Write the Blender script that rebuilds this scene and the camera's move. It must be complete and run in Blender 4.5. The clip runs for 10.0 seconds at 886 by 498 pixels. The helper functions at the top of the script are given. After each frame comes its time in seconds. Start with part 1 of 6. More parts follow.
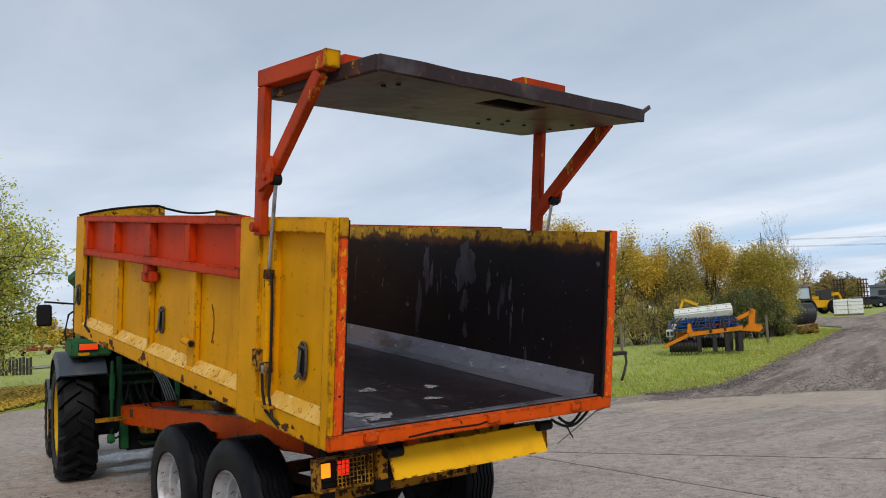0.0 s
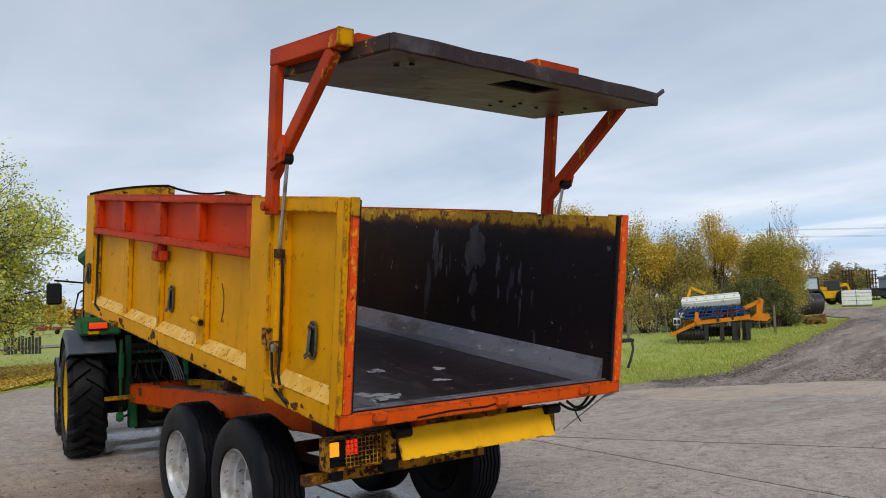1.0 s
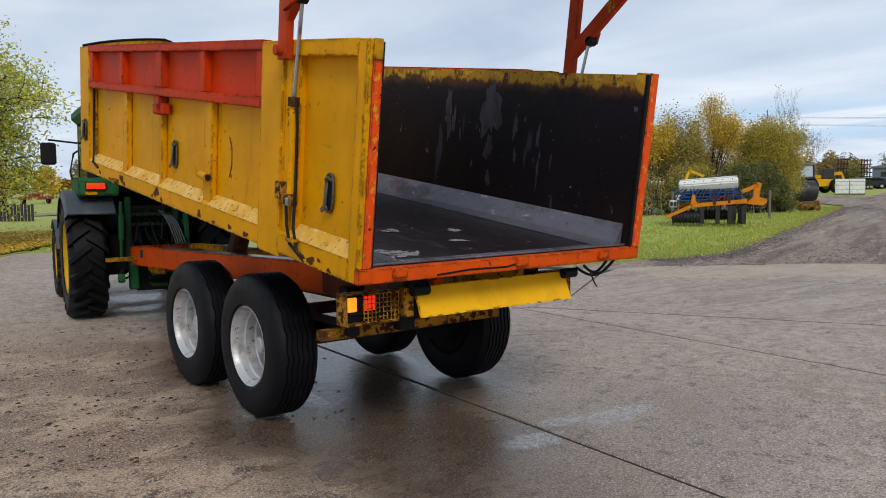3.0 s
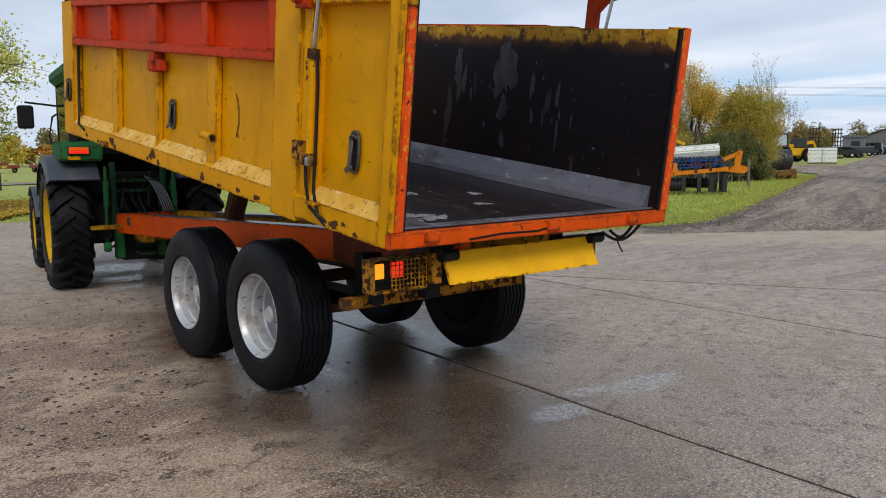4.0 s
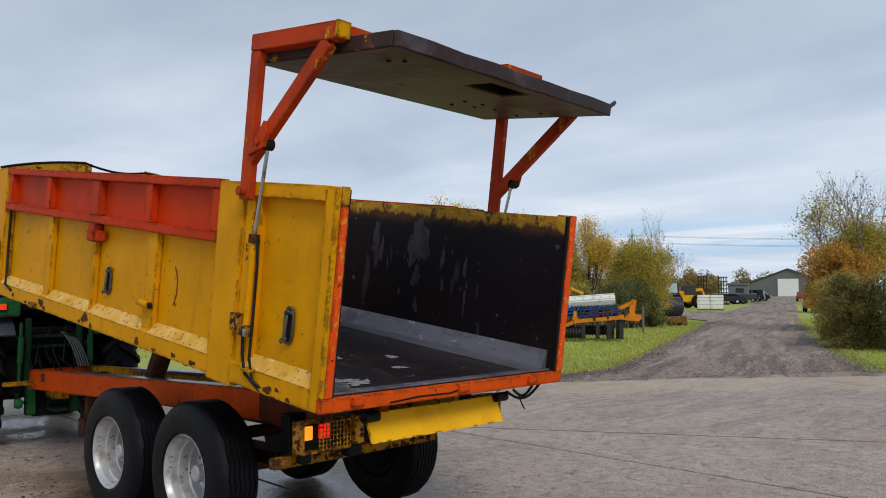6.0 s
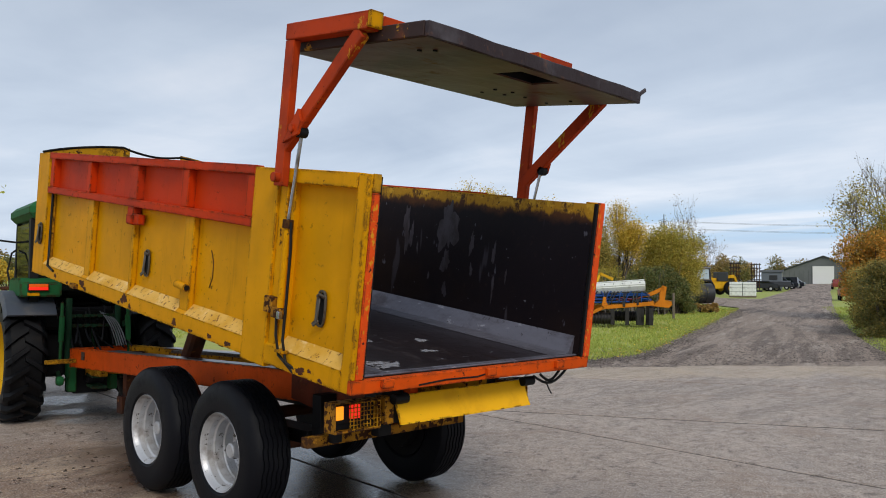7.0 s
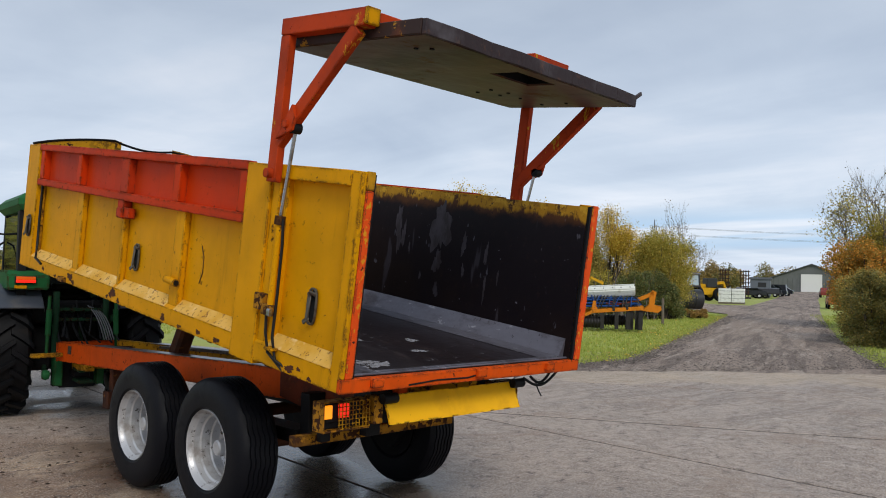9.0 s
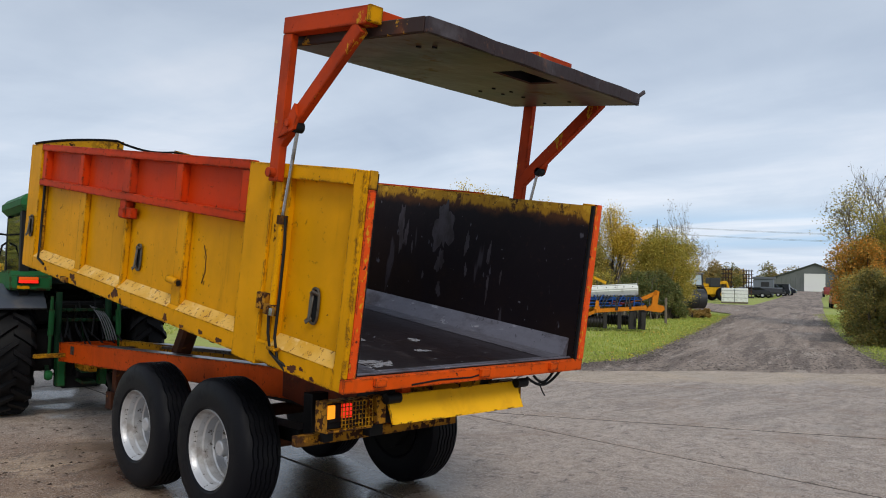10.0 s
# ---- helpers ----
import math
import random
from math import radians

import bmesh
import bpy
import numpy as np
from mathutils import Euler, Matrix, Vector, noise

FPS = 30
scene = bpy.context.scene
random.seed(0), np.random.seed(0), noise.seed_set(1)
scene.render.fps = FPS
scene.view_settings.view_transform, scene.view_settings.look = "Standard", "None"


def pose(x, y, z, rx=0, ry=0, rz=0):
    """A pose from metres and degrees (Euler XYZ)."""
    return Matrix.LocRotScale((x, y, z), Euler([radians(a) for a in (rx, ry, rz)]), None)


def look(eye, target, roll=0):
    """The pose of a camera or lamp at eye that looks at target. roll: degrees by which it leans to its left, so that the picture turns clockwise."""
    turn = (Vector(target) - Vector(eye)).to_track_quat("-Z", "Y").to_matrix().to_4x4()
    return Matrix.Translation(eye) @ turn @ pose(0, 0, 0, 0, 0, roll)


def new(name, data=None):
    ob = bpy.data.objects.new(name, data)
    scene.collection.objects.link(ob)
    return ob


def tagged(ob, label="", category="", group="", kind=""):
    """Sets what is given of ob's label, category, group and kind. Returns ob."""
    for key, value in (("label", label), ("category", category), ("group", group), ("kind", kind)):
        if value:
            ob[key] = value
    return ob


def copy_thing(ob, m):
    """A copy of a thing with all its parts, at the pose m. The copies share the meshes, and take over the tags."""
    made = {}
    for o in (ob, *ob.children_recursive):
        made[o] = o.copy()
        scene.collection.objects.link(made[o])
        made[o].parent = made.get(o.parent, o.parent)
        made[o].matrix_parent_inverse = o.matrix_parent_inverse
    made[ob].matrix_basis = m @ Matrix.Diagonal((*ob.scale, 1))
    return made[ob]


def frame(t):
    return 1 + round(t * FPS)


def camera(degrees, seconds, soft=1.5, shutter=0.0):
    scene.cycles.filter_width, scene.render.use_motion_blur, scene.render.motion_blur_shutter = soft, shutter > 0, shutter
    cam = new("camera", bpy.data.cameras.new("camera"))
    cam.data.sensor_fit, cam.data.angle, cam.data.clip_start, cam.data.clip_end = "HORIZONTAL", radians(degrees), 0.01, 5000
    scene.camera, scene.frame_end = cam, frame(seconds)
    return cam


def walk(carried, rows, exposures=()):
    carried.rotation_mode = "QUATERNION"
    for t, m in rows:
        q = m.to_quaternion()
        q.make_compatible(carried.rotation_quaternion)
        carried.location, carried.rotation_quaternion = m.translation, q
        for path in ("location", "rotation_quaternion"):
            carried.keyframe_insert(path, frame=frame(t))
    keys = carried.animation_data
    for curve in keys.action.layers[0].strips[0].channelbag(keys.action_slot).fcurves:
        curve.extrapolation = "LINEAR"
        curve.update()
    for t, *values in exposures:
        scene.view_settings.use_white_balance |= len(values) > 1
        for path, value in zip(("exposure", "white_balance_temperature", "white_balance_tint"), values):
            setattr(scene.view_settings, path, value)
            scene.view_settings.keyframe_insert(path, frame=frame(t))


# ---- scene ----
cam = camera(58.5, 10.0, 1.0)
PATH = [
    (0, (-3.432, -3.991, 1.904), (-2.204, -2.422, 2.077), -2.7),
    (0.5, (-3.44, -3.986, 1.893), (-2.218, -2.411, 2.06), -2.4),
    (1, (-3.443, -3.967, 1.879), (-2.229, -2.384, 2.017), -1.9),
    (1.5, (-3.458, -3.969, 1.862), (-2.252, -2.375, 1.926), -1.5),
    (2, (-3.465, -3.944, 1.821), (-2.263, -2.349, 1.717), -0.9),
    (2.5, (-3.464, -3.868, 1.778), (-2.247, -2.286, 1.646), -0.8),
    (4, (-3.564, -3.272, 1.673), (-2.29, -1.748, 1.433), -0.5),
    (4.5, (-3.772, -3.194, 1.712), (-2.348, -1.792, 1.637), -0.2),
    (5, (-3.891, -3.325, 1.781), (-2.432, -1.963, 1.912), -0.3),
    (5.2, (-3.927, -3.412, 1.816), (-2.454, -2.066, 1.948), -0.2),
    (6.3, (-4.084, -3.731, 1.866), (-2.649, -2.342, 1.974), -0.1),
    (6.5, (-4.099, -3.741, 1.869), (-2.677, -2.338, 1.968), 0.0),
    (7, (-4.118, -3.755, 1.872), (-2.717, -2.33, 1.95), 0.4),
    (7.5, (-4.116, -3.749, 1.867), (-2.711, -2.328, 1.946), 0.7),
    (8, (-4.118, -3.744, 1.866), (-2.708, -2.328, 1.946), 1.0),
    (8.5, (-4.112, -3.745, 1.864), (-2.697, -2.333, 1.943), 1.2),
    (9, (-4.107, -3.726, 1.865), (-2.689, -2.317, 1.946), 1.5),
    (9.5, (-4.111, -3.724, 1.863), (-2.697, -2.313, 1.946), 1.4),
    (10, (-4.094, -3.71, 1.86), (-2.681, -2.297, 1.941), 1.4),
]
walk(cam, [(t, look(eye, target, roll)) for t, eye, target, roll in PATH], [(0, 0), (0.9, 0.03), (1.6, 0.11), (2.5, 0.05), (4.0, 0.05), (4.5, -0.09), (5.1, -0.17), (6.6, 0), (10, 0)])

# ---- light ----
world = bpy.data.worlds.new("overcast_sky")
scene.world = world
world.use_nodes = True
wn, wl = world.node_tree.nodes, world.node_tree.links
wn.clear()
w_out = wn.new("ShaderNodeOutputWorld")
w_bg = wn.new("ShaderNodeBackground")
w_sky = wn.new("ShaderNodeTexSky")
w_sky.sky_type, w_sky.sun_disc = "NISHITA", False
w_sky.sun_elevation, w_sky.sun_rotation = radians(24), radians(250)
w_sky.air_density, w_sky.dust_density, w_sky.ozone_density = 1.0, 2.0, 2.0
w_co = wn.new("ShaderNodeTexCoord")
w_sep = wn.new("ShaderNodeSeparateXYZ")
wl.new(w_co.outputs["Generated"], w_sep.inputs[0])


def w_math(op, a, b=None, clamp=False):
    n = wn.new("ShaderNodeMath")
    n.operation, n.use_clamp = op, clamp
    for i, v in enumerate((a, b)):
        if v is None:
            continue
        if isinstance(v, (int, float)):
            n.inputs[i].default_value = v
        else:
            wl.new(v, n.inputs[i])
    return n.outputs[0]


# Clouds lie on a flat deck, so that they run together towards the horizon.
w_h = w_math("MAXIMUM", w_math("ADD", w_sep.outputs[2], 0.10), 0.04)
w_comb = wn.new("ShaderNodeCombineXYZ")
wl.new(w_math("DIVIDE", w_sep.outputs[0], w_h), w_comb.inputs[0])
wl.new(w_math("DIVIDE", w_sep.outputs[1], w_h), w_comb.inputs[1])
w_map = wn.new("ShaderNodeMapping")
w_map.inputs["Rotation"].default_value = (0, 0, radians(35))
w_map.inputs["Scale"].default_value = (1.30, 0.34, 1.0)
wl.new(w_comb.outputs[0], w_map.inputs[0])


def w_noise(scale, detail, rough, dist):
    n = wn.new("ShaderNodeTexNoise")
    n.inputs["Scale"].default_value, n.inputs["Detail"].default_value = scale, detail
    n.inputs["Roughness"].default_value, n.inputs["Distortion"].default_value = rough, dist
    wl.new(w_map.outputs[0], n.inputs["Vector"])
    return n.outputs["Fac"]


w_n1, w_n2 = w_noise(0.55, 5, 0.5, 0.6), w_noise(1.4, 4, 0.5, 0.3)
w_bank = wn.new("ShaderNodeTexNoise")
w_bank.inputs["Scale"].default_value, w_bank.inputs["Detail"].default_value = 0.85, 6
w_bank.inputs["Roughness"].default_value, w_bank.inputs["Distortion"].default_value = 0.55, 0.5
wl.new(w_comb.outputs[0], w_bank.inputs["Vector"])
w_sum = w_math("ADD", w_math("MULTIPLY", w_n1, 0.42), w_math("MULTIPLY", w_n2, 0.22))
w_sum = w_math("ADD", w_sum, w_math("MULTIPLY", w_bank.outputs["Fac"], 0.36))
w_ramp = wn.new("ShaderNodeValToRGB")
wl.new(w_sum, w_ramp.inputs[0])
w_ramp.color_ramp.elements[0].position, w_ramp.color_ramp.elements[1].position = 0.36, 0.64
w_ramp.color_ramp.elements[0].color = (0.44, 0.52, 0.65, 1)
w_ramp.color_ramp.elements[1].color = (0.76, 0.80, 0.88, 1)
w_e = w_ramp.color_ramp.elements.new(0.5)
w_e.color = (0.565, 0.645, 0.765, 1)
# Brighter towards the horizon, as cloud thins out there.
w_low = wn.new("ShaderNodeMapRange")
w_low.inputs["From Min"].default_value, w_low.inputs["From Max"].default_value = 0.0, 0.45
w_low.inputs["To Min"].default_value, w_low.inputs["To Max"].default_value = 1.28, 0.86
wl.new(w_sep.outputs[2], w_low.inputs["Value"])
w_mul = wn.new("ShaderNodeMix")
w_mul.data_type, w_mul.blend_type = "RGBA", "MULTIPLY"
w_mul.inputs["Factor"].default_value = 1.0
wl.new(w_ramp.outputs[0], w_mul.inputs[6])
wl.new(w_low.outputs[0], w_mul.inputs[7])
w_skys = wn.new("ShaderNodeMix")
w_skys.data_type, w_skys.blend_type = "RGBA", "MULTIPLY"
w_skys.inputs["Factor"].default_value = 1.0
wl.new(w_sky.outputs[0], w_skys.inputs[6])
w_skys.inputs[7].default_value = (0.10, 0.10, 0.10, 1)
w_mix = wn.new("ShaderNodeMix")
w_mix.data_type = "RGBA"
w_mix.inputs["Factor"].default_value = 0.9
wl.new(w_skys.outputs[2], w_mix.inputs[6])
wl.new(w_mul.outputs[2], w_mix.inputs[7])
# A clear strip below the edge of the cloud, low over the track.
def w_step(v, a, b):
    n = wn.new("ShaderNodeMapRange")
    n.interpolation_type = "SMOOTHSTEP"
    n.inputs["From Min"].default_value, n.inputs["From Max"].default_value = a, b
    wl.new(v, n.inputs["Value"])
    return n.outputs[0]


w_gap = w_math("MULTIPLY", w_step(w_sep.outputs[2], 0.036, 0.058), w_step(w_sep.outputs[2], 0.105, 0.070))
w_gap = w_math("MULTIPLY", w_gap, w_step(w_sep.outputs[0], 0.50, 0.85))
w_gap = w_math("MULTIPLY", w_gap, w_step(w_n2, 0.66, 0.42))
w_clear = wn.new("ShaderNodeMix")
w_clear.data_type = "RGBA"
wl.new(w_math("MULTIPLY", w_gap, 0.75), w_clear.inputs["Factor"])
wl.new(w_mix.outputs[2], w_clear.inputs[6])
w_clear.inputs[7].default_value = (0.46, 0.67, 0.90, 1)
wl.new(w_clear.outputs[2], w_bg.inputs[0])
w_bg.inputs[1].default_value = 1.0
wl.new(w_bg.outputs[0], w_out.inputs[0])

sun = new("sun", bpy.data.lights.new("sun", "SUN"))
sun.data.energy, sun.data.angle, sun.data.color = 1.6, radians(18), (1.0, 0.94, 0.86)
sun.matrix_basis = look((-18, -37, 32), (0, 0, 0))

# ---- materials ----


class Mat:
    """A node material that is put together step by step."""

    def __init__(self, name, color, rough=0.6, metal=0.0, spec=0.5):
        self.m = bpy.data.materials.new(name)
        self.m.use_nodes = True
        self.t = self.m.node_tree
        self.b = self.t.nodes["Principled BSDF"]
        self.b.inputs["Base Color"].default_value = (*color, 1)
        self.b.inputs["Roughness"].default_value = rough
        self.b.inputs["Metallic"].default_value = metal
        self.b.inputs["Specular IOR Level"].default_value = spec
        self.co = self.t.nodes.new("ShaderNodeTexCoord").outputs["Object"]
        self.geo = None
        self.bumps = None

    def link(self, a, b):
        self.t.links.new(a, b)

    def world_space(self):
        self.co = self.t.nodes.new("ShaderNodeNewGeometry").outputs["Position"]
        return self

    def noise(self, scale, detail=4, rough=0.55, stretch=(1, 1, 1), dist=0.0, turn=0.0):
        mp = self.t.nodes.new("ShaderNodeMapping")
        src = self.co
        if turn:
            rt = self.t.nodes.new("ShaderNodeMapping")
            rt.inputs["Rotation"].default_value = (0, 0, radians(turn))
            self.link(src, rt.inputs[0])
            src = rt.outputs[0]
        mp.inputs["Scale"].default_value = stretch
        self.link(src, mp.inputs[0])
        n = self.t.nodes.new("ShaderNodeTexNoise")
        n.inputs["Scale"].default_value, n.inputs["Detail"].default_value = scale, detail
        n.inputs["Roughness"].default_value, n.inputs["Distortion"].default_value = rough, dist
        self.link(mp.outputs[0], n.inputs["Vector"])
        return n.outputs["Fac"]

    def ramp(self, fac, lo, hi, a=0.0, b=1.0):
        n = self.t.nodes.new("ShaderNodeMapRange")
        n.inputs["From Min"].default_value, n.inputs["From Max"].default_value = lo, hi
        n.inputs["To Min"].default_value, n.inputs["To Max"].default_value = a, b
        n.interpolation_type = "SMOOTHSTEP"
        self.link(fac, n.inputs["Value"])
        return n.outputs[0]

    def near(self, cx, cy, rx, ry, ragged=0.9, scale=0.9, soft=0.28):
        """One inside an uneven oval patch of the ground, nought outside."""
        mp = self.t.nodes.new("ShaderNodeMapping")
        mp.inputs["Scale"].default_value = (1 / rx, 1 / ry, 0)
        mp.inputs["Location"].default_value = (-cx / rx, -cy / ry, 0)
        self.link(self.co, mp.inputs[0])
        ln = self.t.nodes.new("ShaderNodeVectorMath")
        ln.operation = "LENGTH"
        self.link(mp.outputs[0], ln.inputs[0])
        ad = self.t.nodes.new("ShaderNodeMath")
        self.link(ln.outputs["Value"], ad.inputs[0])
        self.link(self.mul(self.noise(scale, 6, 0.65), ragged), ad.inputs[1])
        return self.ramp(ad.outputs[0], 1.0 + ragged * 0.5, 1.0 - soft + ragged * 0.5)

    def mul(self, a, b):
        n = self.t.nodes.new("ShaderNodeMath")
        n.operation = "MULTIPLY"
        for i, v in enumerate((a, b)):
            if isinstance(v, (int, float)):
                n.inputs[i].default_value = v
            else:
                self.link(v, n.inputs[i])
        return n.outputs[0]

    def over(self, color, fac, rough=None):
        """Lays a second colour over what is there, where fac says."""
        n = self.t.nodes.new("ShaderNodeMix")
        n.data_type = "RGBA"
        src = self.b.inputs["Base Color"]
        if src.is_linked:
            self.link(src.links[0].from_socket, n.inputs[6])
        else:
            n.inputs[6].default_value = src.default_value
        n.inputs[7].default_value = (*color, 1)
        self.link(fac, n.inputs["Factor"])
        self.link(n.outputs[2], src)
        if rough is not None:
            r = self.t.nodes.new("ShaderNodeMix")
            rs = self.b.inputs["Roughness"]
            if rs.is_linked:
                self.link(rs.links[0].from_socket, r.inputs[2])
            else:
                r.inputs[2].default_value = rs.default_value
            r.inputs[3].default_value = rough
            self.link(fac, r.inputs["Factor"])
            self.link(r.outputs[0], rs)
        return self

    def bump(self, fac, strength, distance=0.01):
        n = self.t.nodes.new("ShaderNodeBump")
        n.inputs["Distance"].default_value = distance
        if isinstance(strength, (int, float)):
            n.inputs["Strength"].default_value = strength
        else:
            self.link(strength, n.inputs["Strength"])
        self.link(fac, n.inputs["Height"])
        if self.bumps:
            self.link(self.bumps, n.inputs["Normal"])
        self.bumps = n.outputs[0]
        self.link(self.bumps, self.b.inputs["Normal"])
        return self

    def edge(self, radius, lo=0.02, hi=0.10, scale=9, ragged=(0.42, 0.62)):
        """One on worn outer edges, broken up unevenly, nought elsewhere."""
        bv = self.t.nodes.new("ShaderNodeBevel")
        bv.samples = 6
        bv.inputs["Radius"].default_value = radius
        geo = self.t.nodes.new("ShaderNodeNewGeometry")
        dt = self.t.nodes.new("ShaderNodeVectorMath")
        dt.operation = "DOT_PRODUCT"
        self.link(bv.outputs[0], dt.inputs[0])
        self.link(geo.outputs["Normal"], dt.inputs[1])
        e = self.ramp(dt.outputs["Value"], 1 - lo, 1 - hi)
        return self.mul(e, self.ramp(self.noise(scale, 6, 0.72), *ragged))

    def height(self, lo, hi, ragged, scale, stretch=(1, 1, 1)):
        """Nought below and one above a line at a height, with an uneven edge."""
        sp = self.t.nodes.new("ShaderNodeSeparateXYZ")
        self.link(self.co, sp.inputs[0])
        ad = self.t.nodes.new("ShaderNodeMath")
        self.link(sp.outputs[2], ad.inputs[0])
        self.link(self.mul(self.noise(scale, 7, 0.68, stretch), ragged), ad.inputs[1])
        return self.ramp(ad.outputs[0], lo + ragged * 0.5, hi + ragged * 0.5)

    def islands(self, colors):
        """Each loose piece of the mesh takes a colour from a row of colours."""
        g = self.t.nodes.new("ShaderNodeNewGeometry").outputs["Random Per Island"]
        return self.row(g, colors)

    def objects(self, colors):
        return self.row(self.t.nodes.new("ShaderNodeObjectInfo").outputs["Random"], colors)

    def row(self, fac, colors):
        r = self.t.nodes.new("ShaderNodeValToRGB")
        while len(r.color_ramp.elements) < len(colors):
            r.color_ramp.elements.new(0.5)
        for i, c in enumerate(colors):
            r.color_ramp.elements[i].position = i / (len(colors) - 1)
            r.color_ramp.elements[i].color = (*c, 1)
        self.link(fac, r.inputs[0])
        self.link(r.outputs[0], self.b.inputs["Base Color"])
        return self

    def glow(self, color, strength):
        self.b.inputs["Emission Color"].default_value = (*color, 1)
        self.b.inputs["Emission Strength"].default_value = strength
        return self


def painted(name, color, dirt=(0.10, 0.05, 0.02), chips=(0.05, 0.022, 0.012), amount=0.70, rough=0.48, fade=None, grime=0.5):
    """Old machine paint: faded patches, dirt runs, rust chips."""
    k = Mat(name, color, rough, 0.0, 0.06)
    k.over(fade or tuple(c * 0.76 for c in color), k.ramp(k.noise(1.6, 5, 0.6), 0.35, 0.7))
    k.over(dirt, k.ramp(k.noise(3.6, 6, 0.7, (2.4, 2.4, 0.28)), 0.54, 0.82, 0, 0.48), 0.7)
    k.over(dirt, k.ramp(k.noise(11, 5, 0.65, (2.0, 2.0, 0.15)), 0.62, 0.77, 0, 0.30), 0.7)
    k.over(chips, k.mul(k.ramp(k.noise(1.3, 4, 0.6), 0.42, 0.66), k.ramp(k.noise(15, 6, 0.7), amount - 0.085, amount - 0.05)), 0.9)
    k.over(chips, k.ramp(k.noise(23, 4, 0.6), amount + 0.01, amount + 0.04), 0.9)
    k.over(tuple(c * 0.8 for c in dirt), k.mul(k.edge(0.05, 0.005, 0.10, 5, (0.38, 0.58)), grime), 0.75)
    k.over(chips, k.edge(0.022, 0.01, 0.08, 10, (0.47, 0.54)), 0.9)
    k.bump(k.noise(26, 4), 0.12, 0.01).bump(k.noise(2.2, 3), 0.18, 0.03)
    return k.m


M = {}
YEL, RED = (0.72, 0.322, 0.0012), (0.55, 0.040, 0.003)
M["yellow"] = painted("yellow_paint", YEL, (0.22, 0.105, 0.008), fade=(0.57, 0.262, 0.0012))
# sill tops: dust and the sky's shine both go into this paler yellow
k = Mat("dusty_skylit_sill_paint", (0.72, 0.44, 0.10), 0.6, 0.0, 0.2)
k.over((0.62, 0.33, 0.03), k.ramp(k.noise(3, 5), 0.42, 0.66)).over((0.80, 0.58, 0.26), k.ramp(k.noise(7, 5, 0.65), 0.54, 0.72))
k.over((0.20, 0.085, 0.03), k.ramp(k.noise(22, 6, 0.75), 0.57, 0.61), 0.9)
k.bump(k.noise(26, 4), 0.2, 0.01)
M["sill_top"] = k.m
k = Mat("plate_yellow_paint", (0.90, 0.47, 0.006), 0.5, 0.0, 0.15)
k.over((0.80, 0.40, 0.006), k.ramp(k.noise(4, 6, 0.65), 0.45, 0.65)).over((0.06, 0.028, 0.014), k.edge(0.02, 0.01, 0.08, 12, (0.50, 0.56)), 0.9)
k.over((0.06, 0.028, 0.014), k.ramp(k.noise(26, 4, 0.6), 0.71, 0.74), 0.9)
k.bump(k.noise(3, 3), 0.2, 0.02)
M["yellow_plate"] = k.m
M["yellow_worn"] = painted("worn_yellow_paint", (0.55, 0.27, 0.012), amount=0.58)
M["yellow_rusty"] = painted("rusty_yellow_paint", (0.42, 0.19, 0.015), amount=0.50)
M["red"] = painted("red_oxide_paint", RED, (0.20, 0.035, 0.015), amount=0.69, fade=(0.40, 0.036, 0.010))
M["orange"] = painted("orange_paint", (0.74, 0.090, 0.006), (0.25, 0.05, 0.015), amount=0.67)
k = Mat("chipped_orange_paint", (0.74, 0.075, 0.006), 0.5, 0.0, 0.15)
k.over((0.66, 0.30, 0.012), k.ramp(k.noise(34, 5, 0.7, (1, 1, 0.6)), 0.58, 0.60))
k.over((0.03, 0.014, 0.012), k.ramp(k.noise(17, 5, 0.7), 0.62, 0.66), 0.85)
k.over((0.025, 0.014, 0.012), k.edge(0.022, 0.01, 0.08, 13, (0.44, 0.54)), 0.85)
k.bump(k.noise(20, 4), 0.25, 0.01)
M["frame"] = k.m
k = Mat("arm_paint", (0.50, 0.050, 0.007), 0.5, 0.0, 0.08)
k.over((0.30, 0.036, 0.010), k.ramp(k.noise(2.5, 4), 0.4, 0.7))
k.over((0.55, 0.27, 0.015), k.ramp(k.noise(6, 6, 0.75, (1, 1, 0.4)), 0.60, 0.62))
k.over((0.035, 0.016, 0.012), k.ramp(k.noise(19, 4, 0.7), 0.65, 0.70), 0.85)
k.over((0.10, 0.018, 0.010), k.edge(0.03, 0.01, 0.10, 6, (0.42, 0.62)), 0.8)
k.bump(k.noise(24, 4), 0.2, 0.01)
M["arm"] = k.m
k = Mat("rusty_frame_steel", (0.085, 0.028, 0.012), 0.8, 0.0, 0.2)
k.over((0.035, 0.018, 0.014), k.ramp(k.noise(5, 5), 0.4, 0.7)).over((0.25, 0.09, 0.02), k.ramp(k.noise(11, 5), 0.6, 0.75))
k.bump(k.noise(30, 5), 0.4, 0.01)
M["rust"] = k.m
k = Mat("dark_rim_steel", (0.026, 0.014, 0.017), 0.55, 0.0, 0.3)
k.over((0.11, 0.05, 0.03), k.ramp(k.noise(7, 5, 0.7), 0.58, 0.72), 0.7).over((0.08, 0.07, 0.08), k.ramp(k.noise(3, 4), 0.5, 0.75))
k.bump(k.noise(18, 5), 0.35, 0.012)
M["rim_steel"] = k.m
k = Mat("flaking_rim_paint", (0.035, 0.018, 0.016), 0.6, 0.0, 0.25)
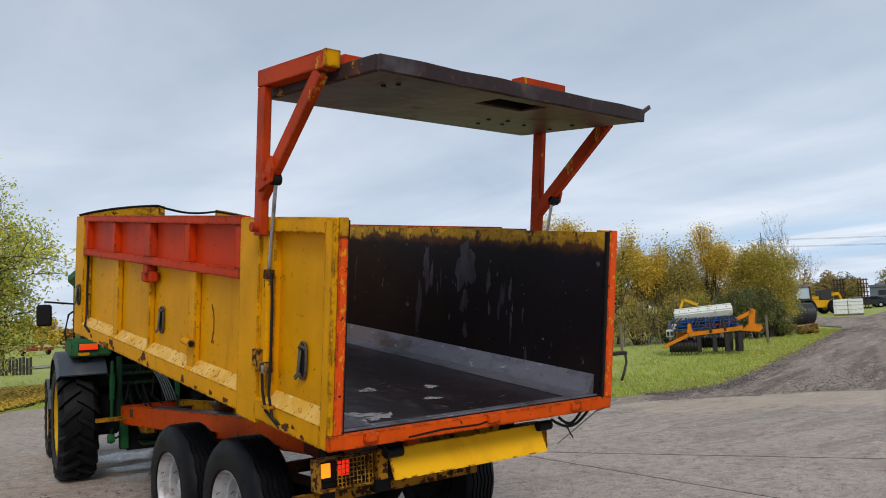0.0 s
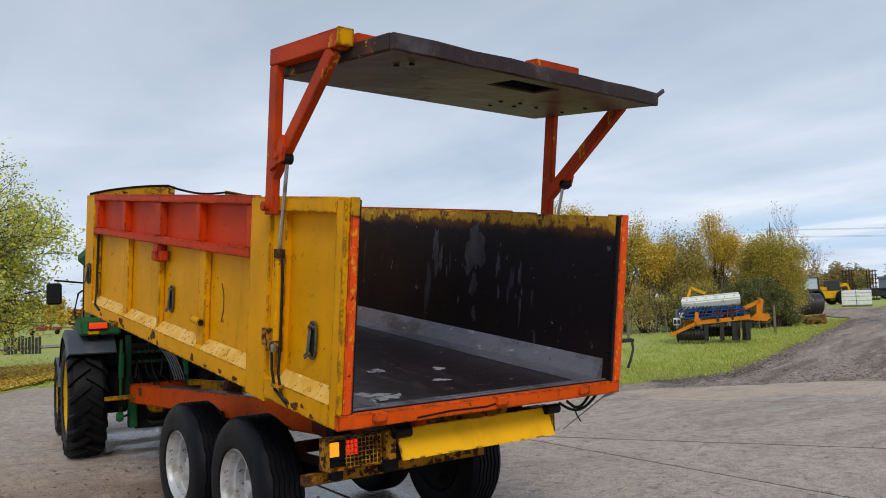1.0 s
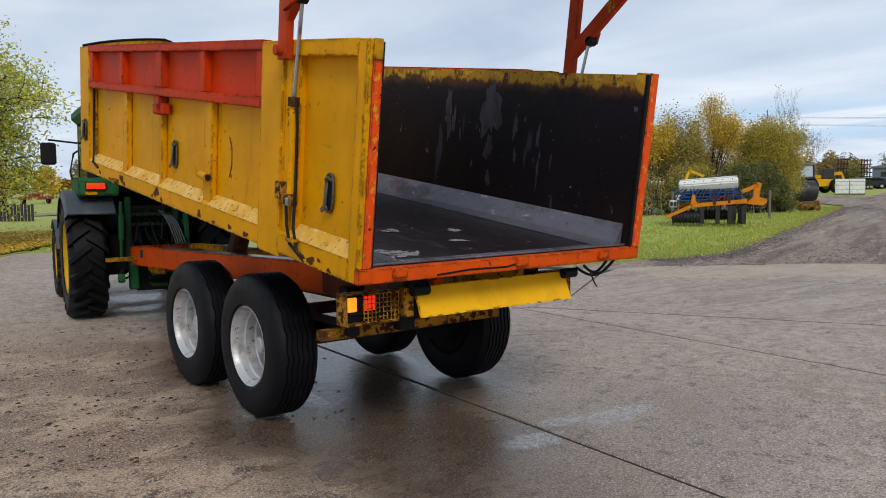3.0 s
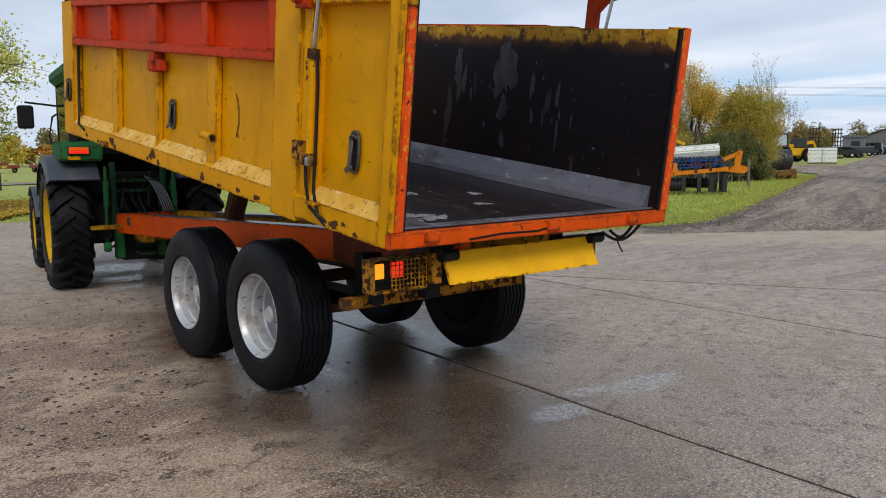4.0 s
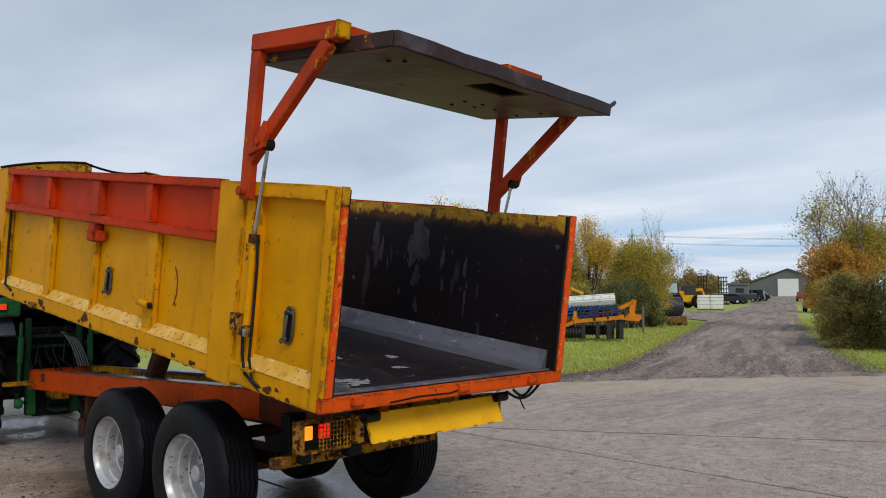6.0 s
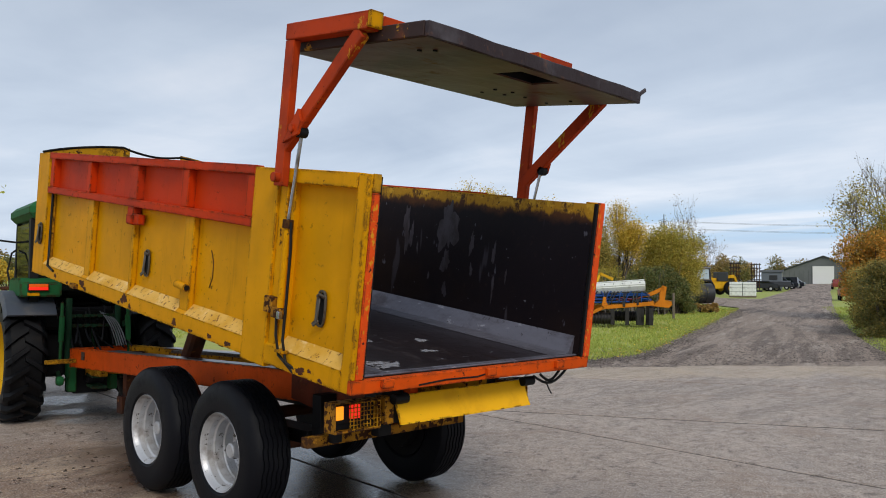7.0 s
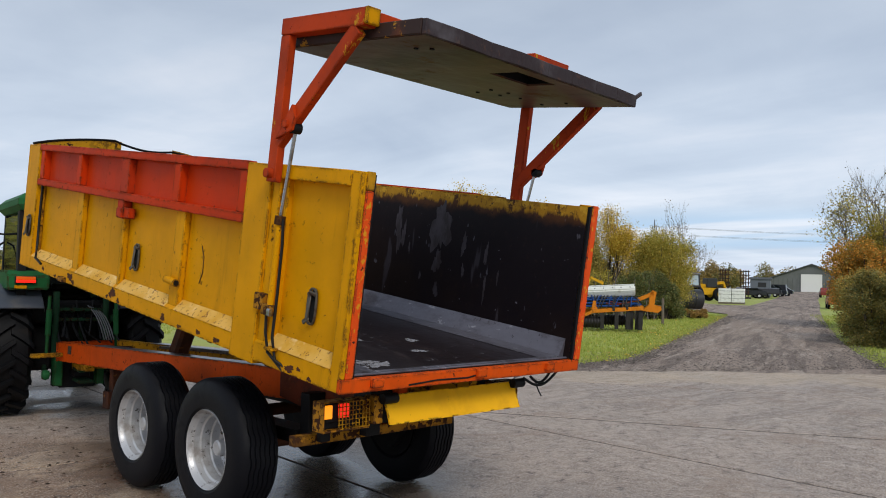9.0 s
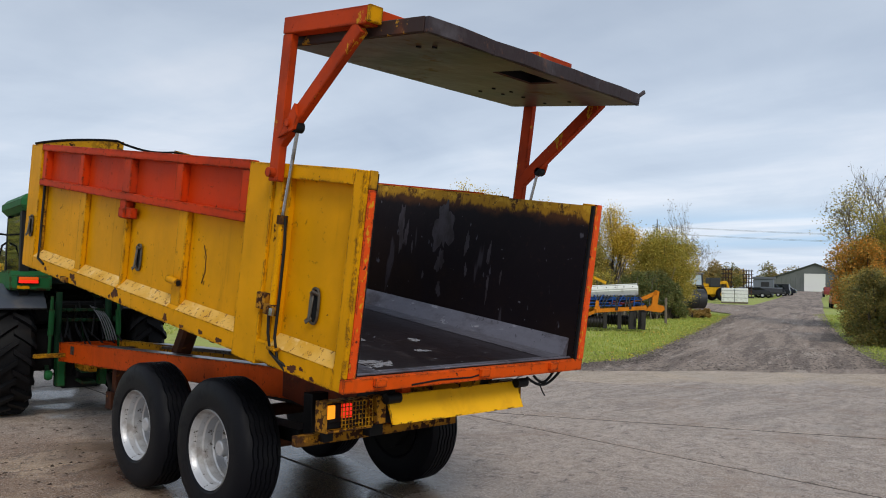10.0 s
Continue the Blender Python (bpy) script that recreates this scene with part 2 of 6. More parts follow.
k.over((0.45, 0.22, 0.015), k.ramp(k.noise(9, 6, 0.7), 0.57, 0.61)).over((0.10, 0.03, 0.015), k.ramp(k.noise(5, 5), 0.55, 0.7))
M["rim_flaky"] = k.m
# Box lining: black stained steel with worn grey runs and a strip of old paint at the top.
k = Mat("stained_lining", (0.0085, 0.0060, 0.0090), 0.45, 0.0, 0.20)
k.over((0.014, 0.0085, 0.0085), k.ramp(k.noise(1.2, 5), 0.4, 0.65))
k.over((0.075, 0.068, 0.085), k.ramp(k.noise(4.5, 3, 0.5, (1, 1.5, 0.22), 0.2), 0.67, 0.72, 0, 0.5), 0.45)
k.over((0.10, 0.10, 0.13), k.ramp(k.noise(15, 3, 0.5, (1, 1, 0.35)), 0.70, 0.73, 0, 0.8), 0.5)
k.over((0.16, 0.16, 0.20), k.ramp(k.noise(34, 2, 0.4, (1, 1, 0.7)), 0.745, 0.775, 0, 0.75), 0.5)
k.over((0.10, 0.040, 0.014), k.mul(k.height(1.13, 1.22, 0.28, 2.2), 0.85), 0.6)
k.over((0.46, 0.235, 0.015), k.mul(k.height(1.205, 1.245, 0.32, 3.0, (1, 1.4, 0.5)), k.ramp(k.noise(6, 7, 0.72, (1, 1, 0.6)), 0.60, 0.50)), 0.55)
k.over((0.62, 0.36, 0.03), k.mul(k.height(1.235, 1.27, 0.25, 4.0), k.ramp(k.noise(13, 5, 0.7), 0.50, 0.60)), 0.5)
k.over((0.02, 0.012, 0.012), k.ramp(k.noise(19, 5, 0.7), 0.60, 0.66, 0, 0.8), 0.5)
k.bump(k.noise(5, 4), 0.2, 0.02)
M["lining"] = k.m
k = Mat("worn_top_strip", (0.40, 0.21, 0.02), 0.6)
k.over((0.10, 0.045, 0.02), k.ramp(k.noise(5, 6, 0.7, (1, 1, 0.6)), 0.42, 0.62), 0.7)
k.over((0.02, 0.014, 0.014), k.ramp(k.noise(8, 6, 0.7, (1, 1, 0.5)), 0.52, 0.62), 0.6)
M["strip"] = k.m
k = Mat("scuffed_floor_steel", (0.014, 0.008, 0.0085), 0.30, 0.0, 0.22)
k.over((0.030, 0.018, 0.017), k.ramp(k.noise(2.4, 6, 0.7, (2.2, 0.6, 1)), 0.5, 0.7), 0.5)
# wet scuffs, with their glints of sky put into the pale grey
k.over((0.26, 0.255, 0.28), k.ramp(k.noise(6, 5, 0.68, (0.9, 1.5, 1), 0.5), 0.665, 0.70), 0.16)
k.over((0.09, 0.08, 0.09), k.ramp(k.noise(16, 4, 0.65, (0.4, 1.8, 1)), 0.63, 0.69, 0, 0.6), 0.25)
k.bump(k.noise(12, 5), 0.25, 0.01).bump(k.noise(1.5, 3), 0.3, 0.03)
M["floor"] = k.m
k = Mat("bare_skirt_steel", (0.15, 0.145, 0.175), 0.30, 0.35)
k.over((0.075, 0.065, 0.076), k.ramp(k.noise(4, 6, 0.68, (1, 0.5, 1)), 0.46, 0.66)).over((0.33, 0.32, 0.35), k.ramp(k.noise(9, 5, 0.65, (1, 0.4, 1)), 0.60, 0.68))
k.over((0.03, 0.022, 0.024), k.ramp(k.noise(15, 5, 0.7), 0.62, 0.68, 0, 0.8))
k.bump(k.noise(4, 3), 0.5, 0.03).bump(k.noise(30, 3), 0.15, 0.01)
M["skirt"] = k.m
k = Mat("tailgate_lining", (0.115, 0.060, 0.045), 0.42, 0.0, 0.16)
k.over((0.050, 0.028, 0.024), k.ramp(k.noise(2.0, 5, 0.6, (1.0, 0.35, 1)), 0.42, 0.66)).over((0.085, 0.060, 0.046), k.ramp(k.noise(3.5, 6, 0.65, (0.5, 1.2, 1)), 0.54, 0.72), 0.4)
k.over((0.16, 0.115, 0.085), k.ramp(k.noise(2.6, 7, 0.68, (0.45, 1.9, 1), 0.6), 0.56, 0.70, 0, 0.45), 0.34)
k.over((0.13, 0.060, 0.016), k.ramp(k.noise(4, 6, 0.7), 0.58, 0.72), 0.6)
k.bump(k.noise(2.2, 3), 0.35, 0.04)
M["gate"] = k.m
k = Mat("tyre_rubber", (0.005, 0.0055, 0.008), 0.5, 0.0, 0.14)
k.over((0.010, 0.0105, 0.0125), k.ramp(k.noise(6, 5), 0.5, 0.75), 0.75)
k.bump(k.noise(60, 3), 0.15, 0.005)
M["tyre"] = k.m
k = Mat("muddy_tyre_rubber", (0.0045, 0.0048, 0.006), 0.5, 0.0, 0.15)
k.over((0.018, 0.015, 0.013), k.ramp(k.noise(5, 5), 0.58, 0.78), 0.8)
M["tractor_tyre"] = k.m
k = Mat("silver_wheel_paint", (0.52, 0.53, 0.55), 0.38, 0.45)
k.over((0.27, 0.25, 0.235), k.ramp(k.noise(3.5, 5, 0.6), 0.48, 0.68), 0.6).over((0.05, 0.035, 0.028), k.ramp(k.noise(16, 6, 0.75), 0.60, 0.64), 0.85)
M["wheel"] = k.m
M["wheel_yellow"] = painted("yellow_wheel_paint", (0.62, 0.36, 0.01))
k = Mat("chrome_rod", (0.42, 0.44, 0.48), 0.22, 0.9)
k.over((0.2, 0.2, 0.2), k.ramp(k.noise(8, 3), 0.5, 0.7))
M["chrome"] = k.m
M["hose"] = Mat("black_hose_rubber", (0.006, 0.006, 0.007), 0.5, 0.0, 0.3).m
# for black parts, and for parts blackened to carry shade below body and cab
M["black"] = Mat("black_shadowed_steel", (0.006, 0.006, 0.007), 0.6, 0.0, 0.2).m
k = Mat("galvanised_ring", (0.085, 0.075, 0.060), 0.45, 0.4)
k.over((0.05, 0.028, 0.018), k.ramp(k.noise(20, 4), 0.5, 0.65), 0.8)
M["ring"] = k.m
M["red_lens"] = Mat("lit_red_lens", (0.6, 0.02, 0.01), 0.3).glow((1.0, 0.02, 0.008), 0.8).m
M["amber_lens"] = Mat("lit_amber_lens", (0.7, 0.3, 0.01), 0.3).glow((1.0, 0.30, 0.01), 1.0).m
M["orange_lens"] = Mat("orange_lamp_lens", (0.62, 0.10, 0.01), 0.25).glow((1.0, 0.12, 0.01), 0.25).m
M["green"] = painted("green_tractor_paint", (0.022, 0.135, 0.045), (0.05, 0.05, 0.03), amount=0.72)
M["dark_green"] = painted("oily_green_paint", (0.018, 0.062, 0.032), (0.02, 0.02, 0.015), amount=0.66)
k = Mat("fender_plastic", (0.048, 0.058, 0.078), 0.5)
k.over((0.09, 0.09, 0.09), k.ramp(k.noise(4, 4), 0.5, 0.75))
M["fender"] = k.m
k = Mat("cab_glass", (0.02, 0.03, 0.03), 0.05, 0.0, 0.6)
k.b.inputs["Transmission Weight"].default_value = 0.55
M["glass"] = k.m
M["cable"] = Mat("grey_cable", (0.16, 0.17, 0.18), 0.5).m

# Wet yard concrete: mottled aggregate, brown mud, damp glossy patches, painted trailer shade.
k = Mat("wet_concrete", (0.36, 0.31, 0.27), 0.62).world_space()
k.objects([(0.425, 0.333, 0.268), (0.455, 0.358, 0.288)])
k.over((0.36, 0.278, 0.222), k.ramp(k.noise(0.6, 6, 0.65), 0.42, 0.62))
k.over((0.62, 0.53, 0.455), k.mul(k.ramp(k.noise(1.7, 7, 0.72), 0.52, 0.68), 0.6))
k.over((0.22, 0.163, 0.124), k.ramp(k.noise(3.0, 7, 0.75, (1, 0.45, 1)), 0.55, 0.65, 0, 0.75))
# wheel arcs of paler and darker grit on the far part of the yard
k.over((0.22, 0.165, 0.128), k.mul(k.near(10.5, 3.0, 5.5, 5.0, 1.0), k.ramp(k.noise(1.1, 6, 0.6, (0.35, 1.9, 1), 1.2), 0.48, 0.58, 0, 0.7)))
grain = k.noise(7, 13, 0.88)
k.over((0.17, 0.120, 0.088), k.ramp(grain, 0.515, 0.575, 0, 0.62))
k.over((0.72, 0.61, 0.51), k.ramp(grain, 0.485, 0.43, 0, 0.5))
# wet ground round the trailer's rear, and damp patches elsewhere
damp = k.ramp(k.noise(0.75, 5, 0.6, (1, 1, 1), 0.4), 0.56, 0.68)
k.over((0.26, 0.20, 0.16), k.mul(damp, 0.35), 0.28)
k.over((0.27, 0.20, 0.155), k.mul(k.near(0.8, 0.0, 1.9, 1.9, 1.2, 1.2, 0.6), 0.6), 0.25)
# trodden brown mud where vehicles turn
mud = k.near(-3.0, 1.6, 3.7, 6.8, 1.0, 0.6, 0.45)
k.over((0.235, 0.138, 0.078), k.mul(mud, 0.88), 0.6)
k.over((0.50, 0.365, 0.245), k.mul(mud, k.ramp(k.noise(1.15, 9, 0.70, (0.8, 1.1, 1), 0.5), 0.47, 0.54, 0, 0.92)), 0.85)
k.over((0.15, 0.088, 0.050), k.mul(mud, k.ramp(k.noise(2.1, 9, 0.76, (0.8, 1.1, 1), 0.8), 0.53, 0.60, 0, 0.8)), 0.5)
k.over((0.070, 0.040, 0.024), k.mul(mud, k.ramp(k.noise(5.2, 7, 0.74, (0.8, 1.1, 1), 0.5), 0.585, 0.61, 0, 0.95)), 0.5)
k.over((0.085, 0.056, 0.040), k.ramp(k.noise(9.5, 6, 0.72, (0.8, 0.8, 1)), 0.60, 0.67, 0, 0.8))
k.over((0.70, 0.60, 0.51), k.mul(k.ramp(k.noise(38, 4, 0.7), 0.555, 0.60), 0.62))
k.over((0.060, 0.041, 0.030), k.mul(k.ramp(k.noise(31, 5, 0.72), 0.55, 0.60), 0.72))
k.over((0.085, 0.056, 0.040), k.mul(k.ramp(k.noise(5.5, 8, 0.80), 0.555, 0.59), 0.75))
# sand carried in from the track, brown patches, and grain at every size
for sx, sy, rr in ((10.2, 5.4, 1.7), (12.4, 3.9, 1.9), (14.6, 1.9, 2.0)):
    k.over((0.62, 0.47, 0.30), k.mul(k.near(sx, sy, rr, rr, 1.1, 0.7), 0.36))
k.over((0.30, 0.20, 0.135), k.ramp(k.noise(0.9, 7, 0.70, (1, 1, 1), 0.6), 0.53, 0.66, 0, 0.55))
# wet ground, with the shade below the trailer put into its dark colour
wet = k.t.nodes.new("ShaderNodeMath")
wet.operation = "MAXIMUM"
k.link(k.near(-0.50, 1.2, 1.45, 2.9, 0.9, 0.9, 0.6), wet.inputs[0])
k.link(k.near(0.10, 3.1, 1.75, 3.2, 0.9, 0.9, 0.5), wet.inputs[1])
wet = wet.outputs[0]
k.over((0.068, 0.043, 0.029), k.mul(wet, 0.82), 0.15)
# standing water in shallow hollows, the sky's reflection put into its pale colour
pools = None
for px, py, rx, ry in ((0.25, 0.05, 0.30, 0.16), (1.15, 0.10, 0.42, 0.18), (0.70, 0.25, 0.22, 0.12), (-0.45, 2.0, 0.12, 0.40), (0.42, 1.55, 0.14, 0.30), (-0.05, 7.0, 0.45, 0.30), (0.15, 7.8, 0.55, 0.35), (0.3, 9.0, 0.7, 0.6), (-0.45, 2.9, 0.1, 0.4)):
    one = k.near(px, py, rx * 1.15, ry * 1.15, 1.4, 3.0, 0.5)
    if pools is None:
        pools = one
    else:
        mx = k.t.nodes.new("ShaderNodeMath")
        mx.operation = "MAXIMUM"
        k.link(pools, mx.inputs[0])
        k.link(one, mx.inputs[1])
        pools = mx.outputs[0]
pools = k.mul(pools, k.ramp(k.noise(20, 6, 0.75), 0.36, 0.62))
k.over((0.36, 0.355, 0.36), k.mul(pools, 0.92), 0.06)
dry = k.mul(k.ramp(pools, 0.0, 1.0, 0.85, 0.05), k.ramp(wet, 0.0, 1.0, 1.0, 0.30))
fine = k.noise(68, 4, 0.65)
k.over((0.030, 0.021, 0.016), k.mul(k.ramp(fine, 0.54, 0.61), 0.70))
k.over((0.84, 0.75, 0.66), k.mul(k.ramp(k.noise(62, 3, 0.6), 0.555, 0.60), k.ramp(wet, 0.0, 1.0, 0.56, 0.12)))
k.bump(fine, dry, 0.010).bump(k.noise(9, 6, 0.65), k.mul(dry, 0.7), 0.018)
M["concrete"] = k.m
k = Mat("joint_dirt", (0.030, 0.024, 0.020), 0.8).world_space()
k.bump(k.noise(60, 3), 0.5, 0.01)
M["joint"] = k.m
k = Mat("dirt_track", (0.30, 0.225, 0.172), 0.75).world_space()
k.over((0.145, 0.102, 0.076), k.ramp(k.noise(1.5, 7, 0.65, (0.09, 1.0, 1), 0.3, -19.5), 0.46, 0.58))
k.over((0.46, 0.375, 0.305), k.mul(k.ramp(k.noise(2.1, 8, 0.72, (0.13, 1.0, 1), 0.4, -19.5), 0.53, 0.62), 0.8))
grain = k.noise(6, 13, 0.88)
k.over((0.10, 0.070, 0.052), k.ramp(k.noise(2.6, 9, 0.80, (0.5, 1, 1), 0.2, -19.5), 0.56, 0.64, 0, 0.5))
k.over((0.09, 0.064, 0.047), k.ramp(grain, 0.525, 0.60, 0, 0.7))
k.over((0.52, 0.43, 0.35), k.ramp(grain, 0.475, 0.41, 0, 0.55))
k.over((0.46, 0.39, 0.34), k.mul(k.ramp(k.noise(20, 5, 0.75), 0.55, 0.61), 0.75))
k.over((0.06, 0.044, 0.034), k.mul(k.ramp(k.noise(9, 7, 0.78, (0.4, 1.2, 1), 0.2, -19.5), 0.555, 0.60), 0.8))
k.bump(k.noise(16, 5), 0.8, 0.03)
M["track"] = k.m
k = Mat("grass_ground", (0.36, 0.42, 0.085), 0.85).world_space()
k.over((0.38, 0.39, 0.095), k.ramp(k.noise(0.35, 5), 0.4, 0.65)).over((0.23, 0.28, 0.055), k.ramp(k.noise(2.2, 6, 0.7), 0.5, 0.7))
k.over((0.24, 0.165, 0.05), k.mul(k.ramp(k.noise(5, 6, 0.75), 0.58, 0.68), 0.6))
k.bump(k.noise(12, 5), 0.8, 0.05)
M["grass"] = k.m


def leafy(name, colors):
    q = Mat(name, colors[0], 0.6, 0.0, 0.25).islands(colors)
    through_leaf = q.t.nodes.new("ShaderNodeBsdfTranslucent")
    q.link(q.b.inputs["Base Color"].links[0].from_socket, through_leaf.inputs["Color"])
    both = q.t.nodes.new("ShaderNodeMixShader")
    both.inputs[0].default_value = 0.25
    q.link(q.b.outputs[0], both.inputs[1])
    q.link(through_leaf.outputs[0], both.inputs[2])
    q.link(both.outputs[0], q.t.nodes["Material Output"].inputs["Surface"])
    return q.m


M["leaf_gold"] = leafy("golden_birch_leaves", [(0.36, 0.285, 0.055), (0.77, 0.50, 0.065), (0.62, 0.42, 0.055), (0.80, 0.60, 0.080), (0.44, 0.37, 0.075)])
M["leaf_brown"] = leafy("brown_green_leaves", [(0.20, 0.185, 0.055), (0.40, 0.32, 0.085), (0.55, 0.38, 0.085), (0.32, 0.29, 0.08), (0.24, 0.23, 0.065)])
M["leaf_olive"] = leafy("olive_dome_leaves", [(0.24, 0.245, 0.055), (0.45, 0.39, 0.070), (0.60, 0.46, 0.085), (0.32, 0.32, 0.060), (0.66, 0.45, 0.085)])
M["leaf_dark"] = leafy("dark_hedge_leaves", [(0.072, 0.110, 0.043), (0.138, 0.174, 0.054), (0.228, 0.222, 0.066), (0.096, 0.126, 0.048), (0.312, 0.228, 0.072)])
M["leaf_lime"] = leafy("yellow_green_leaves", [(0.24, 0.31, 0.08), (0.48, 0.53, 0.12), (0.78, 0.68, 0.09), (0.36, 0.43, 0.10), (0.62, 0.60, 0.14)])
M["leaf_yellow"] = leafy("yellow_shrub_leaves", [(0.414, 0.380, 0.034), (0.690, 0.552, 0.034), (0.805, 0.632, 0.046), (0.529, 0.483, 0.046)])
M["leaf_rust"] = leafy("rusty_orange_leaves", [(0.230, 0.196, 0.052), (0.460, 0.265, 0.052), (0.805, 0.345, 0.057), (0.529, 0.310, 0.057), (0.276, 0.230, 0.057)])
M["leaf_far"] = leafy("far_wood_leaves", [(0.20, 0.17, 0.07), (0.34, 0.22, 0.08), (0.27, 0.20, 0.075), (0.40, 0.28, 0.09), (0.15, 0.15, 0.06)])
M["leaf_hedge"] = leafy("brown_green_hedge_leaves", [(0.075, 0.095, 0.035), (0.17, 0.17, 0.05), (0.30, 0.23, 0.06), (0.12, 0.125, 0.045), (0.40, 0.26, 0.06)])
M["leaf_dry"] = leafy("dry_remaining_leaves", [(0.14, 0.115, 0.07), (0.22, 0.165, 0.08), (0.17, 0.14, 0.075)])
M["leaf_heap"] = leafy("brown_heaped_leaves", [(0.30, 0.19, 0.075), (0.48, 0.31, 0.09), (0.38, 0.24, 0.08), (0.58, 0.40, 0.11)])
M["blades"] = leafy("grass_blades", [(0.26, 0.34, 0.06), (0.40, 0.47, 0.09), (0.52, 0.52, 0.14), (0.30, 0.38, 0.065)])
M["litter"] = leafy("fallen_leaves", [(0.66, 0.44, 0.06), (0.84, 0.64, 0.09), (0.48, 0.28, 0.06), (0.76, 0.56, 0.08)])
k = Mat("bark", (0.085, 0.065, 0.05), 0.85)
k.over((0.03, 0.025, 0.02), k.ramp(k.noise(9, 5, 0.6, (1, 1, 0.3)), 0.45, 0.6))
M["bark"] = k.m
# thin water on the body floor; mirrored sky is painted as a pale base
k = Mat("rain_film_sheen", (0.42, 0.42, 0.45), 0.08)
k.over((0.022, 0.014, 0.015), k.ramp(k.noise(8, 7, 0.72, (0.6, 1.7, 1), 0.5), 0.52, 0.58), 0.22)
M["puddle_sheen"] = k.m
k = Mat("grey_twig_bark", (0.17, 0.145, 0.125), 0.85)
k.over((0.08, 0.065, 0.055), k.ramp(k.noise(9, 5, 0.6, (1, 1, 0.3)), 0.45, 0.6))
M["twig"] = k.m
k = Mat("worn_grey_run", (0.050, 0.043, 0.055), 0.5)
k.over((0.020, 0.014, 0.018), k.ramp(k.noise(9, 6, 0.7, (1, 1, 0.4)), 0.42, 0.62))
M["worn_grey"] = k.m

# ---- building helpers ----


def thing(name, label, category, at=(0, 0, 0), turn=0.0, group="", kind=""):
    ob = new(name)
    ob.empty_display_size = 0.2
    ob.matrix_basis = pose(*at, 0, 0, turn)
    return tagged(ob, label, category, group, kind)


def mesh_of(name, bm, material, smooth=None):
    me = bpy.data.meshes.new(name)
    bmesh.ops.recalc_face_normals(bm, faces=bm.faces)
    bm.to_mesh(me)
    bm.free()
    me.materials.append(M[material])
    if smooth is not None:
        me.shade_smooth()
        me.set_sharp_from_angle(angle=radians(smooth))
    return me


def part(name, bm, material, parent, label="", m=None, smooth=None):
    ob = new(name, mesh_of(name, bm, material, smooth))
    ob.parent = parent
    if m is not None:
        ob.matrix_basis = m
    return tagged(ob, label)


def whole(name, bm, material, label, category, kind="", group="", smooth=None, m=None):
    ob = new(name, mesh_of(name, bm, material, smooth))
    if m is not None:
        ob.matrix_basis = m
    return tagged(ob, label, category, group, kind)


def cuboid(bm, x0, x1, y0, y1, z0, z1, b=0.005):
    m = Matrix.Translation(((x0 + x1) / 2, (y0 + y1) / 2, (z0 + z1) / 2)) @ Matrix.Diagonal((abs(x1 - x0), abs(y1 - y0), abs(z1 - z0), 1))
    vs = bmesh.ops.create_cube(bm, size=1, matrix=m)["verts"]
    if b:
        es = list({e for v in vs for e in v.link_edges})
        bmesh.ops.bevel(bm, geom=es, offset=b, segments=1, affect="EDGES", profile=0.5)
    return bm


def boxes(*rows, b=0.005):
    bm = bmesh.new()
    for r in rows:
        cuboid(bm, *r, b=b)
    return bm


def beam(bm, p, q, w, h, b=0.006, side=(1, 0, 0)):
    """A bar from p to q; w runs along side, h across it."""
    p, q = Vector(p), Vector(q)
    d = (q - p).normalized()
    s = (Vector(side) - d * d.dot(Vector(side))).normalized()
    u = d.cross(s)
    m = Matrix((s, u, d)).transposed().to_4x4()
    m.translation = (p + q) / 2
    vs = bmesh.ops.create_cube(bm, size=1, matrix=m @ Matrix.Diagonal((w, h, (q - p).length, 1)))["verts"]
    if b:
        bmesh.ops.bevel(bm, geom=list({e for v in vs for e in v.link_edges}), offset=b, segments=1, affect="EDGES", profile=0.5)
    return bm


def beams(*rows, b=0.006, side=(1, 0, 0)):
    bm = bmesh.new()
    for p, q, w, h in rows:
        beam(bm, p, q, w, h, b, side)
    return bm


def tube(bm, pts, r, seg=8, r2=None):
    """A round bar or hose through points, from radius r to r2."""
    pts = [Vector(p) for p in pts]
    rings = []
    for i, p in enumerate(pts):
        d = (pts[min(i + 1, len(pts) - 1)] - pts[max(i - 1, 0)]).normalized()
        s = d.cross(Vector((0.31, 0.17, 0.93)) if abs(d.z) < 0.9 else Vector((1, 0, 0))).normalized()
        u = d.cross(s)
        rr = r if r2 is None else r + (r2 - r) * i / (len(pts) - 1)
        rings.append([bm.verts.new(p + (s * math.cos(a) + u * math.sin(a)) * rr) for a in (2 * math.pi * j / seg for j in range(seg))])
    for a, b in zip(rings, rings[1:]):
        for j in range(seg):
            bm.faces.new((a[j], a[(j + 1) % seg], b[(j + 1) % seg], b[j]))
    bm.faces.new(rings[0][::-1])
    bm.faces.new(rings[-1])
    return bm


def arc(p, q, sag, n=8, out=(0, 0, -1)):
    p, q, o = Vector(p), Vector(q), Vector(out)
    return [p.lerp(q, i / n) + o * sag * math.sin(math.pi * i / n) for i in range(n + 1)]


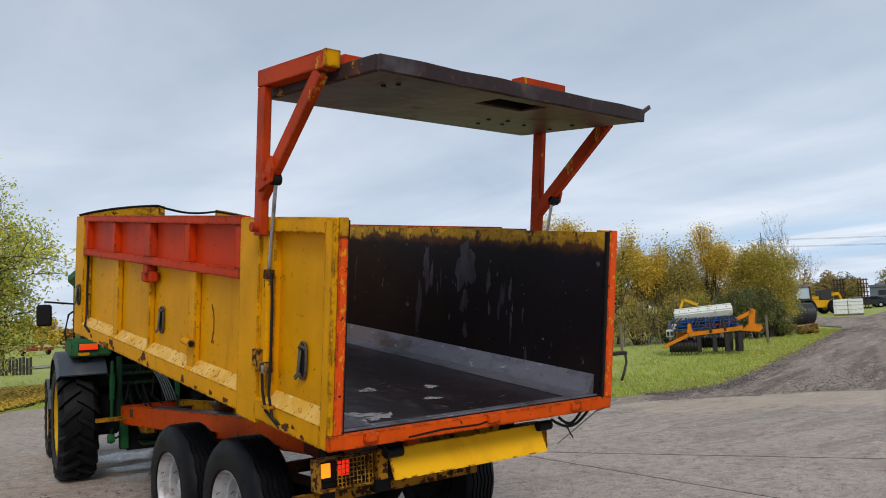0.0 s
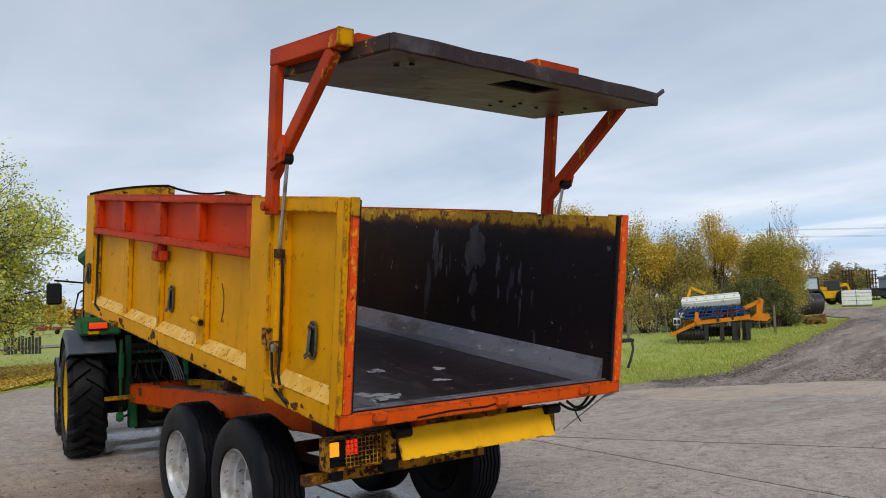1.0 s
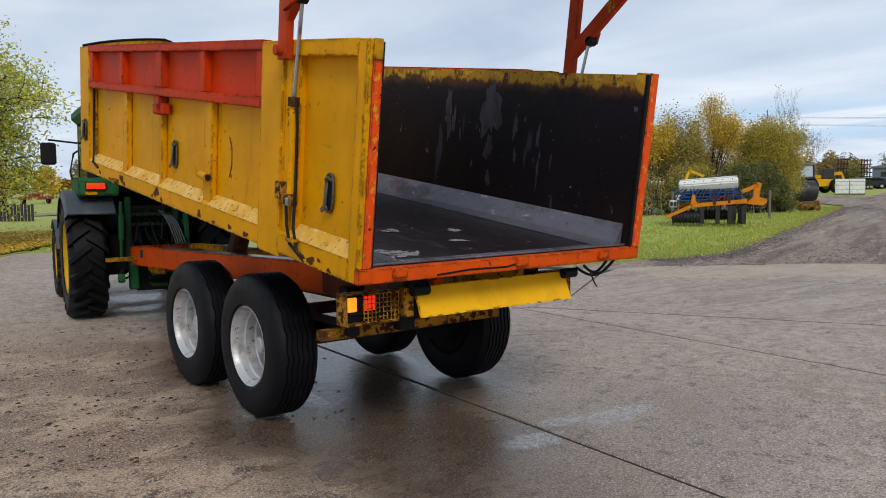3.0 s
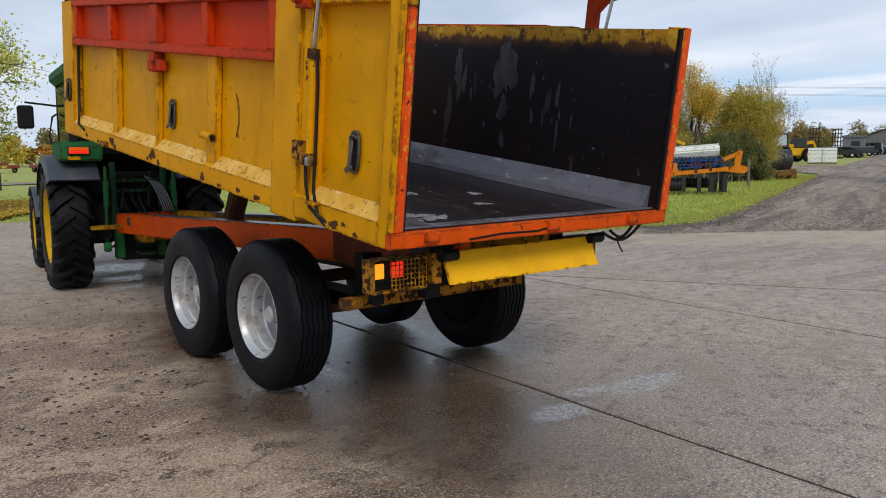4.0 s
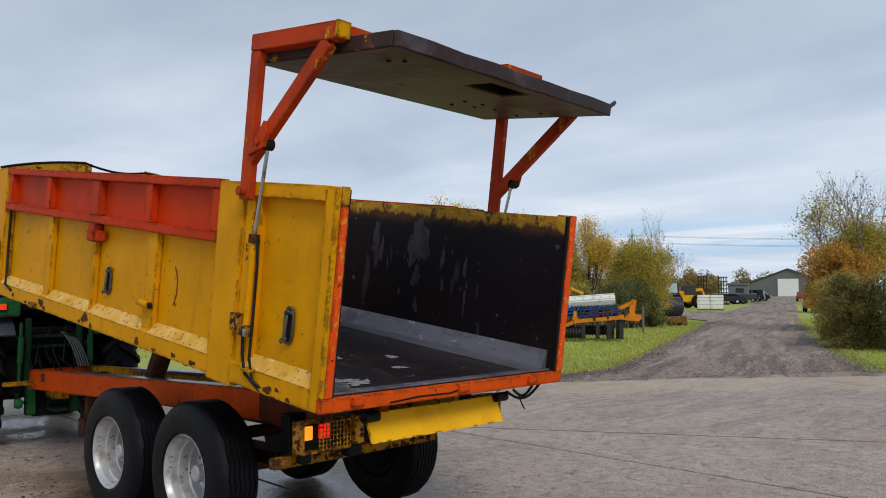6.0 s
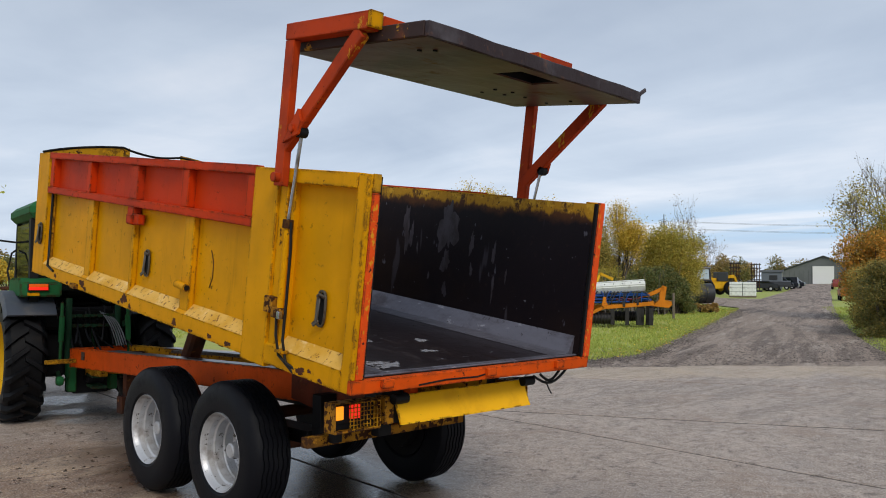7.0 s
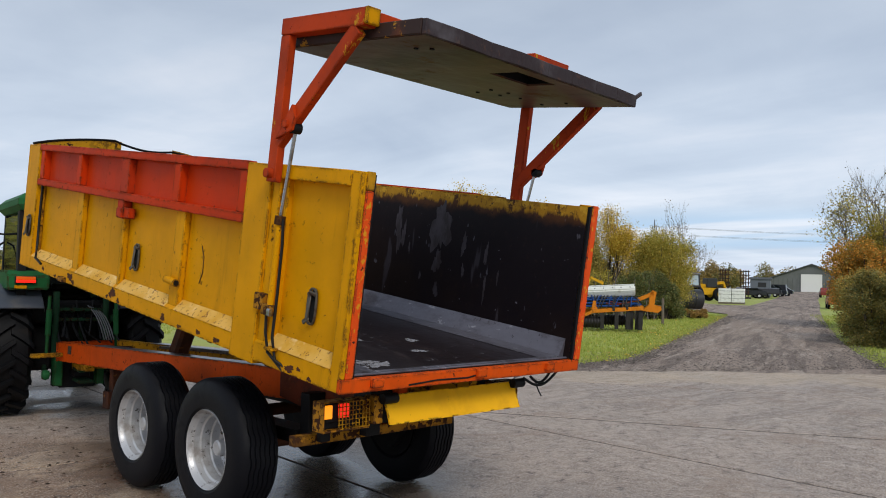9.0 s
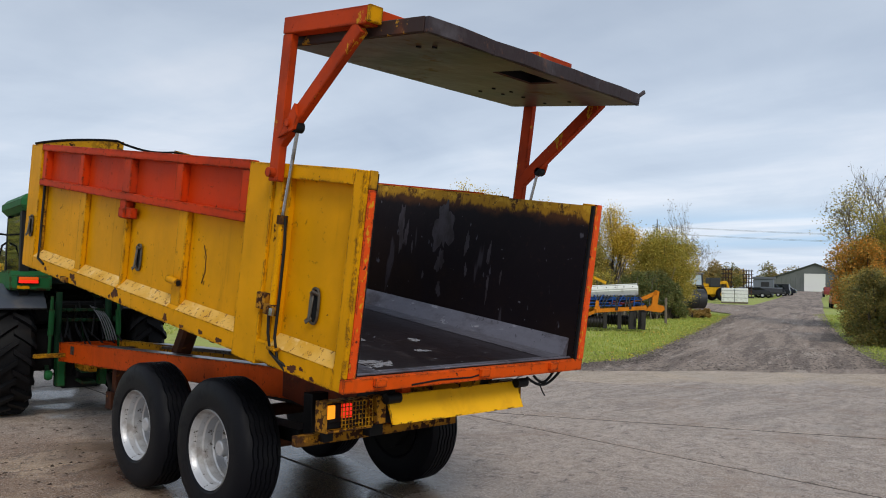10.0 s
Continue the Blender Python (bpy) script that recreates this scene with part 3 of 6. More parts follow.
def lathe(bm, prof, seg=48, centre=(0, 0, 0)):
    """Turns a closed or open profile of (x, radius) about the x axis."""
    cx, cy, cz = centre
    rings = []
    for x, r in prof:
        if r < 1e-4:
            rings.append([bm.verts.new((cx + x, cy, cz))])
        else:
            rings.append([bm.verts.new((cx + x, cy + r * math.cos(2 * math.pi * j / seg), cz + r * math.sin(2 * math.pi * j / seg))) for j in range(seg)])
    for a, b in zip(rings, rings[1:]):
        for j in range(seg):
            q = (a[j % len(a)], a[(j + 1) % len(a)], b[(j + 1) % len(b)], b[j % len(b)])
            f = list(dict.fromkeys(q))
            if len(f) > 2:
                bm.faces.new(f)
    return bm


def prism(bm, outline, axis, a, b):
    """Pushes an outline of two coordinates along an axis from a to b."""
    def at(u, v, w):
        return {"x": (w, u, v), "y": (u, w, v), "z": (u, v, w)}[axis]
    lo = [bm.verts.new(at(u, v, a)) for u, v in outline]
    hi = [bm.verts.new(at(u, v, b)) for u, v in outline]
    n = len(outline)
    for i in range(n):
        bm.faces.new((lo[i], lo[(i + 1) % n], hi[(i + 1) % n], hi[i]))
    bm.faces.new(lo[::-1])
    bm.faces.new(hi)
    return bm


# ---- the tipping trailer ----
TIP = 7.5
BODY = Matrix.Translation((0, 0, 1.18)) @ pose(0, 0, 0, TIP, 0, 0)
trailer = thing("tipping_trailer", "yellow and orange tandem-axle tipping trailer with half-raised body and lifted tailgate", "trailer")


def body_part(name, bm, material, label="", smooth=None):
    return part(name, bm, material, trailer, label, BODY, smooth)


W, L, H = 1.2, 5.80, 1.32

# side walls, left and right
for s in (-1, 1):
    wall = body_part("side_wall", boxes((s * 1.122, s * 1.112, 0.02, L - 0.02, 0.05, H - 0.02), b=0), "yellow", "yellow painted steel side wall")
    sill_bm = bmesh.new()
    prism(sill_bm, [(s * 1.122, 0.0), (s * 1.20, 0.0), (s * 1.20, 0.125), (s * 1.124, 0.205)], "y", 0.10, L - 0.02)
    part("sill", sill_bm, "yellow", wall, "chamfered lower sill")
    for va, vb in ((0.11, 0.80), (1.262, 2.144), (2.297, 3.243), (3.297, 4.208), (4.352, 5.458)):
        top_bm = bmesh.new()
        prism(top_bm, [(s * 1.126, 0.2045), (s * 1.1985, 0.128), (s * 1.2015, 0.130), (s * 1.126, 0.2095)], "y", va, vb)
        part("sill_top", top_bm, "sill_top", wall, "dusty faded top of the sill with sky shine in its colour")
    for v, wd in ((4.28, 0.14), (3.27, 0.05), (2.22, 0.15)):
        part("rib", boxes((s * 1.124, s * 1.175, v - wd / 2, v + wd / 2, 0.14, 0.905)), "yellow", wall)
    part("end_post", boxes((s * 1.10, s * 1.202, 5.46, L, -0.005, H)), "yellow", wall)
    part("middle_post", boxes((s * 1.10, s * 1.204, 0.955, 1.26, -0.03, H)), "yellow_worn" if s > 0 else "yellow", wall)
    part("channel", boxes((s * 1.10, s * 1.185, 0.86, 0.95, 0.0, H - 0.03), (s * 1.10, s * 1.165, 0.80, 0.86, 0.0, H - 0.04)), "yellow", wall)
    part("rear_post", boxes((s * 1.10, s * 1.198, 0.012, 0.105, 0.0, H)), "yellow", wall)
    part("top_rail", boxes((s * 1.07 if s < 0 else 1.112, s * 1.20, 0.107, 0.86, H - 0.09, H + (0.004 if s < 0 else -0.016))), "yellow", wall, "yellow rail with chipped edge")
    part("top_rail", boxes((s * 1.07 if s < 0 else 1.112, s * 1.19, 1.26, 5.46, H - 0.03, H - 0.002)), "yellow_worn", wall)
    # red strengthening frame along the top of the wall
    red = body_part("upper_panel", boxes((s * 1.126, s * 1.134, 1.30, 5.44, 0.92, H - 0.02), b=0), "red", "red painted upper side panel")
    part("upper_rail", boxes((s * 1.13, s * 1.206, 1.262, 5.455, H - 0.055, H + 0.012)), "red", red)
    part("lower_rail", boxes((s * 1.13, s * 1.206, 1.262, 5.455, 0.897, 0.965)), "red", red)
    for v, wd in ((1.315, 0.10), (2.30, 0.11), (3.27, 0.15), (4.33, 0.10), (5.36, 0.10)):
        part("upright", boxes((s * 1.13, s * 1.20, v - wd / 2, v + wd / 2, 0.966, H - 0.056)), "red", red)
    part("bracket", boxes((s * 1.13, s * 1.21, 3.22, 3.34, 0.74, 0.896), (s * 1.206, s * 1.235, 3.20, 3.30, 0.75, 0.83), (s * 1.15, s * 1.21, 3.10, 3.22, 0.75, 0.84)), "red", red)
    # rope hooks pressed into the wall
    for v, wz in ((0.44, 0.45), (3.02, 0.43), (5.55, 0.45)):
        o = s * (1.128 if v < 5 else 1.21)
        loop = [(o + s * 0.010, v + 0.044 * math.copysign(abs(math.cos(q)) ** 0.6, math.cos(q)), wz + 0.112 * math.copysign(abs(math.sin(q)) ** 0.75, math.sin(q))) for q in (2 * math.pi * i / 24 for i in range(25))]
        hook_bm = tube(bmesh.new(), loop, 0.009, 6)
        beam(hook_bm, (o + s * 0.022, v + 0.012, wz + 0.085), (o + s * 0.040, v + 0.002, wz - 0.090), 0.012, 0.030, 0.004)
        beam(hook_bm, (o + s * 0.034, v - 0.012, wz - 0.07), (o + s * 0.048, v + 0.028, wz - 0.108), 0.012, 0.030, 0.004)
        tube(hook_bm, [(o + s * 0.014, v - 0.040, wz + 0.075), (o + s * 0.030, v, wz + 0.090), (o + s * 0.014, v + 0.040, wz + 0.075)], 0.012, 8)
        # no recess is cut; a flat black disc on the wall paints its shade
        body_part("hook_recess", prism(bmesh.new(), [(v + 0.043 * math.cos(q), wz + 0.110 * math.sin(q)) for q in (2 * math.pi * i / 20 for i in range(20))], "x", o, o + s * 0.004), "black", "black disc standing for the shaded recess behind the rope hook")
        body_part("rope_hook", hook_bm, "ring", "grey metal rope hook", 40)
    pipe_bm = tube(bmesh.new(), [(s * 1.200, 2.31, 0.348), (s * 1.205, 2.13, 0.340)], 0.030, 14)
    stub = body_part("pipe_stub", pipe_bm, "yellow", "short yellow pipe stub", 40)
    # the stub is solid; a black disc stands for the shade inside it
    part("pipe_bore", tube(bmesh.new(), [(s * 1.2049, 2.1299, 0.340), (s * 1.205, 2.127, 0.340)], 0.022, 12), "black", stub)
    body_part("step_lug", boxes((s * 1.19, s * 1.24, 4.40, 4.52, 0.0, 0.05)), "yellow_rusty")
    # hydraulic ram that lifts the tailgate
    ram = body_part("ram_cylinder", tube(bmesh.new(), [(s * 1.205, 0.80, 0.36), (s * 1.212, 0.785, 0.97)], 0.024, 14), "yellow", "yellow hydraulic cylinder", 40)
    rod = part("ram_rod", tube(bmesh.new(), [(s * 1.212, 0.785, 0.96), (s * 1.225, 0.70, 1.53)], 0.0125, 12), "chrome", ram, "bright steel piston rod", smooth=40)
    part("ram_eye", lathe(bmesh.new(), [(-0.03, 0.0), (-0.03, 0.036), (0.03, 0.036), (0.03, 0.0)], 16, (s * 1.235, 0.685, 1.555)), "black", ram, "black ram eye", smooth=40)
    part("gland", tube(bmesh.new(), [(s * 1.212, 0.786, 0.93), (s * 1.212, 0.783, 0.985)], 0.036, 14), "yellow_rusty", ram, smooth=40)
    part("ram_mount", boxes((s * 1.18, s * 1.24, 0.75, 0.86, 0.33, 0.40), (s * 1.18, s * 1.23, 0.87, 0.97, 0.35, 0.46)), "yellow_rusty", ram)
    part("fitting", boxes((s * 1.235, s * 1.265, 0.72, 0.755, 0.335, 0.385)), "chrome", ram)
    part("hose", tube(bmesh.new(), [(s * 1.215, 0.745, 0.97), (s * 1.212, 0.728, 0.80), (s * 1.21, 0.728, 0.45), (s * 1.225, 0.71, 0.20), (s * 1.22, 0.66, 0.06), (s * 1.16, 0.52, 0.0)], 0.010, 8), "hose", ram, smooth=60)
    part("hose", tube(bmesh.new(), [(s * 1.245, 0.775, 0.34), (s * 1.243, 0.765, 0.22), (s * 1.235, 0.73, 0.10), (s * 1.19, 0.60, 0.0)], 0.010, 8), "hose", ram, smooth=60)
    part("hose_clip", boxes((s * 1.195, s * 1.255, 0.665, 0.755, 0.115, 0.135)), "yellow", ram)
    # pivot of the tailgate arm
    body_part("pivot_pin", lathe(bmesh.new(), [(-0.03, 0), (-0.03, 0.032), (0.03, 0.032), (0.03, 0)], 16, (s * 1.272, 0.875, 1.255)), "arm", "red pivot boss", 40)
    body_part("hose", tube(bmesh.new(), [(s * 1.165, 5.40, 0.90), (s * 1.17, 5.39, 0.55), (s * 1.175, 5.37, 0.25), (s * 1.21, 5.28, 0.13), (s * 1.21, 5.10, 0.09)], 0.013, 8), "hose", "black hydraulic hose", 60)
    body_part("conduit", boxes((s * 1.126, s * 1.15, 5.40, 5.45, 0.02, 0.90)), "yellow_worn")
    dent = tube(bmesh.new(), [(s * 1.124, 1.93, 0.66), (s * 1.124, 1.885, 0.58), (s * 1.124, 1.88, 0.46), (s * 1.124, 1.92, 0.37)], 0.0045, 6)
    body_part("weld_seam", dent, "rust", "rusty weld run", 60)
    # inner lining
    body_part("inner_lining", boxes((s * 1.098, s * 1.110, 0.02, L - 0.06, 0.05, 1.306), b=0), "lining", "black stained inner steel lining with worn yellow paint below the rim")

# floor, skirt, front wall
body_part("body_floor", boxes((-1.11, 1.11, 0.03, L - 0.02, 0.035, 0.092), b=0), "floor", "dark wet scuffed steel floor")
body_part("under_frame", boxes((-1.05, 1.05, 0.05, L - 0.05, 0.0, 0.033), (-0.48, -0.40, 0.3, L - 0.2, -0.10, 0.0), (0.40, 0.48, 0.3, L - 0.2, -0.10, 0.0),
                            *[(-1.10, 1.10, v, v + 0.06, -0.05, 0.0) for v in (0.9, 1.7, 2.5, 3.3, 4.1, 4.9)]), "rust", "rusty steel cross bearers")
for s in (-1, 1):
    sk = bmesh.new()
    prism(sk, [(s * 1.096, 0.245), (s * 1.030, 0.108), (s * 0.84, 0.0955), (s * 0.84, 0.094), (s * 1.09, 0.094)], "y", 0.07, L - 0.08)
    body_part("skirt_plate", sk, "skirt", "dented bare grey steel corner plate")
body_part("floor_lip", boxes((-1.10, 1.10, 0.032, 0.058, 0.090, 0.104), (-1.10, 1.10, 0.078, 0.11, 0.0935, 0.101)), "skirt", "worn bright steel edge strip")


def film(name, x, v, rx, rv, mat, seed, label, plane="floor"):
    """A stain or film with an uneven outline on the floor or the inner wall."""
    q = random.Random(seed)
    ph = [q.uniform(0, 6.28) for _ in range(4)]
    bm, vs = bmesh.new(), []
    for i in range(44):
        a = 2 * math.pi * i / 44
        k = 1 + 0.20 * math.sin(2 * a + ph[0]) + 0.17 * math.sin(3 * a + ph[1]) + 0.13 * math.sin(7 * a + ph[2]) + 0.09 * math.sin(12 * a + ph[3])
        p, w = rx * k * math.cos(a), rv * k * math.sin(a)
        vs.append(bm.verts.new({"floor": (x + p, v + w, 0.0945), "wall": (1.0955, x + p, v + w), "side": (-1.2025, x + p, v + w)}[plane]))
    bm.faces.new(vs)
    body_part(name, bm, mat, label)


for i, (x, v, rx, rv) in enumerate(((-0.93, 0.46, 0.12, 0.34), (-0.74, 0.30, 0.13, 0.12), (-0.92, 1.1, 0.10, 0.18), (-0.3, 1.0, 0.07, 0.06), (-0.05, 0.55, 0.06, 0.04), (-0.7, 1.9, 0.12, 0.2), (0.2, 0.9, 0.06, 0.05), (-0.25, 1.9, 0.09, 0.12), (-0.55, 2.9, 0.12, 0.3))):
    film("wet_patch", x, v, rx, rv, "puddle_sheen", 40 + i, "thin film of rain water with sky sheen in its colour")
for i, (v, w, rv, rw) in enumerate(((1.62, 0.98, 0.115, 0.24), (1.62, 0.66, 0.05, 0.10), (2.20, 0.93, 0.045, 0.20), (2.12, 0.86, 0.025, 0.12), (1.30, 0.86, 0.025, 0.10), (1.02, 0.80, 0.018, 0.10), (1.60, 0.40, 0.028, 0.07), (1.28, 0.62, 0.015, 0.06), (1.0, 0.5, 0.015, 0.10), (0.86, 0.62, 0.012, 0.05), (2.02, 0.75, 0.012, 0.05), (1.83, 0.50, 0.012, 0.04))):
    film("worn_patch", v, w, rv, rw, "worn_grey", 60 + i, "worn grey run on the lining", "wall")
for i, (v, w, rv, rw) in enumerate(((4.30, 0.070, 0.055, 0.040), (4.22, 0.030, 0.035, 0.022), (3.29, 0.075, 0.060, 0.045), (3.16, 0.028, 0.030, 0.020), (3.40, 0.030, 0.025, 0.016), (2.30, 0.040, 0.040, 0.026), (2.02, 0.022, 0.030, 0.014), (1.72, 0.035, 0.028, 0.020), (1.45, 0.030, 0.040, 0.020), (4.70, 0.024, 0.030, 0.016), (5.05, 0.050, 0.030, 0.024), (0.52, 0.035, 0.050, 0.022), (0.42, 0.055, 0.018, 0.014), (0.30, 0.020, 0.024, 0.012))):
    film("rust_patch", v, w, rv, rw, "rust", 90 + i, "rust where the paint has flaked off the sill", "side")
hb = bmesh.new()
cuboid(hb, -1.10, 1.10, L - 0.045, L - 0.005, 0.0, H, b=0)
head = body_part("front_wall", hb, "yellow_worn", "worn yellow front wall with two arched wings")


def wing(x0, x1):
    n = 10
    top = [(x0 + (x1 - x0) * i / n, H + 0.17 * (1 - ((x0 + (x1 - x0) * i / n) / 1.2) ** 2) ** 0.9) for i in range(n + 1)]
    return prism(bmesh.new(), [(x0, H), *top, (x1, H)], "y", L - 0.035, L - 0.015)


for x0, x1 in ((-1.17, -0.22), (0.42, 1.17)):
    part("arched_wing", wing(x0, x1), "yellow_worn", head)
strap = [(x, L - 0.03, H + 0.006 + 0.17 * max(0.0, 1 - (x / 1.2) ** 2) ** 0.9 - (0.05 * math.sin(math.pi * (x + 0.22) / 0.64) if -0.22 < x < 0.42 else 0) - (0.03 if x > -0.22 else 0)) for x in [-1.18 + 0.08 * i for i in range(30)]]
part("edge_strap", tube(bmesh.new(), strap, 0.014, 6), "black", head, "frayed black edging strap", smooth=60)

# rear door frame
rear = body_part("rear_frame", boxes((-1.20, 1.20, -0.012, 0.03, 0.0, 0.088)), "orange", "orange painted rear frame with chipped corners")
part("frame_side", boxes((-1.170, -1.112, -0.014, 0.010, 0.089, 1.21)), "frame", rear)
part("post_face", boxes((-1.203, -1.172, -0.010, 0.011, 0.089, H)), "yellow", rear, "yellow rear face of the corner post")
part("frame_side", boxes((1.125, 1.203, -0.014, 0.010, 0.086, H)), "frame", rear)
part("frame_side", boxes((-1.170, -1.112, -0.014, 0.010, 1.212, H + 0.004)), "yellow_worn", rear, "worn yellow upper frame")
for row in ((-1.1115, -1.1, -0.008, 0.03, 0.09, H - 0.01), (1.10, 1.1245, -0.008, 0.03, 0.09, H - 0.01)):
    part("rubber_seal", boxes(row, b=0.003), "black", rear, "black rubber door seal")
for x in (-0.93, 0.02, 0.80):
    part("lug", boxes((x - 0.045, x + 0.045, -0.045, -0.01, 0.03, 0.085)), "orange", rear)
part("worn_line", tube(bmesh.new(), [(-0.65, -0.014, 0.02), (-0.4, -0.014, 0.035), (-0.1, -0.014, 0.03), (0.0, -0.014, 0.045)], 0.006, 5), "black", rear)

# tailgate, swung up over the opening
G0, G1 = -0.33, 1.00


def holed_plate(xs, ys, z0, z1):
    """A plate with one opening: a three by three grid without its middle."""
    bm = bmesh.new()
    lo, hi = ([[bm.verts.new((x, y, z)) for y in ys] for x in xs] for z in (z0, z1))
    for i in range(3):
        for j in range(3):
            if (i, j) != (1, 1):
                for g in (lo, hi):
                    bm.faces.new((g[i][j], g[i + 1][j], g[i + 1][j + 1], g[i][j + 1]))
    for loop in ([(0, j) for j in range(4)] + [(1, 3), (2, 3)] + [(3, j) for j in (3, 2, 1, 0)] + [(2, 0), (1, 0)], [(1, 1), (1, 2), (2, 2), (2, 1)]):
        for (a, b), (c, d) in zip(loop, loop[1:] + loop[:1]):
            bm.faces.new((lo[a][b], lo[c][d], hi[c][d], hi[a][b]))
    return bm


gate = body_part("tailgate", holed_plate((-1.14, -0.16, 0.27, 1.14), (G0 + 0.01, -0.21, 0.05, G1), 2.100, 2.112), "gate", "raised steel tailgate with stained bright inner face")
rim = bmesh.new()
for i in range(8):
    x0, x1 = -1.16 + 2.32 * i / 8, -1.16 + 2.32 * (i + 1) / 8
    beam(rim, (x0, G0 + 0.004 * (i % 3), 2.143 + 0.006 * (i % 2)), (x1 + 0.002, G0 + 0.004 * ((i + 1) % 3), 2.143 + 0.006 * ((i + 1) % 2)), 0.035, 0.088, 0.004, (0, 1, 0))
part("rear_rim", rim, "rim_steel", gate, "dark rusty bent edge channel")
part("bent_tip", beams(((1.15, G0, 2.17), (1.215, G0 - 0.01, 2.215), 0.02, 0.03), b=0.004, side=(0, 1, 0)), "rim_steel", gate)
part("side_rim", boxes((-1.165, -1.14, G0 + 0.02, G1, 2.102, 2.19)), "rim_flaky", gate, "side channel with flaking yellow paint")
part("side_rim", boxes((1.14, 1.165, G0 + 0.02, G1, 2.102, 2.19)), "rim_steel", gate)
part("front_rim", boxes((-1.14, 1.14, G1 - 0.03, G1, 2.113, 2.18)), "rim_steel", gate)
hatch = part("grain_hatch", boxes((-0.17, -0.155, -0.22, 0.06, 2.113, 2.215), (0.265, 0.28, -0.22, 0.06, 2.113, 2.215), (-0.155, 0.265, 0.05, 0.062, 2.113, 2.215), (-0.155, 0.265, -0.222, -0.21, 2.113, 2.215), (-0.17, 0.28, -0.222, 0.062, 2.215, 2.223), b=0.002), "black", gate, "black grain hatch slide")
part("stiffener", boxes((-1.10, 1.10, 0.12, 0.22, 2.19, 2.27)), "arm", gate, "red top stiffener with yellow flakes")
part("stiffener", boxes((-1.10, 1.10, 0.82, 0.90, 2.114, 2.20)), "arm", gate)
part("hatch_guide", boxes((0.20, 0.62, -0.04, 0.08, 2.225, 2.315)), "arm", gate)
for x, v in ((0.36, 0.50), (0.50, 0.44), (0.58, 0.60), (0.72, 0.50), (0.44, 0.72), (-0.9, 0.0), (-0.86, -0.1), (0.95, 0.2), (1.0, 0.5)):
    part("bolt", tube(bmesh.new(), [(x, v, 2.092), (x, v, 2.101)], 0.016, 6), "black", gate)
for s in (-1, 1):
    arm = body_part("tailgate_arm", boxes((s * 1.262, s * 1.206, 0.825, 0.925, 1.20, 2.152)), "arm", "red box-section tailgate arm with flaking paint")
    part("top_beam", boxes((s * 1.264, s * 1.168, 0.075, 0.928, 2.155, 2.262)), "arm", arm)
    part("brace", beams(((s * 1.233, 0.885, 1.44), (s * 1.233, 0.145, 2.15), 0.056, 0.10)), "arm", arm)
    part("gusset", prism(bmesh.new(), [(0.83, 1.48), (0.66, 1.54), (0.64, 1.62), (0.68, 1.70)], "x", s * 1.263, s * 1.285), "arm", arm)
    part("end_cap", boxes((s * 1.266, s * 1.166, 0.045, 0.074, 2.165, 2.264)), "strip" if s > 0 else "yellow", arm, "yellow end cap")
    part("gusset_boss", lathe(bmesh.new(), [(-0.012, 0), (-0.012, 0.028), (0.012, 0.028), (0.012, 0)], 14, (s * 1.29, 0.725, 1.575)), "arm", arm, smooth=40)

# the tailgate is a little out of square: its rear edge runs forward on one side
for piece in [gate, *gate.children]:
    for vert in piece.data.vertices:
        vert.co.y += 0.085 * (vert.co.x + 1.165) / 2.33 * (1.0 - vert.co.y) / 1.33
# chassis
for s in (-1, 1):
    rail = bmesh.new()
    prism(rail, [(6.75, 0.735), (6.75, 0.975), (2.2, 1.105), (0.35, 1.125), (0.35, 0.90), (3.9, 0.83)], "x", s * 0.40, s * 0.32)
    part("chassis_rail", rail, "orange" if s < 0 else "yellow_worn", trailer, "orange painted chassis rail" if s < 0 else "worn yellow chassis rail")
# grey strips laid on the rails, standing for sky mirrored in their wet tops
for s in (-1, 1):
    fl = bmesh.new()
    prism(fl, [(5.6, 1.010), (5.6, 1.016), (2.2, 1.113), (0.4, 1.133), (0.4, 1.127), (2.2, 1.107)], "x", s * 0.405, s * 0.27)
    part("rail_flange", fl, "skirt", trailer, "grey top flange of the chassis rail standing for its wet shine")
for y in (0.6, 2.3, 3.6, 4.9, 6.2):
    part("cross_member", boxes((-0.318, 0.318, y, y + 0.09, 0.83, 0.93)), "rust", trailer)
part("nose_plate", boxes((-0.41, 0.41, 6.752, 6.78, 0.73, 0.97)), "orange", trailer)
for row in ((-0.76, -0.402, 6.56, 6.64, 0.80, 0.85), (0.402, 0.76, 6.56, 6.64, 0.80, 0.85)):
    part("side_bar", boxes(row), "yellow_worn", trailer, "short yellow cross bar")
part("data_plate", boxes((-0.408, -0.401, 6.30, 6.40, 0.85, 0.95), b=0.002), "ring", trailer, "small dull metal plate")
part("drawbar", beams(((0, 6.7, 0.80), (0, 7.6, 0.62), 0.14, 0.14), ((-0.28, 6.0, 0.72), (-0.05, 7.2, 0.62), 0.09, 0.10), ((0.28, 6.0, 0.72), (0.05, 7.2, 0.62), 0.09, 0.10)), "yellow_worn", trailer)
part("drawbar_leg", boxes((-0.22, 0.02, 5.6, 5.75, 0.26, 0.46), (-0.16, -0.04, 5.62, 5.73, 0.45, 0.86)), "rust", trailer, "rusty parking leg")
part("tipping_ram", beams(((-0.1, 4.25, 0.88), (-0.1, 3.95, 1.36), 0.17, 0.16), ((-0.1, 4.02, 1.25), (-0.1, 3.78, 1.62), 0.13, 0.12), b=0.03), "rust", trailer, "rusty tipping ram")
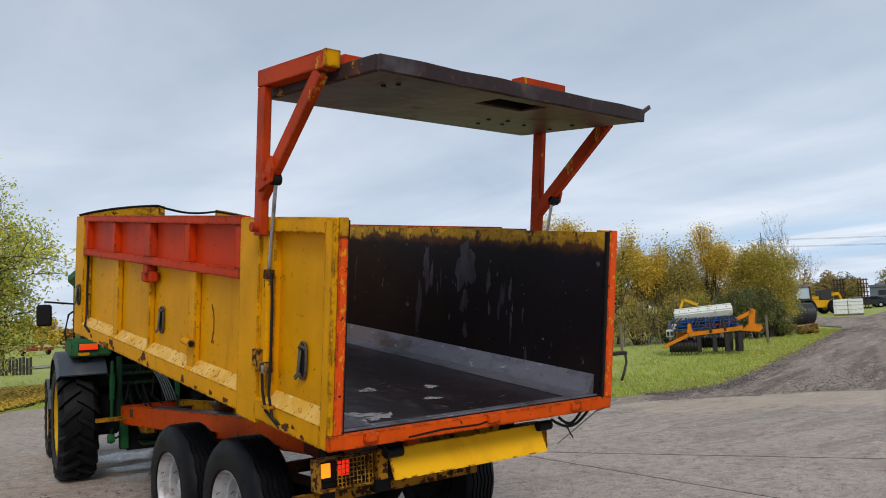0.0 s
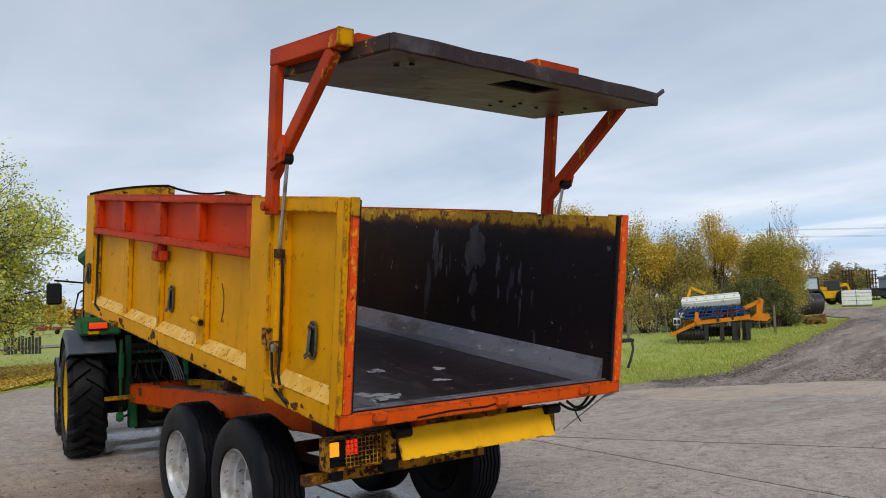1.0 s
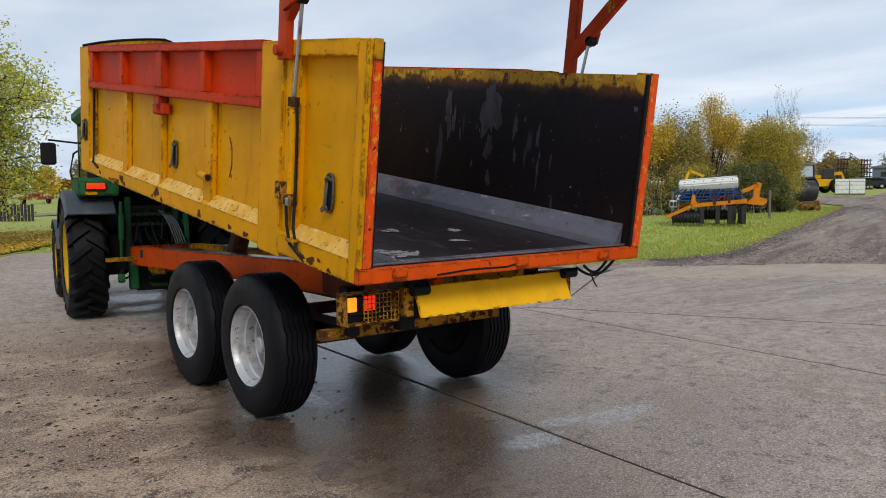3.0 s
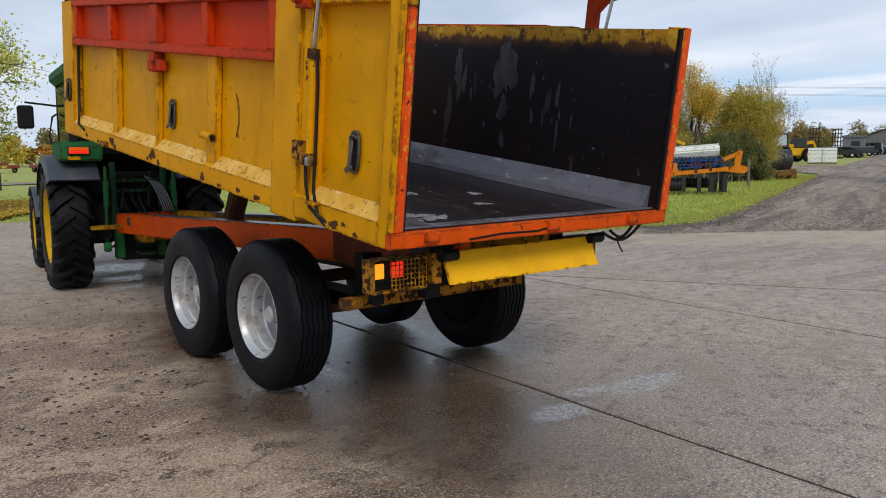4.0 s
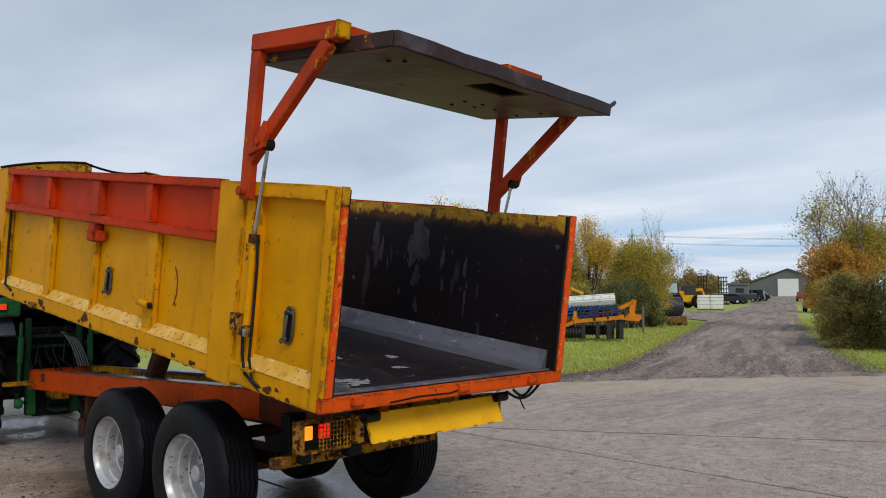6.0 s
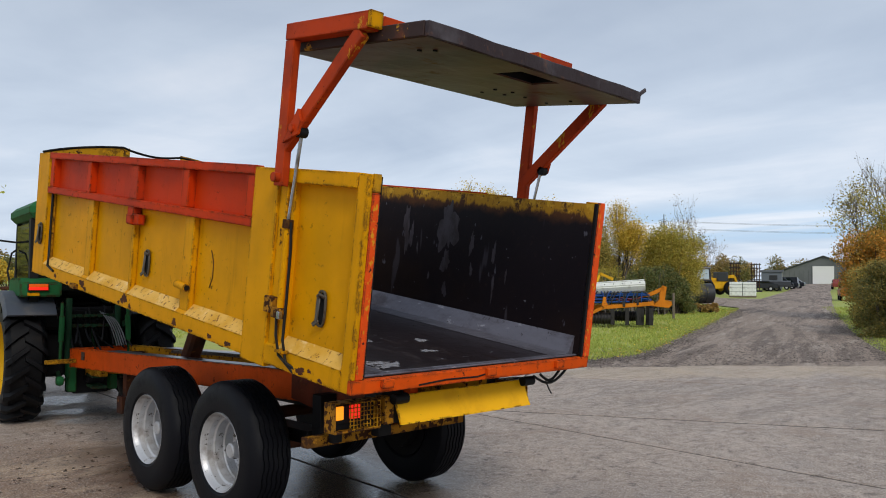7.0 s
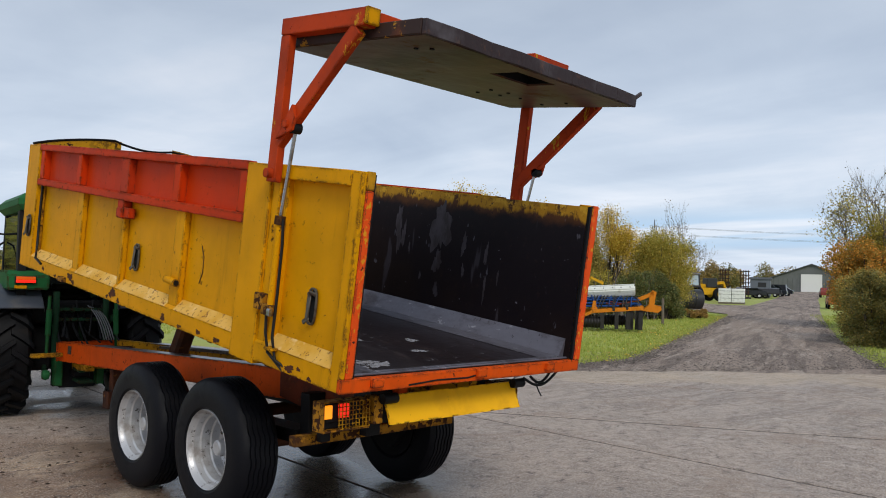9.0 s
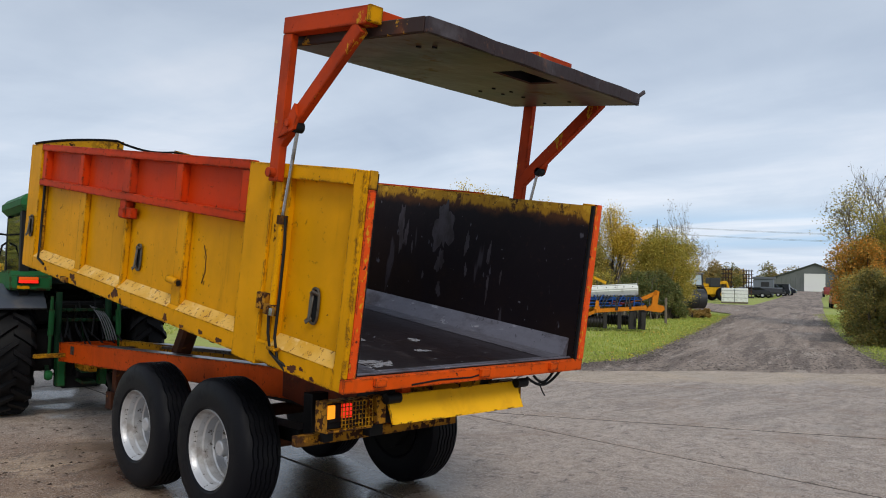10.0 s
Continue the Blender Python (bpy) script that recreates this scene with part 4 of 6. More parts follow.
part("prop_stay", tube(bmesh.new(), [(0.1, 2.6, 1.10), (0.14, 4.0, 1.06), (0.2, 5.2, 1.0)], 0.018, 8), "ring", trailer)
# springs and hangers: the underbody shade is put into their black
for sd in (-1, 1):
    part("leaf_spring", boxes((sd * 0.62, sd * 0.42, 1.25, 3.6, 0.62, 0.72)), "black", trailer, "leaf spring in black for the underbody shade")
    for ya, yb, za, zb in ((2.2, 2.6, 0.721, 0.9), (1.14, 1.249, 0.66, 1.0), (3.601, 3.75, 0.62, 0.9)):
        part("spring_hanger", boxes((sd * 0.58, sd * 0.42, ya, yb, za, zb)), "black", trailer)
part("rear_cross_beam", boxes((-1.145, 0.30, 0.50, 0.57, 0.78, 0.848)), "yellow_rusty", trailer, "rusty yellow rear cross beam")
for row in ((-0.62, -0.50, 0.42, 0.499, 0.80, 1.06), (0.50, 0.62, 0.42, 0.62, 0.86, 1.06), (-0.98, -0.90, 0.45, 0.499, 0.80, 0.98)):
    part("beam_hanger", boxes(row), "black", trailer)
plate_bm = bmesh.new()
prism(plate_bm, [(-0.64, 0.918), (0.685, 0.912), (0.69, 1.10), (-0.55, 1.10), (-0.552, 1.05), (-0.64, 1.045)], "y", 0.235, 0.25)
for vert in plate_bm.verts:
    vert.co.y -= (1.10 - vert.co.z) * 0.42
part("rear_plate", plate_bm, "yellow_plate", trailer, "plain yellow rear bumper plate with chipped edge")
for row in ((-0.72, -0.645, 0.23, 0.34, 0.92, 1.10), (0.65, 0.69, 0.252, 0.29, 0.92, 1.10)):
    part("plate_bracket", boxes(row), "yellow_rusty", trailer)
part("rubber_buffer", lathe(bmesh.new(), [(-0.06, 0), (-0.06, 0.035), (0.06, 0.035), (0.06, 0)], 14, (-0.62, 0.20, 1.085)), "black", trailer, smooth=40)
part("rubber_buffer", lathe(bmesh.new(), [(-0.06, 0), (-0.06, 0.035), (0.06, 0.035), (0.06, 0)], 14, (0.70, 0.20, 1.09)), "black", trailer, smooth=40)
for s in (-1, 1):
    a, b = (-1.11, -0.755) if s < 0 else (0.56, 0.82)
    yo = 0.0 if s < 0 else 0.06
    shift = Matrix.Translation((0, yo, 0))
    case = part("light_box", boxes((a - 0.010, a, 0.24, 0.36, 0.91, 1.09), (b, b + 0.010, 0.24, 0.36, 0.91, 1.09), (a - 0.01, b + 0.01, 0.24, 0.36, 0.902, 0.914), (a - 0.01, b + 0.01, 0.24, 0.36, 1.086, 1.094)), "yellow_rusty", trailer, "rusty yellow lamp housing", shift)
    part("back_plate", boxes((a, b, 0.30, 0.36, 0.915, 1.085)), "black", case, "black back plate of the lamp housing", shift)
    part("lamp_body", boxes((a + 0.03, a + 0.30, 0.275, 0.299, 0.96, 1.075)), "black", case)
    xs = (a + 0.012, a + 0.125) if s < 0 else (a + 0.10, a + 0.02)
    part("indicator_lens", boxes((xs[0], xs[0] + 0.065, 0.262, 0.276, 0.985, 1.070)), "amber_lens", case, "lit amber indicator lens")
    part("tail_lens", boxes((xs[1], xs[1] + 0.080, 0.255, 0.276, 0.985, 1.072)), "red_lens", case, "lit red tail lamp lens")
    n = 13
    for i in range(4, n + 1):
        x = a + (b - a) * i / n
        part("guard_wire", boxes((x - 0.0025, x + 0.0025, 0.236, 0.241, 0.915, 1.085), b=0), "yellow_worn", case)
    for i in range(7):
        z = 0.917 + 0.166 * i / 6
        part("guard_wire", boxes((a + 0.105, b, 0.2415, 0.2455, z - 0.0025, z + 0.0025), b=0), "yellow_worn", case)
for i, (p, q, sag) in enumerate((((0.86, 0.2, 1.13), (1.06, 0.15, 1.17), 0.07), ((0.80, 0.22, 1.12), (1.12, 0.12, 1.18), 0.09), ((0.93, 0.2, 1.08), (0.98, 0.18, 0.97), 0.01))):
    part("loose_hose", tube(bmesh.new(), arc(p, q, sag), 0.011 if i < 2 else 0.006, 7), "hose", trailer, "black hose hanging in a loop", smooth=60)


def trailer_wheel(s, y):
    """Silver wheel with dished disc, hub and studs, in a worn road tyre; s: side."""
    o = 1.06 if s < 0 else 1.13
    disc = lathe(bmesh.new(), [(s * v, r) for v, r in ((o - 0.005, 0.303), (o + 0.004, 0.298), (o - 0.01, 0.286), (o - 0.03, 0.282), (o - 0.045, 0.268), (o - 0.09, 0.262), (o - 0.10, 0.248), (o - 0.17, 0.246), (o - 0.18, 0.236), (o - 0.245, 0.232), (o - 0.262, 0.215), (o - 0.255, 0.16), (o - 0.235, 0.13), (o - 0.235, 0.0))], 48)
    wheel = part("wheel", disc, "wheel", trailer, "silver painted steel wheel with rust spots", pose(0, y, 0.545), 35)
    prof = [(o - 0.01, 0.296), (o + 0.012, 0.32), (o + 0.018, 0.40), (o + 0.012, 0.46), (o - 0.005, 0.505), (o - 0.03, 0.527)]
    for gx in (0.060, 0.100, 0.140, 0.180, 0.220, 0.260):
        prof += [(o - gx + 0.007, 0.536), (o - gx + 0.004, 0.522), (o - gx - 0.004, 0.522), (o - gx - 0.007, 0.536)]
    prof += [(o - 0.285, 0.527), (o - 0.31, 0.505), (o - 0.325, 0.46), (o - 0.33, 0.40), (o - 0.325, 0.32), (o - 0.305, 0.296)]
    tyre_bm = lathe(bmesh.new(), [(s * a, b) for a, b in prof], 160)
    tyre_bm.verts.ensure_lookup_table()
    for i, v in enumerate(tyre_bm.verts):
        ring_no, j = divmod(i, 160)
        if 6 <= ring_no < 30:
            v.co.x += 0.0042 * (1 if j % 8 < 4 else -1)
    part("tyre", tyre_bm, "tyre", wheel, "worn black road tyre", smooth=30)
    part("hub", lathe(bmesh.new(), [(s * v, r) for v, r in ((o - 0.234, 0.10), (o - 0.18, 0.092), (o - 0.16, 0.064), (o - 0.095, 0.058), (o - 0.085, 0.048), (o - 0.085, 0.0))], 20), "wheel", wheel, smooth=35)
    for i in range(10):
        a = 2 * math.pi * i / 10
        part("stud", tube(bmesh.new(), [(s * (o - 0.236), 0.145 * math.cos(a), 0.145 * math.sin(a)), (s * (o - 0.195), 0.145 * math.cos(a), 0.145 * math.sin(a))], 0.014, 6), "ring", wheel)
    # black drum with an added disc that darkens the wheel's inner side
    part("brake_drum", lathe(bmesh.new(), [(s * v, r) for v, r in ((o - 0.265, 0.0), (o - 0.265, 0.20), (o - 0.30, 0.20), (o - 0.302, 0.294), (o - 0.32, 0.294), (o - 0.325, 0.21), (o - 0.41, 0.21), (o - 0.41, 0.0))], 32), "black", wheel, smooth=35)


for yy in (1.775, 3.05):
    part("axle", tube(bmesh.new(), [(-0.8, yy, 0.545), (0.8, yy, 0.545)], 0.06, 12), "rust", trailer, smooth=40)
    for sd in (-1, 1):
        trailer_wheel(sd, yy)
# black stands for the shade these plates lie in
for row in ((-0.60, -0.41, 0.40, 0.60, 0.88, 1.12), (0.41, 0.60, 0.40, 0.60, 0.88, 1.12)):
    part("side_plate", boxes(row), "black", trailer, "chassis side plate in black for the underbody shade")
k = Mat("rusty_red_primer", (0.15, 0.030, 0.012), 0.75, 0.0, 0.15)
k.over((0.06, 0.020, 0.012), k.ramp(k.noise(5, 6, 0.7), 0.42, 0.66)).over((0.20, 0.085, 0.02), k.ramp(k.noise(14, 5, 0.7), 0.60, 0.68))
k.bump(k.noise(24, 4), 0.3, 0.01)
M["rust_red"] = k.m
rail_end = bmesh.new()
prism(rail_end, [(0.42, 1.118), (0.42, 0.93), (0.62, 0.80), (1.10, 0.80), (1.75, 0.90), (1.75, 1.112)], "x", -0.432, -0.404)
part("rail_end", rail_end, "rust_red", trailer, "rusty red rear end of the chassis rail")
part("pin_boss", lathe(bmesh.new(), [(-0.06, 0.0), (-0.06, 0.055), (0.05, 0.055), (0.05, 0.0)], 16, (-0.49, 0.78, 0.93)), "yellow_rusty", trailer, smooth=40)
part("pin_boss", lathe(bmesh.new(), [(-0.05, 0.0), (-0.05, 0.04), (0.05, 0.04), (0.05, 0.0)], 16, (-0.49, 1.02, 0.90)), "black", trailer, smooth=40)

# ---- the tractor ----
tractor = thing("tractor", "green farm tractor with yellow wheels coupled to the trailer", "tractor", (0, 7.45, 0), -8.0)


def tractor_wheel(s, y, r, o, wd, name):
    """Yellow dished wheel, its tyre, and two rows of slanted lugs set round the tread."""
    rr = r * 0.60
    rim_bm = lathe(bmesh.new(), [(s * v, q) for v, q in ((o - 0.030, rr + 0.012), (o - 0.022, rr - 0.006), (o - 0.05, rr - 0.030), (o - 0.20, rr - 0.055), (o - 0.23, rr * 0.55), (o - 0.17, rr * 0.42), (o - 0.17, 0.0))], 40)
    wh = part(name, rim_bm, "wheel_yellow", tractor, "yellow steel wheel", pose(0, y, r), 35)
    c = r - 0.050
    tb = lathe(bmesh.new(), [(s * v, q) for v, q in ((o - 0.040, rr), (o - 0.008, rr + 0.03), (o + 0.006, (rr + c) / 2), (o - 0.012, c - 0.06), (o - 0.06, c - 0.012), (o - wd / 2, c), (o - wd + 0.06, c - 0.012), (o - wd + 0.01, c - 0.06), (o - wd - 0.01, (rr + c) / 2), (o - wd, rr + 0.05), (o - wd + 0.03, rr))], 48)
    part("tyre", tb, "tractor_tyre", wh, "lugged black farm tyre", smooth=32)
    n = 20
    for side in (0, 1):
        lug_bm, row = bmesh.new(), []
        xa, xb = (o + 0.006, o - wd * 0.55) if side == 0 else (o - wd - 0.006, o - wd * 0.45)
        for j in range(5):
            u = j / 4
            a, x = 0.30 * u - 0.05 * u * u, xa + (xb - xa) * u
            base, top = (c - 0.10, r - 0.055) if j == 0 else (c - 0.012, r)
            hw = (0.036 - 0.006 * u) / r
            for da, q in ((-hw * 1.35, base), (hw * 1.35, base), (hw, top), (-hw, top)):
                row.append(lug_bm.verts.new((s * x, q * math.sin(a + da), q * math.cos(a + da))))
        for j in range(4):
            p, q = row[4 * j:4 * j + 4], row[4 * j + 4:4 * j + 8]
            for e in range(4):
                lug_bm.faces.new((p[e], p[(e + 1) % 4], q[(e + 1) % 4], q[e]))
        lug_bm.faces.new(row[:4])
        lug_bm.faces.new(row[-4:][::-1])
        lug_mesh = mesh_of("lug", lug_bm, "tractor_tyre")
        for i in range(n):
            lug = new("lug", lug_mesh)
            lug.parent = wh
            lug.matrix_basis = Matrix.Rotation(-2 * math.pi * (i + 0.5 * side) / n, 4, "X")
            tagged(lug)
    part("hub", tube(bmesh.new(), [(s * (o - 0.23), 0, 0), (s * (o - 0.10), 0, 0)], 0.09, 14), "wheel_yellow", wh, smooth=40)


for sd in (-1, 1):
    tractor_wheel(sd, 0.0, 0.80, 1.03, 0.46, "rear_wheel")
    tractor_wheel(sd, 2.35, 0.585, 0.99, 0.36, "front_wheel")
    # mudguard: an arched cover with a turned-down outer lip
    fb = bmesh.new()
    n = 12
    for (xa, xb, ra, rb) in ((0.46, 1.02, 0.87, 0.87), (1.02, 1.05, 0.872, 0.80), (0.44, 0.46, 0.80, 0.872)):
        ring = []
        for i in range(n + 1):
            a = radians(-48 + 112 * i / n)
            ring.append([fb.verts.new((sd * x, q * math.sin(a), 0.80 + q * math.cos(a))) for x, q in ((xa, ra), (xb, rb), (xb, rb + 0.025), (xa, ra + 0.025))])
        for p, q in zip(ring, ring[1:]):
            for e in range(4):
                fb.faces.new((p[e], p[(e + 1) % 4], q[(e + 1) % 4], q[e]))
        fb.faces.new(ring[0])
        fb.faces.new(ring[-1][::-1])
    fender = part("mudguard", fb, "fender", tractor, "dark grey plastic mudguard", smooth=40)
    shell = bmesh.new()
    prism(shell, [(-0.62, 1.62), (-0.60, 1.80), (-0.45, 1.86), (0.25, 1.86), (0.35, 1.60)], "x", sd * 0.40, sd * 0.88)
    bmesh.ops.bevel(shell, geom=list(shell.edges), offset=0.02, segments=2, affect="EDGES")
    part("fender_shell", shell, "green", tractor, "green painted fender shell")
    lamp = part("tail_lamp", boxes((sd * 0.56, sd * 0.80, -0.66, -0.615, 1.70, 1.79)), "black", tractor, "tail lamp housing")
    part("lens", boxes((sd * 0.57, sd * 0.79, -0.672, -0.662, 1.745, 1.785), b=0.003), "orange_lens", lamp, "lit orange upper lens")
    part("lens", boxes((sd * 0.57, sd * 0.79, -0.672, -0.662, 1.708, 1.744), b=0.003), "red_lens", lamp, "lit red lower lens")
    part("marker_plate", boxes((sd * 0.66, sd * 0.80, -0.63, -0.622, 1.635, 1.675), b=0.002), "yellow", tractor)
    # lift arms and links
    part("lift_arm", beams(((sd * 0.30, -0.1, 1.15), (sd * 0.40, -0.66, 1.27), 0.06, 0.09)), "dark_green", tractor)
    lr = part("lift_rod", tube(bmesh.new(), [(sd * 0.40, -0.66, 1.55), (sd * 0.42, -0.70, 0.78)], 0.020, 10), "green", tractor, smooth=40)
    part("adjuster", tube(bmesh.new(), [(sd * 0.40, -0.665, 1.38), (sd * 0.41, -0.68, 1.05)], 0.034, 10), "green", lr, smooth=40)
    part("lift_ram", tube(bmesh.new(), [(sd * 0.30, -0.55, 1.60), (sd * 0.31, -0.60, 0.80)], 0.04, 10), "dark_green", tractor, smooth=40)
    part("lower_link", beams(((sd * 0.30, 0.1, 0.60), (sd * 0.45, -0.85, 0.58), 0.05, 0.09)), "dark_green", tractor)
    # mirrors on thin arms
    mr = part("mirror_arm", tube(bmesh.new(), [(sd * 0.72, 0.95, 2.36), (sd * 1.10, 0.93, 2.40)], 0.014, 8), "black", tractor, smooth=40)
    part("mirror", boxes((sd * 1.00, sd * 1.20, 0.90, 0.97, 2.05, 2.36), b=0.025), "black", mr, "black plastic wing mirror")
    part("hand_rail", tube(bmesh.new(), [(sd * 0.80, 0.55, 1.62), (sd * 0.86, 0.6, 1.95), (sd * 0.80, 0.7, 2.2), (sd * 0.74, 0.8, 2.24)], 0.014, 8), "black", tractor, smooth=60)
part("transmission", boxes((-0.26, 0.26, -0.25, 1.2, 0.55, 1.15), (-0.20, 0.20, 1.2, 2.9, 0.62, 1.05), b=0.03), "dark_green", tractor)
part("rear_housing", boxes((-0.24, 0.24, -0.42, -0.25, 0.66, 1.30), (-0.30, 0.30, -0.36, 0.0, 1.30, 1.48), b=0.03), "black", tractor)
part("rear_axle", tube(bmesh.new(), [(-0.9, 0, 0.80), (0.9, 0, 0.80)], 0.13, 14), "dark_green", tractor, smooth=40)
part("front_axle", boxes((-0.8, 0.8, 2.26, 2.44, 0.48, 0.68), b=0.03), "dark_green", tractor)
part("bonnet", boxes((-0.38, 0.38, 1.25, 3.1, 1.05, 1.72), b=0.08), "green", tractor, "green bonnet")
part("hitch", boxes((-0.22, 0.22, -0.50, -0.38, 0.36, 0.70), (-0.10, 0.10, -0.75, -0.45, 0.52, 0.60), (-0.30, -0.2, -0.5, -0.40, 0.38, 0.62), b=0.015), "black", tractor, "black drawbar hitch frame")
# black masses added to darken the gap between the rear wheels
part("cab_floor", boxes((-0.68, 0.68, -0.30, 1.15, 1.18, 1.48), b=0.04), "black", tractor, "cab floor block in black for the shade below the cab")
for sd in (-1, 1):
    part("fuel_tank", boxes((sd * 0.28, sd * 0.66, 0.30, 1.70, 0.52, 1.16), b=0.06), "black", tractor, "assumed black fuel tank filling the dark below the cab")
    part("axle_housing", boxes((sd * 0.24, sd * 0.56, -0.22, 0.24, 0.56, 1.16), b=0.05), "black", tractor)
cab_frame = part("cab_frame", beams(((-0.75, -0.43, 1.60), (0.75, -0.43, 1.60), 0.16, 0.22)), "black", tractor, "black cab frame")
for p, q, w, h in (((-0.70, -0.42, 1.45), (-0.70, -0.36, 2.62), 0.10, 0.13), ((0.70, -0.42, 1.45), (0.70, -0.36, 2.62), 0.10, 0.13), ((-0.70, 0.95, 1.20), (-0.68, 0.90, 2.62), 0.07, 0.09), ((0.70, 0.95, 1.20), (0.68, 0.90, 2.62), 0.07, 0.09)):
    part("cab_pillar", beams((p, q, w, h)), "black", cab_frame)
part("cab_header", beams(((-0.70, -0.38, 2.56), (0.70, -0.38, 2.56), 0.10, 0.10)), "black", cab_frame)
part("cab_roof", boxes((-0.78, 0.78, -0.55, 1.1, 2.62, 2.84), b=0.07), "green", tractor, "green cab roof")
part("rear_window", boxes((-0.66, 0.66, -0.39, -0.38, 1.70, 2.52), b=0), "glass", cab_frame, "tinted rear window")
for sd in (-1, 1):
    part("side_window", boxes((sd * 0.715, sd * 0.708, -0.33, 0.88, 1.55, 2.58), b=0), "glass", cab_frame, "tinted side window")
part("windscreen", boxes((-0.62, 0.62, 0.93, 0.937, 1.45, 2.55), b=0), "glass", cab_frame)
seat_bm = boxes((-0.26, 0.26, 0.05, 0.55, 1.45, 1.58), (-0.25, 0.25, 0.0, 0.12, 1.58, 2.12), b=0.05)
part("driver_seat", seat_bm, "black", tractor, "black driver seat")
part("steering_column", beams(((0, 0.85, 1.3), (0, 0.62, 1.78), 0.08, 0.08)), "black", tractor)
rnd = random.Random(4)
for i in range(16):
    x = rnd.uniform(-0.28, 0.34)
    hose_bm = tube(bmesh.new(), arc((x, -0.40, rnd.uniform(1.2, 1.5)), (x + rnd.uniform(-0.1, 0.2), -0.62 - rnd.uniform(0, 0.2), rnd.uniform(0.85, 1.05)), rnd.uniform(-0.1, 0.05), 7, (0.3, -0.5, 0.4)), 0.012, 6)
    part("hydraulic_hose", hose_bm, "hose", tractor, "black hydraulic hose", smooth=60)
for i in range(5):
    x = 0.10 + 0.03 * i
    part("trailer_line", tube(bmesh.new(), arc((x, -0.46, 1.42 - 0.01 * i), (x + 0.16, -0.72, 0.98), 0.10, 7, (0, -0.6, 0.6)), 0.008, 6), "cable", tractor, "pale grey brake or electric line", smooth=60)
for i in range(14):
    x, z = -0.26 + 0.085 * (i % 7), 1.22 + 0.13 * (i // 7)
    coup = tube(bmesh.new(), [(x, -0.36, z), (x + 0.02, -0.50, z + 0.02)], 0.028, 8)
    cuboid(coup, x - 0.03, x + 0.05, -0.54, -0.50, z + 0.0, z + 0.04, b=0.005)
    part("coupler", coup, "dark_green", tractor, "green hydraulic coupler", smooth=40)
part("valve_block", boxes((-0.32, 0.36, -0.37, -0.33, 1.14, 1.44), b=0.01), "black", tractor)
part("top_link", tube(bmesh.new(), [(0.0, -0.40, 1.18), (0.02, -0.52, 0.95), (0.03, -0.56, 0.74)], 0.03, 8), "dark_green", tractor, smooth=40)
part("drawbar_jaw", boxes((-0.09, 0.09, -0.98, -0.62, 0.46, 0.50), (-0.09, 0.09, -0.98, -0.62, 0.60, 0.64), b=0.01), "dark_green", tractor, "greasy green drawbar jaw")
for sd in (-1, 1):
    part("link_ball", lathe(bmesh.new(), [(-0.04, 0.0), (-0.04, 0.05), (0.0, 0.065), (0.04, 0.05), (0.04, 0.0)], 14, (sd * 0.45, -0.87, 0.58)), "green", tractor, smooth=50)
    part("check_chain", tube(bmesh.new(), arc((sd * 0.22, -0.30, 0.62), (sd * 0.42, -0.66, 0.57), 0.05, 7), 0.014, 6), "ring", tractor, smooth=50)
    part("drop_bracket", boxes((sd * 0.20, sd * 0.30, -0.62, -0.40, 0.40, 0.78), b=0.012), "green", tractor)
part("pto_guard", boxes((-0.14, 0.14, -0.56, -0.42, 0.70, 0.84), b=0.03), "black", tractor)
for sd in (-1, 1):
    fg = bmesh.new()
    ring = []
    for i in range(9):
        a = radians(-70 + 110 * i / 8)
        ring.append([fg.verts.new((sd * x, 2.35 + q * math.sin(a), 0.585 + q * math.cos(a))) for x, q in ((0.64, 0.63), (1.0, 0.63), (1.0, 0.65), (0.64, 0.65))])
    for p, q in zip(ring, ring[1:]):
        for e in range(4):
            fg.faces.new((p[e], p[(e + 1) % 4], q[(e + 1) % 4], q[e]))
    fg.faces.new(ring[0])
    fg.faces.new(ring[-1][::-1])
    part("front_mudguard", fg, "fender", tractor, "grey plastic front mudguard", smooth=40)

# ---- ground ----


def rise(x, y):
    """The land climbs gently away from the yard."""
    d = math.hypot(x + 3, y + 3.5)
    return min(max(0.0, d - 20) * 0.0095, 1.55)


gb = bmesh.new()
radii = [0.5, 4, 8, 12, 16, 20, 24, 28, 34, 42, 52, 65, 80, 100, 130, 183, 260, 420, 800, 1600, 3200]
SEG = 72
rings = []
for r in radii:
    rings.append([gb.verts.new((-3 + r * math.cos(2 * math.pi * i / SEG), -3.5 + r * math.sin(2 * math.pi * i / SEG), 0)) for i in range(SEG)])
for a, b in zip(rings, rings[1:]):
    for i in range(SEG):
        gb.faces.new((a[i], a[(i + 1) % SEG], b[(i + 1) % SEG], b[i]))
gb.faces.new(rings[0])
for v in gb.verts:
    v.co.z = rise(v.co.x, v.co.y) - 0.055
ground = whole("ground", gb, "grass", "short green autumn grass reaching to the horizon", "grass", "structure", smooth=60)


